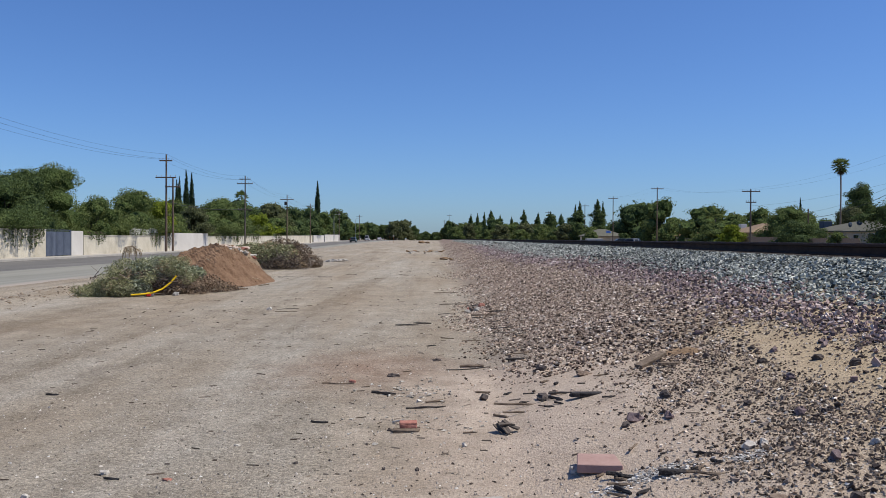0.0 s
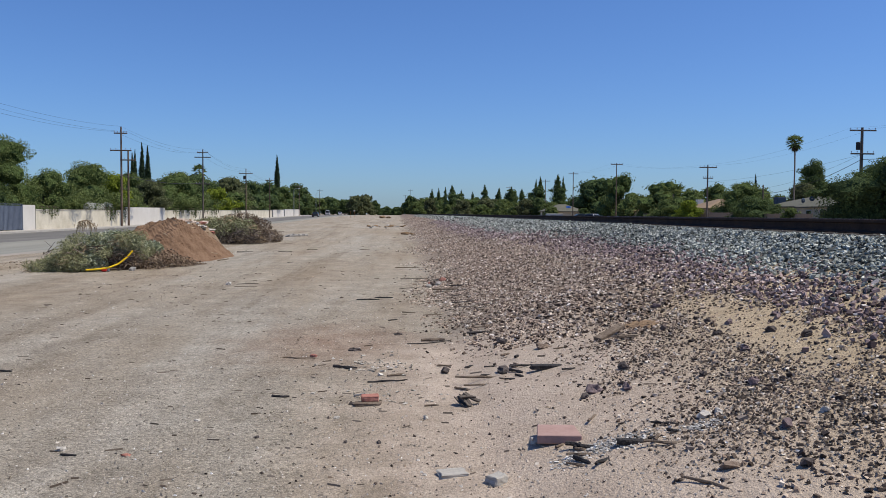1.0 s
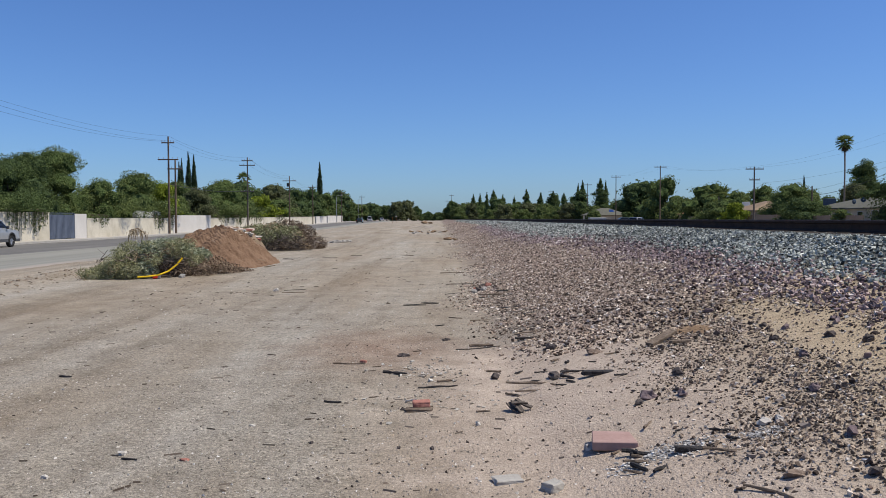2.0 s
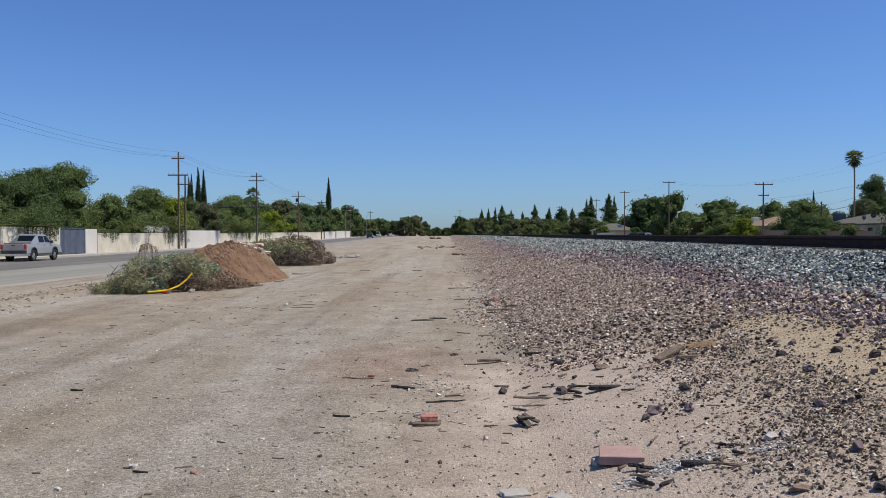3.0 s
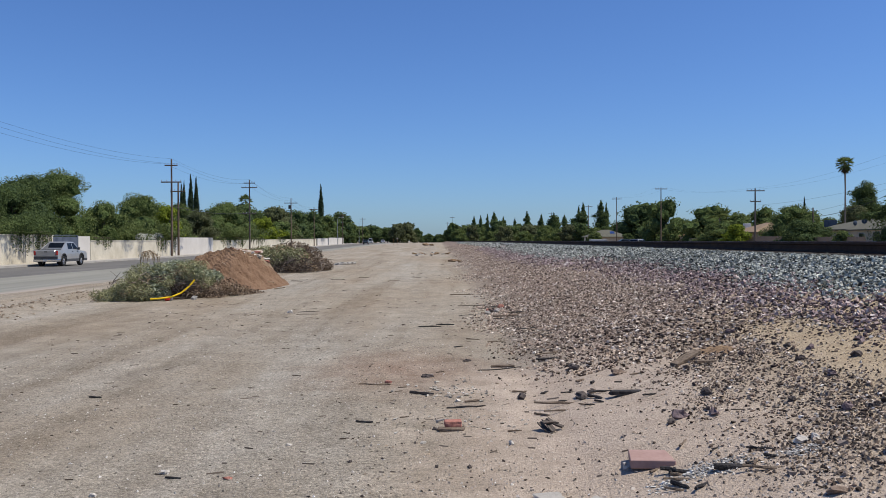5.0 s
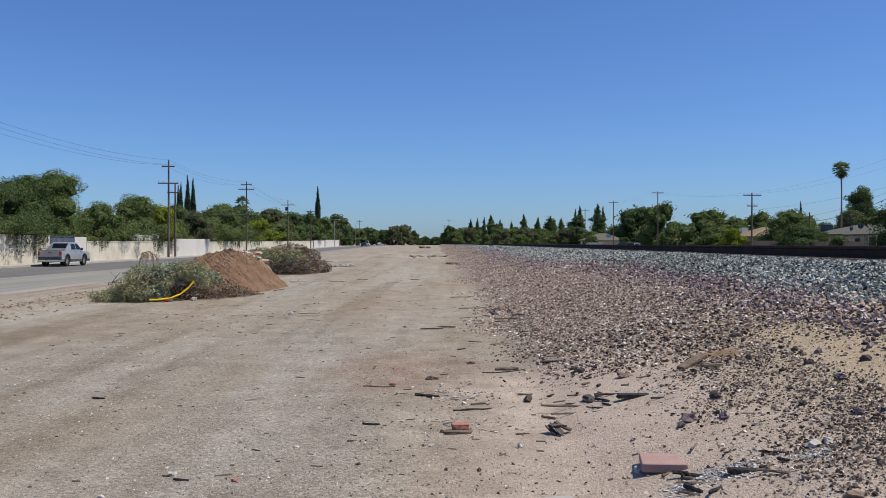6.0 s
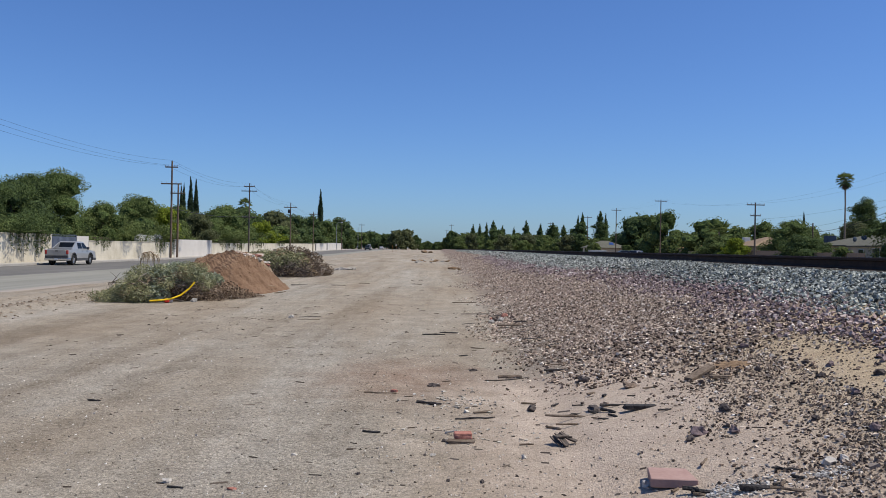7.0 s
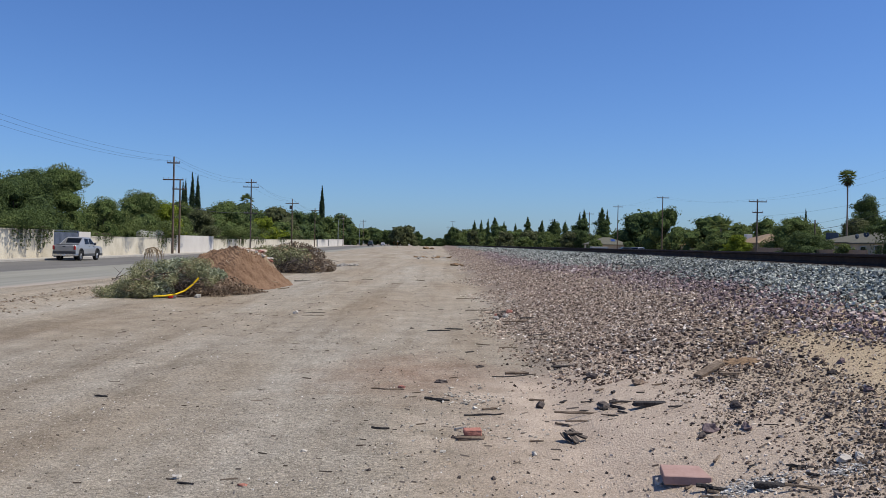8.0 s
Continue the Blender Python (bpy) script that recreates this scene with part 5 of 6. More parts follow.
def loose_things():
    # yellow pipe in front of the brush, with a red and white scrap and a pale stone
    bm = bmesh.new()
    tube(bm, [(-6.30, 16.62, 0.23), (-6.12, 16.72, 0.24), (-5.95, 16.9, 0.26), (-5.80, 17.05, 0.33), (-5.66, 17.15, 0.46), (-5.56, 17.22, 0.60)], 0.018, 10)
    tagged(part("plastic_pipe", bm, M["yellow"]), "bent bright yellow plastic pipe leaning on the brush", "pipe")
    ob = empty("plastic_jug", pose(-6.05, 16.95, float(height(-6.05, 16.95)), 0, 0, 20), "small crushed red and white plastic jug", "jug")
    bm = bmesh.new()
    box(bm, -0.06, 0.045, -0.05, 0.05, 0.0, 0.085, 0.02)
    part("jug_body", bm, M["red"], ob)
    bm = bmesh.new()
    box(bm, 0.047, 0.11, -0.045, 0.045, 0.0, 0.09, 0.02)
    part("jug_base", bm, M["white"], ob, "white end")
    lump("stone", -5.55, 17.15, 0.13, 0.12, 0.1, M["concrete"], "pale stone at the foot of the brush", "stone", 3, rect=False)
    # concrete slab, brick and burnt wood in front
    bm = bmesh.new()
    box(bm, -0.124, 0.124, -0.118, 0.118, 0, 0.049, 0.004)
    for v in bm.verts:
        if v.co.y > 0 and v.co.x > 0:
            v.co.x -= 0.035
    slab = part("paving_slab", bm, M["slab"])
    slab.matrix_basis = pose(0.882, 4.51, float(height(0.882, 4.51)) - 0.006, 0, -1.5, -10)
    tagged(slab, "flat pinkish concrete paving slab lying on sand", "paving slab")
    lump("brick_piece", -0.235, 5.74, 0.125, 0.085, 0.042, M["brick"], "broken piece of red brick on a scrap of wood", "brick", 12, z=float(height(-0.235, 5.74)) + 0.016, turn=4, rough=0.05)
    lump("wood_scrap", -0.25, 5.68, 0.19, 0.075, 0.028, M["driftwood"], "flat grey-brown wood scrap under a brick", "wood", 13, rough=0.08)
    lump("stone", -0.36, 5.72, 0.05, 0.04, 0.03, M["stone_dark"], "small dark stone beside the brick", "stone", 14, rect=False)
    stick(-0.315, 5.90, 0.10, 0.009, -35, M["white"], 15, "short bleached white splinter", 0.03)
    lump("stone", 0.745, 4.52, 0.055, 0.05, 0.05, M["white"], "pale stone beside the paving slab", "stone", 16, rect=False)
    lump("concrete_piece", 0.255, 4.20, 0.15, 0.10, 0.028, M["concrete"], "flat pale grey concrete fragment", "concrete", 17, turn=12, rough=0.10)
    lump("concrete_piece", 0.47, 4.05, 0.10, 0.08, 0.05, M["concrete"], "chipped pale grey concrete lump", "concrete", 18, turn=40, rough=0.12)
    lump("burnt_timber", 1.19, 4.10, 0.17, 0.04, 0.028, M["char"], "short piece of charred timber", "wood", 19, turn=-8, rough=0.14)
    stick(0.97, 4.24, 0.22, 0.014, -24, M["char"], 20, "thin charred stick by the slab")
    stick(0.93, 4.14, 0.16, 0.010, -12, M["driftwood"], 21)
    stick(1.10, 4.66, 0.16, 0.010, 62, M["driftwood"], 22)
    stick(1.33, 3.98, 0.24, 0.010, -15, M["driftwood"], 23)
    rs = np.random.RandomState(9)
    for name, cx, cy, sx, sy, n in (("ash", 1.12, 4.18, 0.11, 0.05, 380), ("ash", 1.56, 4.12, 0.06, 0.04, 160), ("ash", 0.86, 4.12, 0.05, 0.05, 110)):
        x, y = rs.normal(cx, sx, n), rs.normal(cy, sy, n)
        o = stones(name, x, y, rs.uniform(0.005, 0.024, n), M["ash"], "scatter of white ash and burnt flakes", rs.randint(99), 0.5, chunky=True)
        o["category"] = "ash"
    # crumpled bark
    bark = empty("bark_piece", pose(0.445, 5.58, float(height(0.445, 5.58)), 0, 0, 0), "dark crumpled strips of bark", "bark")
    for k, (l, t, u) in enumerate(((0.17, 125, 18), (0.15, 110, 8), (0.12, 30, 5), (0.13, 150, 25))):
        bm = bmesh.new()
        box(bm, -l / 2, l / 2, -0.022, 0.022, 0, 0.012, 0.004)
        bmesh.ops.subdivide_edges(bm, edges=bm.edges[:], cuts=3, use_grid_fill=True)
        for v in bm.verts:
            v.co.z += 0.03 * math.sin(9 * v.co.x + k) ** 2 + 0.5 * abs(v.co.y)
        s = part("bark_strip", bm, M["pole_grey"], bark)
        s.matrix_basis = pose(0.02 * (k - 1.5), 0.01 * k, 0.012 * k, 0, -u, t)
    lump("plank", 1.13, 6.12, 0.30, 0.07, 0.032, M["char"], "short dark burnt plank on gravel", "wood", 31, turn=4, rough=0.07)
    lump("plank", 1.72, 6.63, 0.36, 0.075, 0.03, M["driftwood"], "flat weathered plank on the gravel bank", "wood", 32, z=float(height(1.72, 6.63)) + 0.02, turn=36, rough=0.03).matrix_basis = pose(1.77, 6.8, float(height(1.77, 6.8)) + 0.025, 6, -14, 40)
    lump("plank", 1.84, 6.50, 0.19, 0.04, 0.02, M["driftwood"], "thin weathered lath on the gravel bank", "wood", 33, z=float(height(1.84, 6.50)) + 0.012, turn=18, rough=0.05)
    for k, (x, y, l, r, turn, m) in enumerate((
        (-0.49, 6.90, 0.23, 0.016, -28, "char"), (0.33, 8.40, 0.25, 0.022, 6, "driftwood"), (-0.93, 7.37, 0.30, 0.010, -6, "driftwood"),
        (-0.13, 6.40, 0.30, 0.010, 10, "char"), (-0.05, 6.62, 0.16, 0.012, 30, "driftwood"), (-0.89, 5.90, 0.13, 0.010, -10, "char"),
        (0.66, 6.25, 0.5, 0.012, 3, "driftwood"), (0.97, 6.35, 0.26, 0.012, 8, "char"), (0.83, 8.42, 0.30, 0.016, 4, "char"),
        (-3.30, 6.88, 0.12, 0.010, -14, "char"), (-1.87, 4.56, 0.10, 0.007, -14, "char"), (0.17, 18.2, 0.55, 0.016, 10, "driftwood"),
        (0.81, 12.7, 0.65, 0.018, 20, "driftwood"), (1.0, 12.9, 0.5, 0.015, 28, "char"), (-0.48, 11.97, 0.34, 0.013, 4, "char"), (-0.25, 12.2, 0.28, 0.012, -6, "char"),
        (0.6, 6.05, 0.28, 0.010, 14, "driftwood"), (0.20, 5.62, 0.10, 0.008, 10, "driftwood"), (-0.1, 9.9, 0.14, 0.009, 35, "char"), (0.1, 10.6, 0.2, 0.01, -28, "driftwood"),
    )):
        stick(x, y, l, r, turn, M[m], 40 + k)
    for k, (x, y, s, h, m) in enumerate((
        (-0.455, 7.78, 0.12, 0.055, "stone_dark"), (-0.03, 8.75, 0.11, 0.045, "stone_dark"), (0.36, 6.70, 0.11, 0.07, "stone_dark"), (0.80, 6.35, 0.15, 0.06, "stone_dark"), (0.90, 6.42, 0.09, 0.05, "stone_brown"),
        (-1.95, 4.66, 0.065, 0.045, "white"), (-0.885, 4.86, 0.04, 0.03, "stone_dark"), (-0.35, 4.80, 0.035, 0.03, "stone_dark"), (-0.15, 4.80, 0.04, 0.035, "stone_dark"), (-2.2, 4.25, 0.05, 0.035, "white"),
        (1.245, 5.2, 0.125, 0.08, "stone_purple"), (1.17, 5.12, 0.08, 0.05, "stone_dark"), (1.44, 5.1, 0.10, 0.06, "stone_purple"), (0.58, 14.0, 0.17, 0.12, "stone_brown"), (0.75, 14.3, 0.14, 0.1, "brick"), (0.48, 13.7, 0.14, 0.09, "concrete"), (0.66, 13.8, 0.12, 0.1, "concrete"), (0.52, 14.2, 0.12, 0.08, "brick"), (0.85, 13.9, 0.11, 0.08, "stone_brown"),
        (-0.81, 7.47, 0.08, 0.04, "brick"), (-1.33, 5.25, 0.045, 0.03, "white"), (-0.44, 5.36, 0.06, 0.025, "concrete"), (0.15, 5.32, 0.05, 0.04, "white"), (0.94, 7.6, 0.15, 0.08, "stone_dark"), (2.4, 7.5, 0.10, 0.06, "stone_purple"),
        (1.22, 6.95, 0.14, 0.07, "stone_brown"), (-2.99, 14.3, 0.13, 0.08, "white"), (1.70, 4.25, 0.06, 0.045, "white"), (1.56, 5.62, 0.11, 0.07, "stone_dark"), (-1.55, 4.55, 0.07, 0.03, "brick"), (0.72, 7.9, 0.1, 0.05, "stone_brown"), (1.9, 5.0, 0.08, 0.05, "stone_dark"), (2.05, 4.6, 0.09, 0.06, "stone_purple"), (2.3, 5.3, 0.08, 0.055, "stone_purple"), (2.62, 5.6, 0.085, 0.06, "stone_dark"), (2.7, 5.25, 0.1, 0.07, "stone_dark"), (2.52, 6.1, 0.09, 0.06, "stone_purple"), (2.45, 6.35, 0.07, 0.05, "stone_dark"), (2.85, 6.0, 0.08, 0.05, "stone_purple"), (2.33, 5.85, 0.09, 0.05, "stone_dark"), (2.9, 5.6, 0.07, 0.05, "stone_dark"),
    )):
        lab = {"white": "pale loose stone on the dirt", "concrete": "flat greenish grey chip on the dirt", "brick": "small reddish brick chip on the dirt", "stone_purple": "purplish broken stone on sandy earth", "stone_brown": "brown broken stone on the dirt"}.get(m, "dark broken stone on the dirt")
        lump("stone", x, y, s * 0.85, s * 0.62, h * 0.9, M[m], lab, "stone", 60 + k, rect=False, rough=0.16, turn=37 * k, group="loose stones")
    for k in range(26):
        near = k < 12
        x = rs.uniform(0.85, 1.5) if near else rs.uniform(0.3, 1.5)
        y = rs.uniform(3.95, 4.45) if near else rs.uniform(5.9, 7.1)
        stick(x, y, rs.uniform(0.05, 0.16), rs.uniform(0.006, 0.016), rs.uniform(-60, 60), M["char" if k % 3 else "driftwood"], 200 + k, "short splinter of burnt wood", name="wood_splinter")
    rs2 = np.random.RandomState(92)
    co = np.array([v.co[:] for v in soil.data.vertices])
    for k in range(34):
        c = co[rs2.randint(len(co))]
        ob = stick(float(c[0]), float(c[1]), rs2.uniform(0.08, 0.32), rs2.uniform(0.006, 0.012), rs2.uniform(-70, 70), M["driftwood" if k % 2 else "straw"], 400 + k, "dry stalk lying on the soil heap", name="stalk")
        ob.matrix_basis = pose(float(c[0]), float(c[1]), float(c[2]) - 0.004, 0, rs2.uniform(-15, 15), rs2.uniform(-70, 70))
    # pale broken chips on the lot
    x, y = rs.normal(-0.2, 0.22, 150), rs.normal(7.05, 0.22, 150)
    stones("plaster_chips", x, y, 0.01 + 0.04 * rs.uniform(0, 1, 150) ** 2.5, M["pale_chip"], "pale broken plaster chips on the dirt", 93, 0.6, chunky=True)
    x, y = rs.normal(-0.15, 0.3, 160), rs.normal(5.95, 0.25, 160)
    stones("plaster_chips", x, y, 0.008 + 0.025 * rs.uniform(0, 1, 160) ** 2.5, M["pale_chip"], "pale broken plaster chips on the dirt", 94, 0.6, chunky=True)
    stick(1.32, 3.45, 0.23, 0.011, -50, M["driftwood"], 301)
    for k, (x, y, s, h, m) in enumerate(((1.48, 3.55, 0.10, 0.04, "stone_brown"), (1.87, 3.83, 0.07, 0.06, "stone_purple"), (2.11, 3.91, 0.05, 0.04, "white"), (1.62, 4.24, 0.07, 0.05, "white"), (1.76, 3.4, 0.08, 0.05, "stone_dark"))):
        lump("stone", x, y, s, s * 0.7, h, M[m], {"white": "pale loose stone on sandy earth", "stone_brown": "flat brown broken stone on sandy earth"}.get(m, "dark purplish stone on sandy earth"), "stone", 310 + k, rect=False, rough=0.16, turn=61 * k, group="loose stones")
    # pale rubble and scraps by the heaps
    for k in range(16):
        x, y = -5.75 + 1.1 * k / 15 + rs.uniform(-0.1, 0.1), 38.6 + 2.4 * k / 15 + rs.uniform(-0.4, 0.4)
        s = rs.uniform(0.14, 0.3)
        lump("concrete_rubble", x, y, s, s * 0.8, s * 0.55, M["concrete"], "pale broken concrete lump in a row", "rubble", 120 + k, rect=False, rough=0.2, turn=50 * k, group="row of concrete rubble")
    ridge = np.array([v.co[:] for v in tip.data.vertices])
    for k in range(24):
        u = k / 23
        x, y = -6.85 + 1.5 * u + rs.uniform(-0.1, 0.1), 24.0 + 0.9 * u + rs.uniform(-0.25, 0.25)
        z = ridge[np.argmin((ridge[:, 0] - x) ** 2 + (ridge[:, 1] - y) ** 2), 2] if k < 20 else float(height(x, y))
        s = rs.uniform(0.12, 0.32)
        lump("rubbish_scrap", x, y, s, s * 0.6, 0.07, M[("white", "pale_scrap", "white", "brick", "white")[k % 5]], "crumpled pale scrap tipped on the mound", "rubbish", 150 + k, z=float(z) - 0.01, rect=False, rough=0.25, turn=70 * k, tilt=15, group="scraps on the mound")
    # low lumps of dug earth and stone strung out along the lot
    for k in range(22):
        x, y, s = rs.uniform(-2.6, 0.8), 66 + rs.normal(0, 3.0), rs.uniform(0.12, 0.4)
        lump("earth_lump", x, y, s, s * 0.8, s * 0.45, M["tan_dirt" if k % 3 else "concrete"], "low lump of dug earth or pale stone on the lot", "lump", 500 + k, rect=False, rough=0.2, turn=47 * k, group="lumps strung across the lot")
    for k, (x, y, s) in enumerate(((0.35, 44, 0.45), (0.7, 43.4, 0.3), (-3.6, 190, 1.6), (-2.2, 188, 1.2))):
        lump("earth_lump", x, y, s, s * 0.8, s * 0.4, M["tan_dirt"], "low lump of dug earth on the lot", "lump", 530 + k, rect=False, rough=0.2, turn=47 * k, group="lumps strung across the lot")
    stick(-5.1, 19.3, 0.42, 0.022, -35, M["straw"], 540, "pale broken lath at the foot of the soil", 0.05)
    stick(-4.3, 20.0, 0.36, 0.02, -28, M["straw"], 541, "pale broken lath at the foot of the soil", 0.05)
    # crumbled earth along the scraped ridge
    n = 1500
    y = rs.uniform(7.5, 18.5, n)
    x = -8.3 - 0.3 * waves(0 * y, y, 9, 0.6) + rs.normal(0, 0.42, n)
    o = stones("ridge_clods", x, y, 0.012 + 0.06 * rs.uniform(0, 1, n) ** 3.5, M["ridge_clod"], "crumbled tan earth along a scraped ridge", 545, 0.6, 0.25, True)
    o["category"] = "clods"
    # fine twigs over the lot
    rs = np.random.RandomState(19)
    n = 520
    p = np.stack([rs.uniform(-5.5, 1.6, n), 3.2 + 14 * rs.uniform(0, 1, n) ** 1.3, np.zeros(n)], -1)
    d = np.stack([rs.normal(size=n), 0.5 * rs.normal(size=n), np.zeros(n)], -1)
    d /= np.linalg.norm(d, axis=1)[:, None]
    L = 0.02 + 0.09 * rs.uniform(0, 1, (n, 1)) ** 2.5
    side = np.stack([-d[:, 1], d[:, 0], np.zeros(n)], -1) * rs.uniform(0.002, 0.006, (n, 1))
    up = np.array([0, 0, 1.0]) * rs.uniform(0.004, 0.009, (n, 1))
    v = np.stack([p - d * L / 2 - side, p - d * L / 2 + side, p - d * L / 2 + up, p + d * L / 2 - side, p + d * L / 2 + side, p + d * L / 2 + up], 1)
    v[..., 2] += height(v[..., 0], v[..., 1]) + 0.001
    F = np.array([(0, 1, 4, 3), (1, 2, 5, 4), (2, 0, 3, 5)])
    f = (F[None] + (np.arange(n) * 6)[:, None, None]).reshape(-1, 4)
    tagged(mesh_part("twigs", v.reshape(-1, 3), f, M["twig"]), "thin dark twigs strewn over the dirt", "twigs", kind="stuff")


loose_things()


def drift_sticks():
    """Dry sticks washed up along the foot of the bank, and litter over the far lot."""
    rs = np.random.RandomState(620)
    for k in range(26):
        y = rs.uniform(7.8, 15.5)
        x = 0.85 - 0.03 * (y - 8) + rs.normal(0, 0.35)
        stick(x, y, rs.uniform(0.15, 0.95), rs.uniform(0.005, 0.012), rs.uniform(15, 78), M[("driftwood", "char", "twig_wood")[k % 3]], 640 + k, "dry grey-brown stick at the foot of the bank")
    for k in range(12):
        y = rs.uniform(14, 40)
        stick(rs.uniform(-4.6, 0.4), y, rs.uniform(0.15, 0.5), rs.uniform(0.006, 0.012), rs.uniform(-70, 70), M["driftwood" if k % 2 else "char"], 690 + k, "dry stick lying on the far lot")
    n = 800
    p = np.stack([rs.uniform(-5.2, 0.6, n), 12 + 34 * rs.uniform(0, 1, n) ** 1.2, np.zeros(n)], -1)
    o = stones("lot_litter", p[:, 0], p[:, 1], 0.014 + 0.05 * rs.uniform(0, 1, n) ** 3.5, M["chip"], "dark crumbs and chips littering the far lot", 730, 0.6, 0.2, chip=True)
    o["category"] = "litter"


drift_sticks()

# ---- houses across the railway ----
M["house_wall"] = plain("cream_stucco", (0.52, 0.44, 0.33), (0.62, 0.53, 0.41), 1.0, 0.9)
M["roof_grey"] = plain("grey_shingles", (0.09, 0.09, 0.072), (0.15, 0.146, 0.116), 2.5, 0.95, relief=0.5, fine=9)
M["roof_tan"] = plain("tan_shingles", (0.20, 0.146, 0.096), (0.29, 0.214, 0.144), 2.5, 0.95, relief=0.5, fine=9)
M["roof_orange"] = plain("orange_brown_shingles", (0.324, 0.183, 0.100), (0.423, 0.246, 0.140), 2.5, 0.95, relief=0.5, fine=9)
M["fence"] = plain("faded_fence_wood", (0.22, 0.16, 0.115), (0.34, 0.26, 0.19), 2.0, 0.95, relief=0.5)
M["glass"] = plain("dark_window_glass", (0.02, 0.024, 0.028), (0.03, 0.035, 0.04), 2, 0.08, 0.0, 0.0, spec=0.6)
M["tarp"] = plain("blue_tarp", (0.02, 0.07, 0.27), (0.035, 0.11, 0.38), 2, 0.5)
M["unit"] = plain("painted_sheet_metal", (0.55, 0.55, 0.53), (0.7, 0.7, 0.68), 2, 0.6, relief=0.05)
M["unit_dark"] = plain("grey_sheet_metal", (0.035, 0.05, 0.075), (0.06, 0.085, 0.12), 2, 0.6, relief=0.05)


def house(x, y, dx, dy, eave, ridge, roof, label, windows=(), unit=None, along="y"):
    """A low house: walls, a hipped roof with eaves, windows towards the railway."""
    z0 = 0.18
    ob = empty("house", pose(x, y, z0), label, "house", "houses across the railway")
    bm = bmesh.new()
    box(bm, -dx / 2, dx / 2, -dy / 2, dy / 2, -0.2, eave)
    part("wall", bm, M["house_wall"], ob)
    o, t = 0.55, 0.14
    ex, ey = dx / 2 + o, dy / 2 + o
    drop = (ridge - eave) * o / (min(dx, dy) / 2 + o)
    zl = eave - drop + 0.05
    # hipped roof: a thin shell with its underside
    bm = bmesh.new()
    if along == "y":
        inset = min(ex, ey * 0.9)
        crest = ((0, -ey + inset), (0, ey - inset))
    else:
        inset = min(ey, ex * 0.9)
        crest = ((-ex + inset, 0), (ex - inset, 0))
    low = [(-ex, -ey), (ex, -ey), (ex, ey), (-ex, ey)]
    c0 = [bm.verts.new((a, b, zl)) for a, b in low]
    c1 = [bm.verts.new((a, b, zl + t)) for a, b in low]
    r0, r1 = [bm.verts.new((a, b, ridge + t)) for a, b in crest]
    bm.faces.new(c0[::-1])
    for k in range(4):
        bm.faces.new((c0[k], c0[(k + 1) % 4], c1[(k + 1) % 4], c1[k]))
    if along == "y":
        for f in ((c1[0], c1[1], r0), (c1[2], c1[3], r1), (c1[1], c1[2], r1, r0), (c1[3], c1[0], r0, r1)):
            bm.faces.new(f)
    else:
        for f in ((c1[3], c1[0], r0), (c1[1], c1[2], r1), (c1[0], c1[1], r1, r0), (c1[2], c1[3], r0, r1)):
            bm.faces.new(f)
    bmesh.ops.recalc_face_normals(bm, faces=bm.faces[:])
    part("roof", bm, roof, ob)
    for wy, ww, wh in windows:
        bm = bmesh.new()
        box(bm, -dx / 2 - 0.05, -dx / 2 + 0.02, wy - ww / 2 - 0.07, wy + ww / 2 + 0.07, 1.0 - 0.07, 1.0 + wh + 0.07)
        w = part("window", bm, M["unit"], ob)
        bm = bmesh.new()
        box(bm, -dx / 2 - 0.058, -dx / 2 - 0.051, wy - ww / 2, wy + ww / 2, 1.0, 1.0 + wh)
        part("pane", bm, M["glass"], w)
    if unit:
        ux, uy, s, mat = unit
        uz = eave + (ridge - eave) * max(0.0, 1 - abs(ux) / (dx / 2)) - 0.1
        bm = bmesh.new()
        box(bm, ux - s / 2, ux + s / 2, uy - s / 2, uy + s / 2, uz, uz + s * 0.85, 0.03)
        part("roof_cooler", bm, M[mat], ob, "boxy rooftop air cooler")
    return ob


def antenna_dish(x, y, z, turn):
    ob = empty("satellite_dish", pose(x, y, z, 0, 0, turn), "dark round satellite dish on a house roof", "satellite dish", "roof dishes")
    bm = bmesh.new()
    rings = [[bm.verts.new((r * math.cos(a), -0.25 + 0.6 * r * r, 0.7 + r * math.sin(a))) for a in (6.283 * k / 14 for k in range(14))] for r in (0.04, 0.15, 0.27, 0.36)]
    for a, b in zip(rings, rings[1:]):
        for k in range(14):
            bm.faces.new((a[k], a[(k + 1) % 14], b[(k + 1) % 14], b[k]))
    part("dish", bm, M["unit_dark"], ob)
    bm = bmesh.new()
    tube(bm, [(0, 0, -0.4), (0, 0, 0.5), (0, -0.2, 0.7)], 0.03, 6)
    part("mast", bm, M["metal"], ob)


BOARDS = []
for half in (0.065, 0.072, 0.079):
    fence_bm = bmesh.new()
    box(fence_bm, -0.012, 0.012, -half, half, -0.25, 1.6, 0.003)
    board_mesh = bpy.data.meshes.new("board")
    fence_bm.to_mesh(board_mesh)
    fence_bm.free()
    board_mesh.materials.append(M["fence"])
    BOARDS.append(board_mesh)


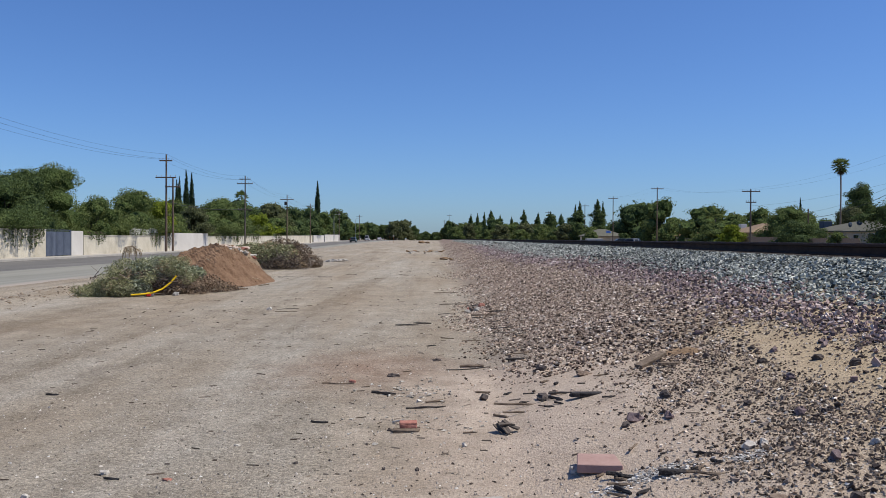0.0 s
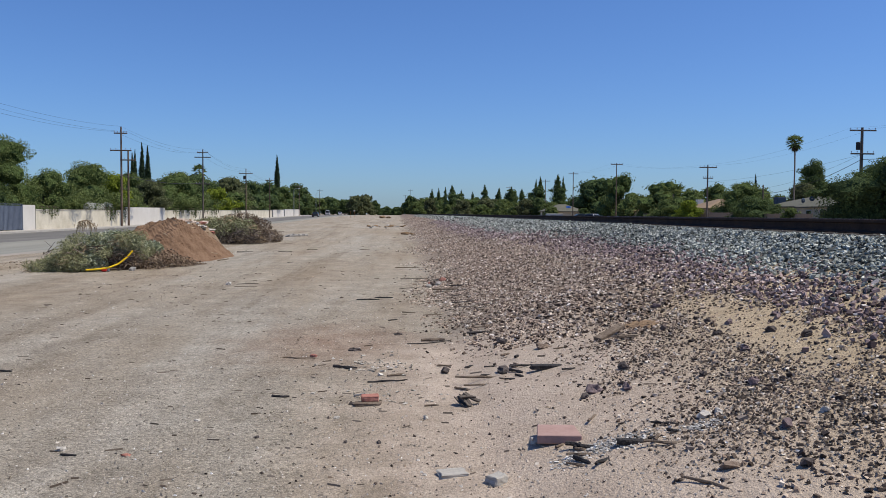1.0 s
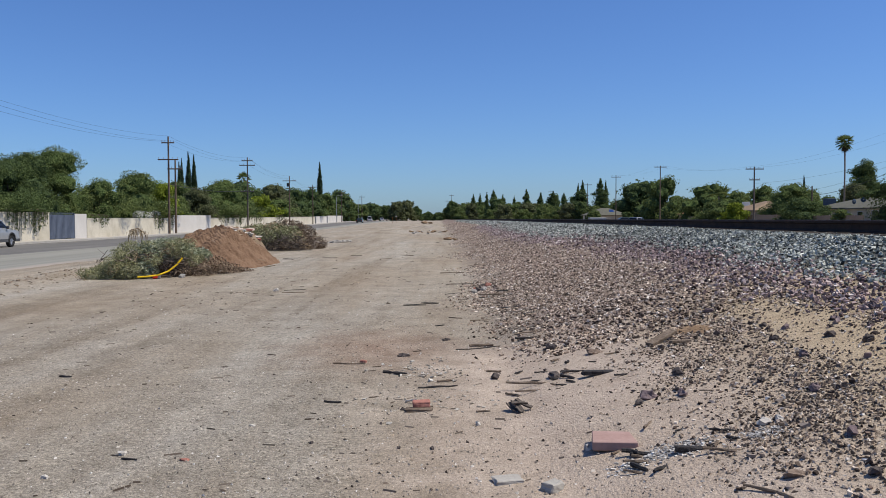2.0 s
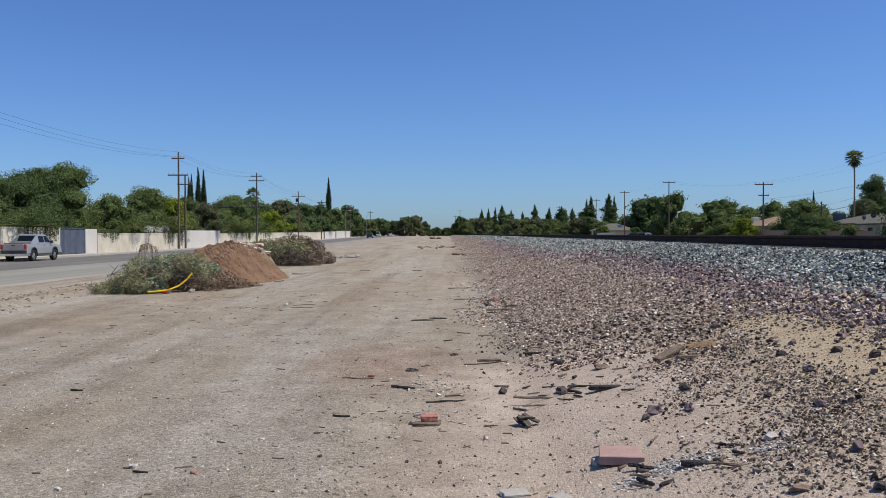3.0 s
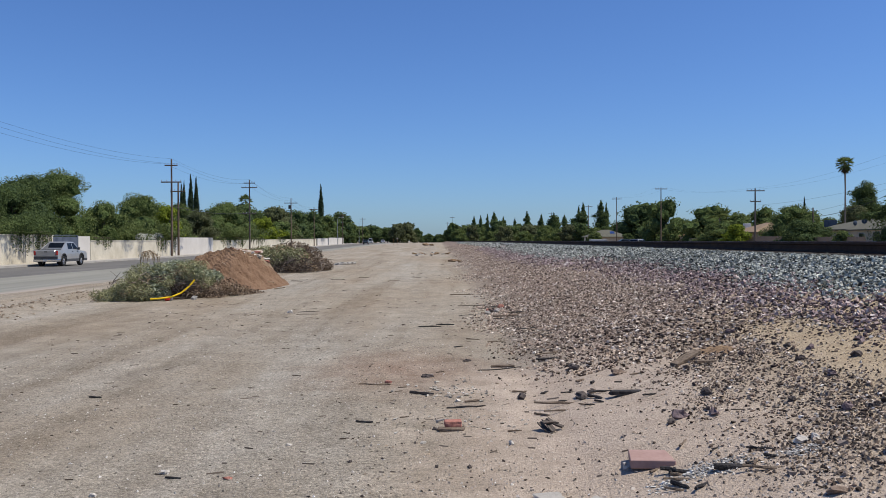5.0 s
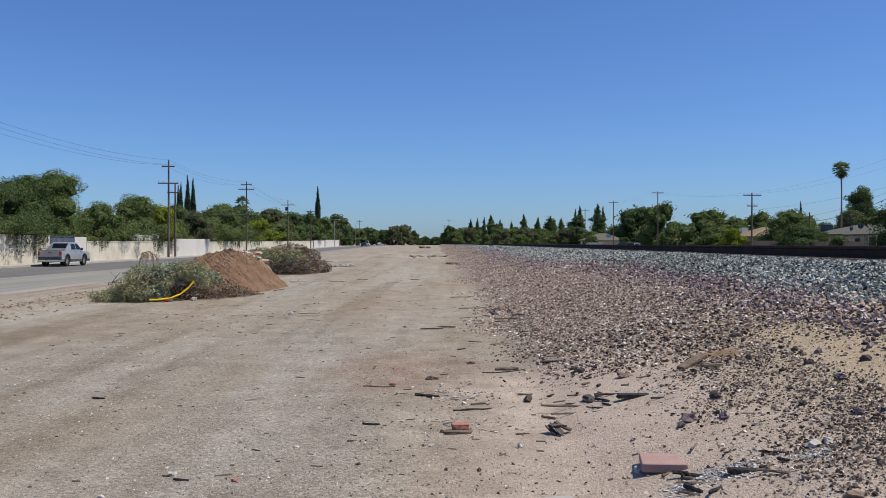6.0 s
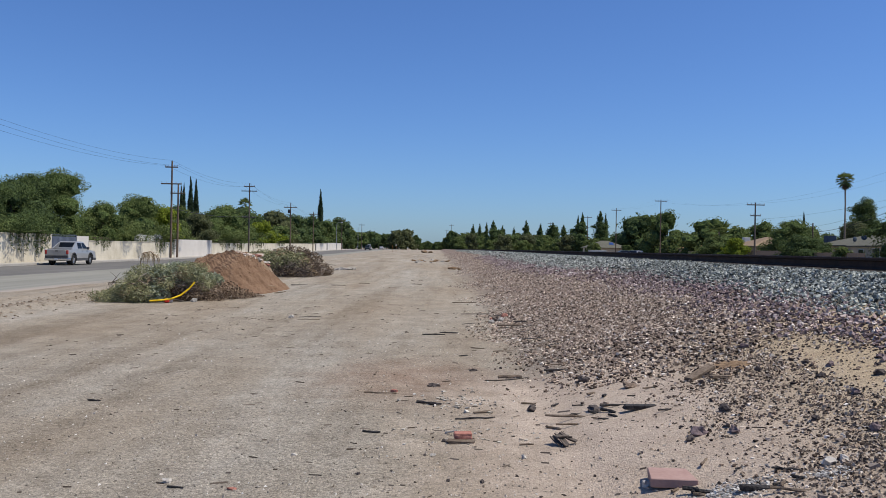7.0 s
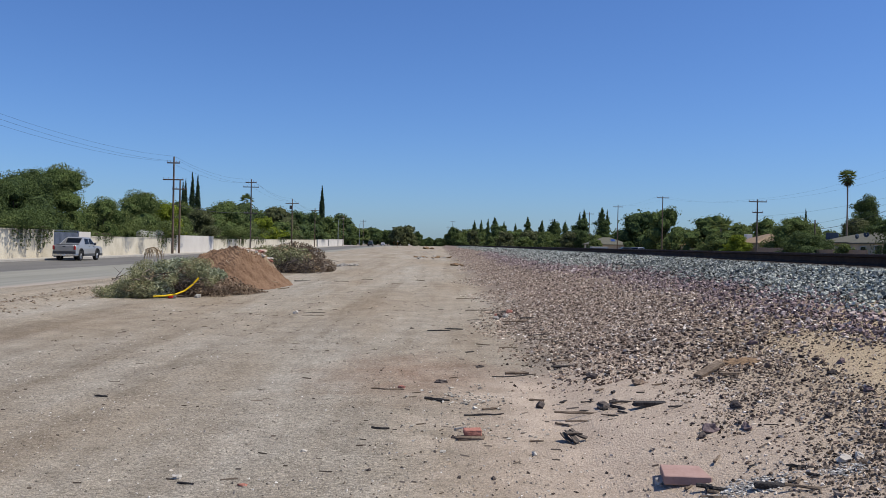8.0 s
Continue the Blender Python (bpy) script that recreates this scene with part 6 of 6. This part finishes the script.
def build_houses():
    house(60.5, 109, 10, 24, 2.6, 4.0, M["roof_grey"], "low cream house with a grey shingle roof", ((-9, 1.6, 1.1), (-4, 1.8, 1.1), (2, 1.4, 1.0)), (-3.2, 10.6, 1.3, "unit_dark"))
    house(56.0, 99.5, 7, 9, 2.45, 3.5, M["roof_grey"], "cream house wing with a grey roof", ((-1.5, 1.6, 1.1), (2.0, 1.2, 1.0)), None, "x")
    antenna_dish(56.2, 110.6, 2.95, 20)
    antenna_dish(57.2, 109.8, 3.2, -30)
    house(58.8, 146, 9, 11, 2.6, 4.2, M["roof_tan"], "low house with a tan shingle roof and cooler", ((-2, 1.6, 1.1),), (-2.2, 4.4, 1.1, "unit"))
    house(56.5, 182, 9, 13, 2.1, 2.95, M["roof_orange"], "small outbuilding with an orange-brown roof", (), None)
    house(43.5, 215, 10, 8, 2.2, 3.9, M["roof_grey"], "grey-roofed house in the distance", ((0, 2, 1.2),), None, "x")
    bm = bmesh.new()
    vs = [bm.verts.new(c) for c in ((44.2, 212.4, 3.20), (45.5, 212.4, 3.20), (45.4, 213.8, 3.77), (44.4, 213.8, 3.77))]
    bm.faces.new(vs)
    bmesh.ops.solidify(bm, geom=bm.faces[:], thickness=0.05)
    tagged(part("roof_tarp", bm, M["tarp"]), "bright blue tarpaulin laid over a roof", "tarpaulin")
    house(56, 250, 9, 12, 2.6, 4.0, M["roof_grey"], "low grey-roofed house among trees", (), None)
    house(46, 300, 8, 9, 2.6, 4.4, M["roof_grey"], "small pale house under the trees", ((0, 1.5, 1.2),), None, "x")
    house(27, 372, 9, 10, 2.8, 4.6, M["roof_tan"], "small tan-roofed house in the distance", (), None)
    # board fences along the far street
    for y0, y1, h, x in ((96, 118, 1.55, 50), (121, 139, 1.75, 51), (142, 176, 1.6, 52), (200, 262, 1.5, 50)):
        ob = empty("fence", pose(x, 0, 0.18), "faded wooden board fence in front of a garden", "fence", "garden fences")
        y = y0
        while y < y1:
            w = random.uniform(0.13, 0.16)
            plank = random.choice(BOARDS)
            board = new("board", plank)
            board.parent = ob
            board.matrix_basis = pose(0, y + 0.5 * w, random.uniform(-0.04, 0.04) + h - 1.6, random.uniform(-0.8, 0.8), 0, 0)
            y += w + 0.012
        y = y0
        while y <= y1:
            bm = bmesh.new()
            box(bm, 0.014, 0.10, y - 0.05, y + 0.05, -0.2, h + 0.08)
            part("post", bm, M["fence"], ob)
            y += 2.4


build_houses()


# ---- vehicles ----
def paint(name, col, rough=0.32):
    m, nt, b = nodes_of(name, rough, 0.25, 0.5)
    tc = nt.nodes.new("ShaderNodeTexCoord").outputs["Object"]
    n = noise_tex(nt, 1.6, 4, 0.6, tc)
    nt.links.new(ramp(nt, n, ((0.3, tuple(c * 0.86 for c in col)), (0.7, tuple(min(1, c * 1.08) for c in col)))), b.inputs["Base Color"])
    b.inputs["Coat Weight"].default_value = 0.4
    return m


M["pewter"] = paint("pewter_paint", (0.33, 0.33, 0.325))
M["white_paint"] = paint("white_paint", (0.66, 0.66, 0.65))
M["dark_paint"] = paint("dark_green_paint", (0.035, 0.05, 0.05))
M["blue_paint"] = paint("slate_blue_paint", (0.10, 0.15, 0.24))
M["cladding"] = plain("grey_plastic_cladding", (0.055, 0.056, 0.06), (0.09, 0.092, 0.095), 4, 0.7, relief=0.1)
M["tyre"] = plain("tyre_rubber", (0.018, 0.018, 0.018), (0.035, 0.034, 0.033), 8, 0.9, relief=0.2)
M["rim"] = plain("alloy_rim", (0.35, 0.35, 0.36), (0.5, 0.5, 0.51), 4, 0.35, 0.8, 0.05)
M["lamp_red"] = plain("red_lamp_lens", (0.35, 0.012, 0.015), (0.45, 0.02, 0.02), 4, 0.2, relief=0, spec=0.6)
M["chrome"] = plain("dull_chrome", (0.45, 0.45, 0.46), (0.6, 0.6, 0.61), 4, 0.25, 0.9, 0.05)


def slab_side(bm, outline, half, top_half=None, z_low=0.0, z_top=1.0):
    """A body section: the side outline (y, z) swept across, drawn in towards the top."""
    def wide(z):
        if top_half is None:
            return half
        t = min(1, max(0, (z - z_low) / (z_top - z_low)))
        return half + (top_half - half) * t
    l = [bm.verts.new((-wide(z), y, z)) for y, z in outline]
    r = [bm.verts.new((wide(z), y, z)) for y, z in outline]
    n = len(outline)
    for k in range(n):
        bm.faces.new((l[k], l[(k + 1) % n], r[(k + 1) % n], r[k]))
    bm.faces.new(l[::-1])
    bm.faces.new(r)
    bmesh.ops.recalc_face_normals(bm, faces=bm.faces[:])


def soften(bm, width):
    es = [e for e in bm.edges if len(e.link_faces) == 2 and e.calc_face_angle(0) > 0.35]
    bmesh.ops.bevel(bm, geom=es, offset=width, segments=2, affect="EDGES", profile=0.6)


def add_wheel(parent, x, y, r, w):
    s = 1 if x > 0 else -1
    ob = part_wheel = bmesh.new()
    prof = [(0.62 * r, -w / 2), (0.93 * r, -w / 2), (r, -w / 2 + 0.04), (r, w / 2 - 0.04), (0.93 * r, w / 2), (0.62 * r, w / 2)]
    seg = 24
    rings = [[part_wheel.verts.new((q, p * math.cos(6.2832 * k / seg), p * math.sin(6.2832 * k / seg))) for p, q in prof] for k in range(seg)]
    for k in range(seg):
        a, b = rings[k], rings[(k + 1) % seg]
        for j in range(len(prof)):
            part_wheel.faces.new((a[j], a[(j + 1) % 6], b[(j + 1) % 6], b[j]))
    bmesh.ops.recalc_face_normals(part_wheel, faces=part_wheel.faces[:])
    wheel = part("wheel", ob, M["tyre"], parent)
    wheel.matrix_basis = pose(x, y, r)
    bm = bmesh.new()
    tube(bm, [(-s * w * 0.2, 0, 0), (s * w * 0.32, 0, 0), (s * w * 0.36, 0, 0)], [0.64 * r, 0.64 * r, 0.3 * r], 20)
    part("rim", bm, M["rim"], wheel)
    for k in range(5):
        bm = bmesh.new()
        a = 6.2832 * k / 5
        tube(bm, [(s * w * 0.39, 0.12 * r * math.cos(a), 0.12 * r * math.sin(a)), (s * w * 0.37, 0.58 * r * math.cos(a), 0.58 * r * math.sin(a))], 0.05 * r + 0.01, 5)
        part("spoke", bm, M["rim"], wheel)
    return wheel


def pickup_truck():
    """Four-door pickup, 5.1 m long, with plastic cladding and sail panels behind the cab; it faces +y."""
    ob = empty("pickup_truck", None, "pewter grey four-door pickup truck rolling along the street", "pickup truck")
    ry, fy, r = -1.65, 1.65, 0.385
    def arch(y):
        return [(y - 0.50, 0.55), (y - 0.44, 0.74), (y - 0.26, 0.90), (y, 0.95), (y + 0.26, 0.90), (y + 0.44, 0.74), (y + 0.50, 0.55)]
    body = [(-2.72, 0.55), (-2.76, 1.16), (-2.70, 1.22), (-0.6, 1.22), (1.15, 1.20), (2.45, 1.10), (2.70, 0.98), (2.76, 0.55)]
    low = [(2.76, 0.55)] + arch(fy)[::-1] + arch(ry)[::-1] + [(-2.72, 0.55)]
    bm = bmesh.new()
    slab_side(bm, body[:-1] + low[:-1], 0.985, 0.93, 0.85, 1.22)
    part("body", bm, M["pewter"], ob)
    bm = bmesh.new()
    slab_side(bm, [(-1.12, 0.34), (1.12, 0.34), (1.12, 0.546), (-1.12, 0.546)], 0.99)
    part("side_cladding", bm, M["cladding"], ob, "dark grey lower cladding")
    for y0, y1 in ((-2.84, -2.18), (2.18, 2.84)):
        bm = bmesh.new()
        slab_side(bm, [(y0, 0.36), (y1, 0.36), (y1, 0.546), (y0, 0.546)], 0.98)
        soften(bm, 0.04)
        part("bumper", bm, M["cladding"] if y0 > 0 else M["chrome"], ob)
    # cabin, roof and the sail panels that slope to the bed
    bm = bmesh.new()
    slab_side(bm, [(-0.95, 1.224), (-0.72, 1.80), (-0.55, 1.86), (0.55, 1.84), (0.75, 1.78), (1.48, 1.205)], 0.90, 0.70, 1.22, 1.86)
    soften(bm, 0.03)
    part("cabin", bm, M["pewter"], ob)
    for s in (-1, 1):
        bm = bmesh.new()
        l = [(s * 0.90, -1.85, 1.224), (s * 0.90, -0.90, 1.224), (s * 0.71, -0.66, 1.80), (s * 0.74, -0.85, 1.74)]
        m = [(s * 0.80, -1.85, 1.224), (s * 0.80, -0.90, 1.224), (s * 0.63, -0.66, 1.80), (s * 0.66, -0.85, 1.74)]
        a, b = [bm.verts.new(c) for c in l], [bm.verts.new(c) for c in m]
        for k in range(4):
            bm.faces.new((a[k], a[(k + 1) % 4], b[(k + 1) % 4], b[k]))
        bm.faces.new(a[::-1])
        bm.faces.new(b)
        bmesh.ops.recalc_face_normals(bm, faces=bm.faces[:])
        part("sail_panel", bm, M["pewter"], ob, "sloping panel behind the cab")
        # side windows in two panes
        for y0, y1, t0, t1 in ((-0.72, 0.16, -0.60, 0.14), (0.24, 1.22, 0.22, 0.66)):
            bm = bmesh.new()
            def wall(z):
                return s * (0.90 + (0.70 - 0.90) * (z - 1.22) / 0.64 + 0.006)
            quad = [(y0, 1.29), (y1, 1.29), (t1, 1.74), (t0, 1.74)]
            f = bm.faces.new([bm.verts.new((wall(z), y, z)) for y, z in quad])
            bmesh.ops.solidify(bm, geom=[f], thickness=0.01)
            part("side_window", bm, M["glass"], ob)
        bm = bmesh.new()
        box(bm, *sorted((s * 0.93, s * 1.13)), 0.95, 1.07, 1.22, 1.42, 0.03)
        part("mirror", bm, M["cladding"], ob)
        for y in (0.10, 1.05):
            bm = bmesh.new()
            box(bm, *sorted((s * 0.945, s * 0.985)), y - 0.2, y - 0.04, 1.08, 1.12, 0.008)
            part("door_handle", bm, M["cladding"], ob)
        bm = bmesh.new()
        box(bm, *sorted((s * 0.80, s * 0.97)), -2.79, -2.68, 0.86, 1.17, 0.015)
        part("tail_lamp", bm, M["lamp_red"], ob, "red tail lamp")
        bm = bmesh.new()
        box(bm, *sorted((s * 0.60, s * 0.95)), 2.66, 2.78, 0.78, 0.98, 0.02)
        part("headlamp", bm, M["chrome"], ob)
        for y in (ry, fy):
            bm = bmesh.new()
            pts = arch(y)
            tube(bm, [(s * 0.97, p, q + 0.01) for p, q in pts], 0.045, 6)
            part("wheel_arch", bm, M["cladding"], ob)
    bm = bmesh.new()
    f = bm.faces.new([bm.verts.new(c) for c in ((-0.72, -0.925, 1.28), (0.72, -0.925, 1.28), (0.60, -0.745, 1.76), (-0.60, -0.745, 1.76))])
    bmesh.ops.solidify(bm, geom=[f], thickness=0.012)
    part("rear_window", bm, M["glass"], ob)
    bm = bmesh.new()
    f = bm.faces.new([bm.verts.new(c) for c in ((-0.78, 1.41, 1.275), (0.78, 1.41, 1.275), (0.62, 0.83, 1.735), (-0.62, 0.83, 1.735))])
    bmesh.ops.solidify(bm, geom=[f], thickness=0.012)
    part("windscreen", bm, M["glass"], ob)
    bm = bmesh.new()
    box(bm, -0.78, 0.78, -2.79, -2.73, 0.75, 1.20, 0.02)
    gate = part("tailgate", bm, M["pewter"], ob)
    bm = bmesh.new()
    box(bm, -0.12, 0.12, -2.81, -2.792, 1.06, 1.14, 0.01)
    part("tailgate_handle", bm, M["cladding"], gate)
    # a dark strip across the rear, between bumper and tailgate
    bm = bmesh.new()
    box(bm, -0.95, 0.95, -2.81, -2.735, 0.56, 0.74, 0.015)
    part("rear_strip", bm, M["cladding"], ob, "dark strip under the tailgate")
    bm = bmesh.new()
    box(bm, -0.16, 0.16, -2.86, -2.845, 0.40, 0.52)
    part("number_plate", bm, M["unit"], ob, "plain pale plate")
    bm = bmesh.new()
    box(bm, -0.78, 0.78, -2.66, -0.98, 1.224, 1.27, 0.015)
    part("bed_cover", bm, M["cladding"], ob, "flat dark bed cover")
    for o in ob.children_recursive:
        o.data.transform(Matrix.Diagonal((0.92, 0.9, 1, 1)))
    wheels = [add_wheel(ob, x, y, r, 0.25) for x in (-0.78, 0.78) for y in (0.9 * ry, 0.9 * fy)]
    return ob, wheels, r


def small_car(paint_mat, label, van=False, name="car"):
    ob = empty(name, None, label, name)
    h = 1.95 if van else 1.48
    bm = bmesh.new()
    slab_side(bm, [(-2.2, 0.32), (-2.25, 0.85), (-2.1, 0.95), (1.2, 0.92), (2.1, 0.78), (2.2, 0.5), (2.15, 0.30)], 0.88, 0.82, 0.5, 0.95)
    soften(bm, 0.04)
    part("body", bm, paint_mat, ob)
    back = -2.15 if van else -1.75
    bm = bmesh.new()
    slab_side(bm, [(back, 0.93), (back + 0.25, h - 0.06), (back + 0.5, h), (0.25, h), (0.45, h - 0.05), (1.25, 0.915)], 0.82, 0.62, 0.93, h)
    soften(bm, 0.04)
    part("cabin", bm, paint_mat, ob)
    for s in (-1, 1):
        bm = bmesh.new()
        def wall(z):
            return s * (0.82 - 0.20 * (z - 0.93) / (h - 0.93) + 0.006)
        f = bm.faces.new([bm.verts.new((wall(z), y, z)) for y, z in ((back + 0.2, 1.0), (1.05, 1.0), (0.4, h - 0.12), (back + 0.4, h - 0.12))])
        bmesh.ops.solidify(bm, geom=[f], thickness=0.01)
        part("side_window", bm, M["glass"], ob)
        bm = bmesh.new()
        box(bm, *sorted((s * 0.62, s * 0.85)), -2.28, -2.2, 0.68, 0.86, 0.01)
        part("tail_lamp", bm, M["lamp_red"], ob)
    bm = bmesh.new()
    k = 0.25 / (h - 0.99)
    f = bm.faces.new([bm.verts.new(c) for c in ((-0.68, back + 0.02, 1.02), (0.68, back + 0.02, 1.02), (0.58, back + 0.2, h - 0.14), (-0.58, back + 0.2, h - 0.14))])
    bmesh.ops.solidify(bm, geom=[f], thickness=0.02)
    part("rear_window", bm, M["glass"], ob)
    wheels = [add_wheel(ob, x, y, 0.32, 0.2) for x in (-0.76, 0.76) for y in (-1.35, 1.35)]
    return ob, wheels


truck, truck_wheels, TRUCK_R = pickup_truck()
far_car, far_wheels = small_car(M["dark_paint"], "dark car driving away down the street")
parked = [(small_car(M["white_paint"], "white van parked at the far roadside", True, "van")[0], -28.5, 330, 0),
          (small_car(M["white_paint"], "white car parked at the far roadside")[0], -26.5, 372, 0),
          (small_car(M["pewter"], "grey car parked on the street across the railway")[0], 41.4, 174, 35),
          (small_car(M["blue_paint"], "slate blue car parked on the street across the railway")[0], 43.2, 180, 35),
          (small_car(M["dark_paint"], "dark car parked on the street across the railway")[0], 40, 178, 90)]
for ob, x, y, turn in parked:
    ob.matrix_basis = pose(x, y, float(height(x, y)) + (0.03 if x < 0 else 0.0), 0, 0, turn)


def low_trailer():
    ob = empty("trailer", pose(33.2, 172, 0.2, 0, 0, 90), "low white box trailer parked across the railway", "trailer")
    bm = bmesh.new()
    box(bm, -1.0, 1.0, -1.7, 1.7, 0.5, 1.45, 0.03)
    part("trailer_body", bm, M["metal"], ob)
    for s in (-1, 1):
        add_wheel(ob, s * 0.95, -0.3, 0.33, 0.2)
    bm = bmesh.new()
    tube(bm, [(0, 1.65, 0.45), (0, 2.7, 0.45)], 0.05, 6)
    part("drawbar", bm, M["cladding"], ob)


low_trailer()


# ---- posts and markers far along the lot ----
def marker(x, y, h, material, head, label):
    ob = empty("marker_post", pose(x, y, float(height(x, y))), label, "post", "posts along the lot")
    bm = bmesh.new()
    tube(bm, [(0, 0, -0.2), (0, 0, h)], 0.035, 8)
    part("post", bm, material, ob)
    if head:
        bm = bmesh.new()
        box(bm, -0.2, 0.2, -0.07, -0.05, h - 0.36, h, 0.01)
        part("plate", bm, M["white"], ob)


marker(-12.9, 220, 1.8, M["rust_orange"], False, "short orange-brown marker post standing on the dirt")
marker(-11.9, 220, 2.0, M["rust_orange"], True, "orange-brown post with a small white plate")


def street_lamp(x, y, h):
    ob = empty("street_lamp", pose(x, y, float(height(x, y))), "grey street lamp on a slender pole", "street lamp", "street lamps")
    bm = bmesh.new()
    tube(bm, [(0, 0, -0.2), (0, 0, h - 0.6), (0.3, 0, h - 0.1), (1.4, 0, h)], [0.09, 0.06, 0.05, 0.04], 8)
    part("pole", bm, M["metal"], ob)
    bm = bmesh.new()
    box(bm, 1.25, 1.85, -0.13, 0.13, h - 0.1, h + 0.06, 0.03)
    part("lamp_head", bm, M["unit"], ob)


street_lamp(-31.2, 245, 8.4)
street_lamp(-31.2, 310, 8.6)

# a thin patch of paler crushed stone on the lot
prs = np.random.RandomState(91)
pa, pr = prs.uniform(0, 6.283, 1500), prs.uniform(0, 1, 1500) ** 0.5
stones("pale_gravel", -2.3 + 1.3 * pr * np.cos(pa), 108 + 30 * pr * np.sin(pa), prs.uniform(0.02, 0.05, 1500), M["pale_chip"], "patch of paler crushed stone on the dirt", 92, 0.5, chunky=True)


# ---- what moves ----
def rolling(wheels, r, rows):
    """Turn the wheels by the way gone."""
    for w in wheels:
        home = w.matrix_basis.translation.copy()
        out = []
        for (t0, y0), (t1, y1) in zip(rows, rows[1:]):
            n = max(1, int(abs(y1 - y0) / (r * 0.8)) + 1)
            for k in range(n):
                t, y = t0 + (t1 - t0) * k / n, y0 + (y1 - y0) * k / n
                out.append((t, y))
        out.append(rows[-1])
        keyed, last = [], -1
        for t, y in out:
            if frame(t) > last:
                keyed.append((t, Matrix.Translation(home) @ Matrix.Rotation(-(y - rows[0][1]) / r, 4, "X")))
                last = frame(t)
        walk(w, keyed)


def motions():
    way = ((0.0, 40.0), (0.8, 45.0), (1.7, 51.3), (2.3, 54.6), (2.8, 56.7), (3.0, 57.5), (3.5, 59.3), (4.0, 61.0), (4.5, 62.1), (5.2, 63.2), (6.0, 64.1), (6.5, 64.8), (7.0, 64.9), (7.5, 65.3), (8.0, 65.8))
    tx = -29.55
    walk(truck, [(t, pose(tx, y - 0.27, float(height(tx, y)) + 0.03)) for t, y in way])
    rolling(truck_wheels, TRUCK_R, way)
    cx = -24.0
    drive = ((0.0, 232.0), (2.0, 243.0), (4.0, 254.0), (6.0, 265.0), (8.0, 276.0))
    walk(far_car, [(t, pose(cx, y, float(height(cx, y)) + 0.03)) for t, y in drive])
    rolling(far_wheels, 0.32, drive)


motions()
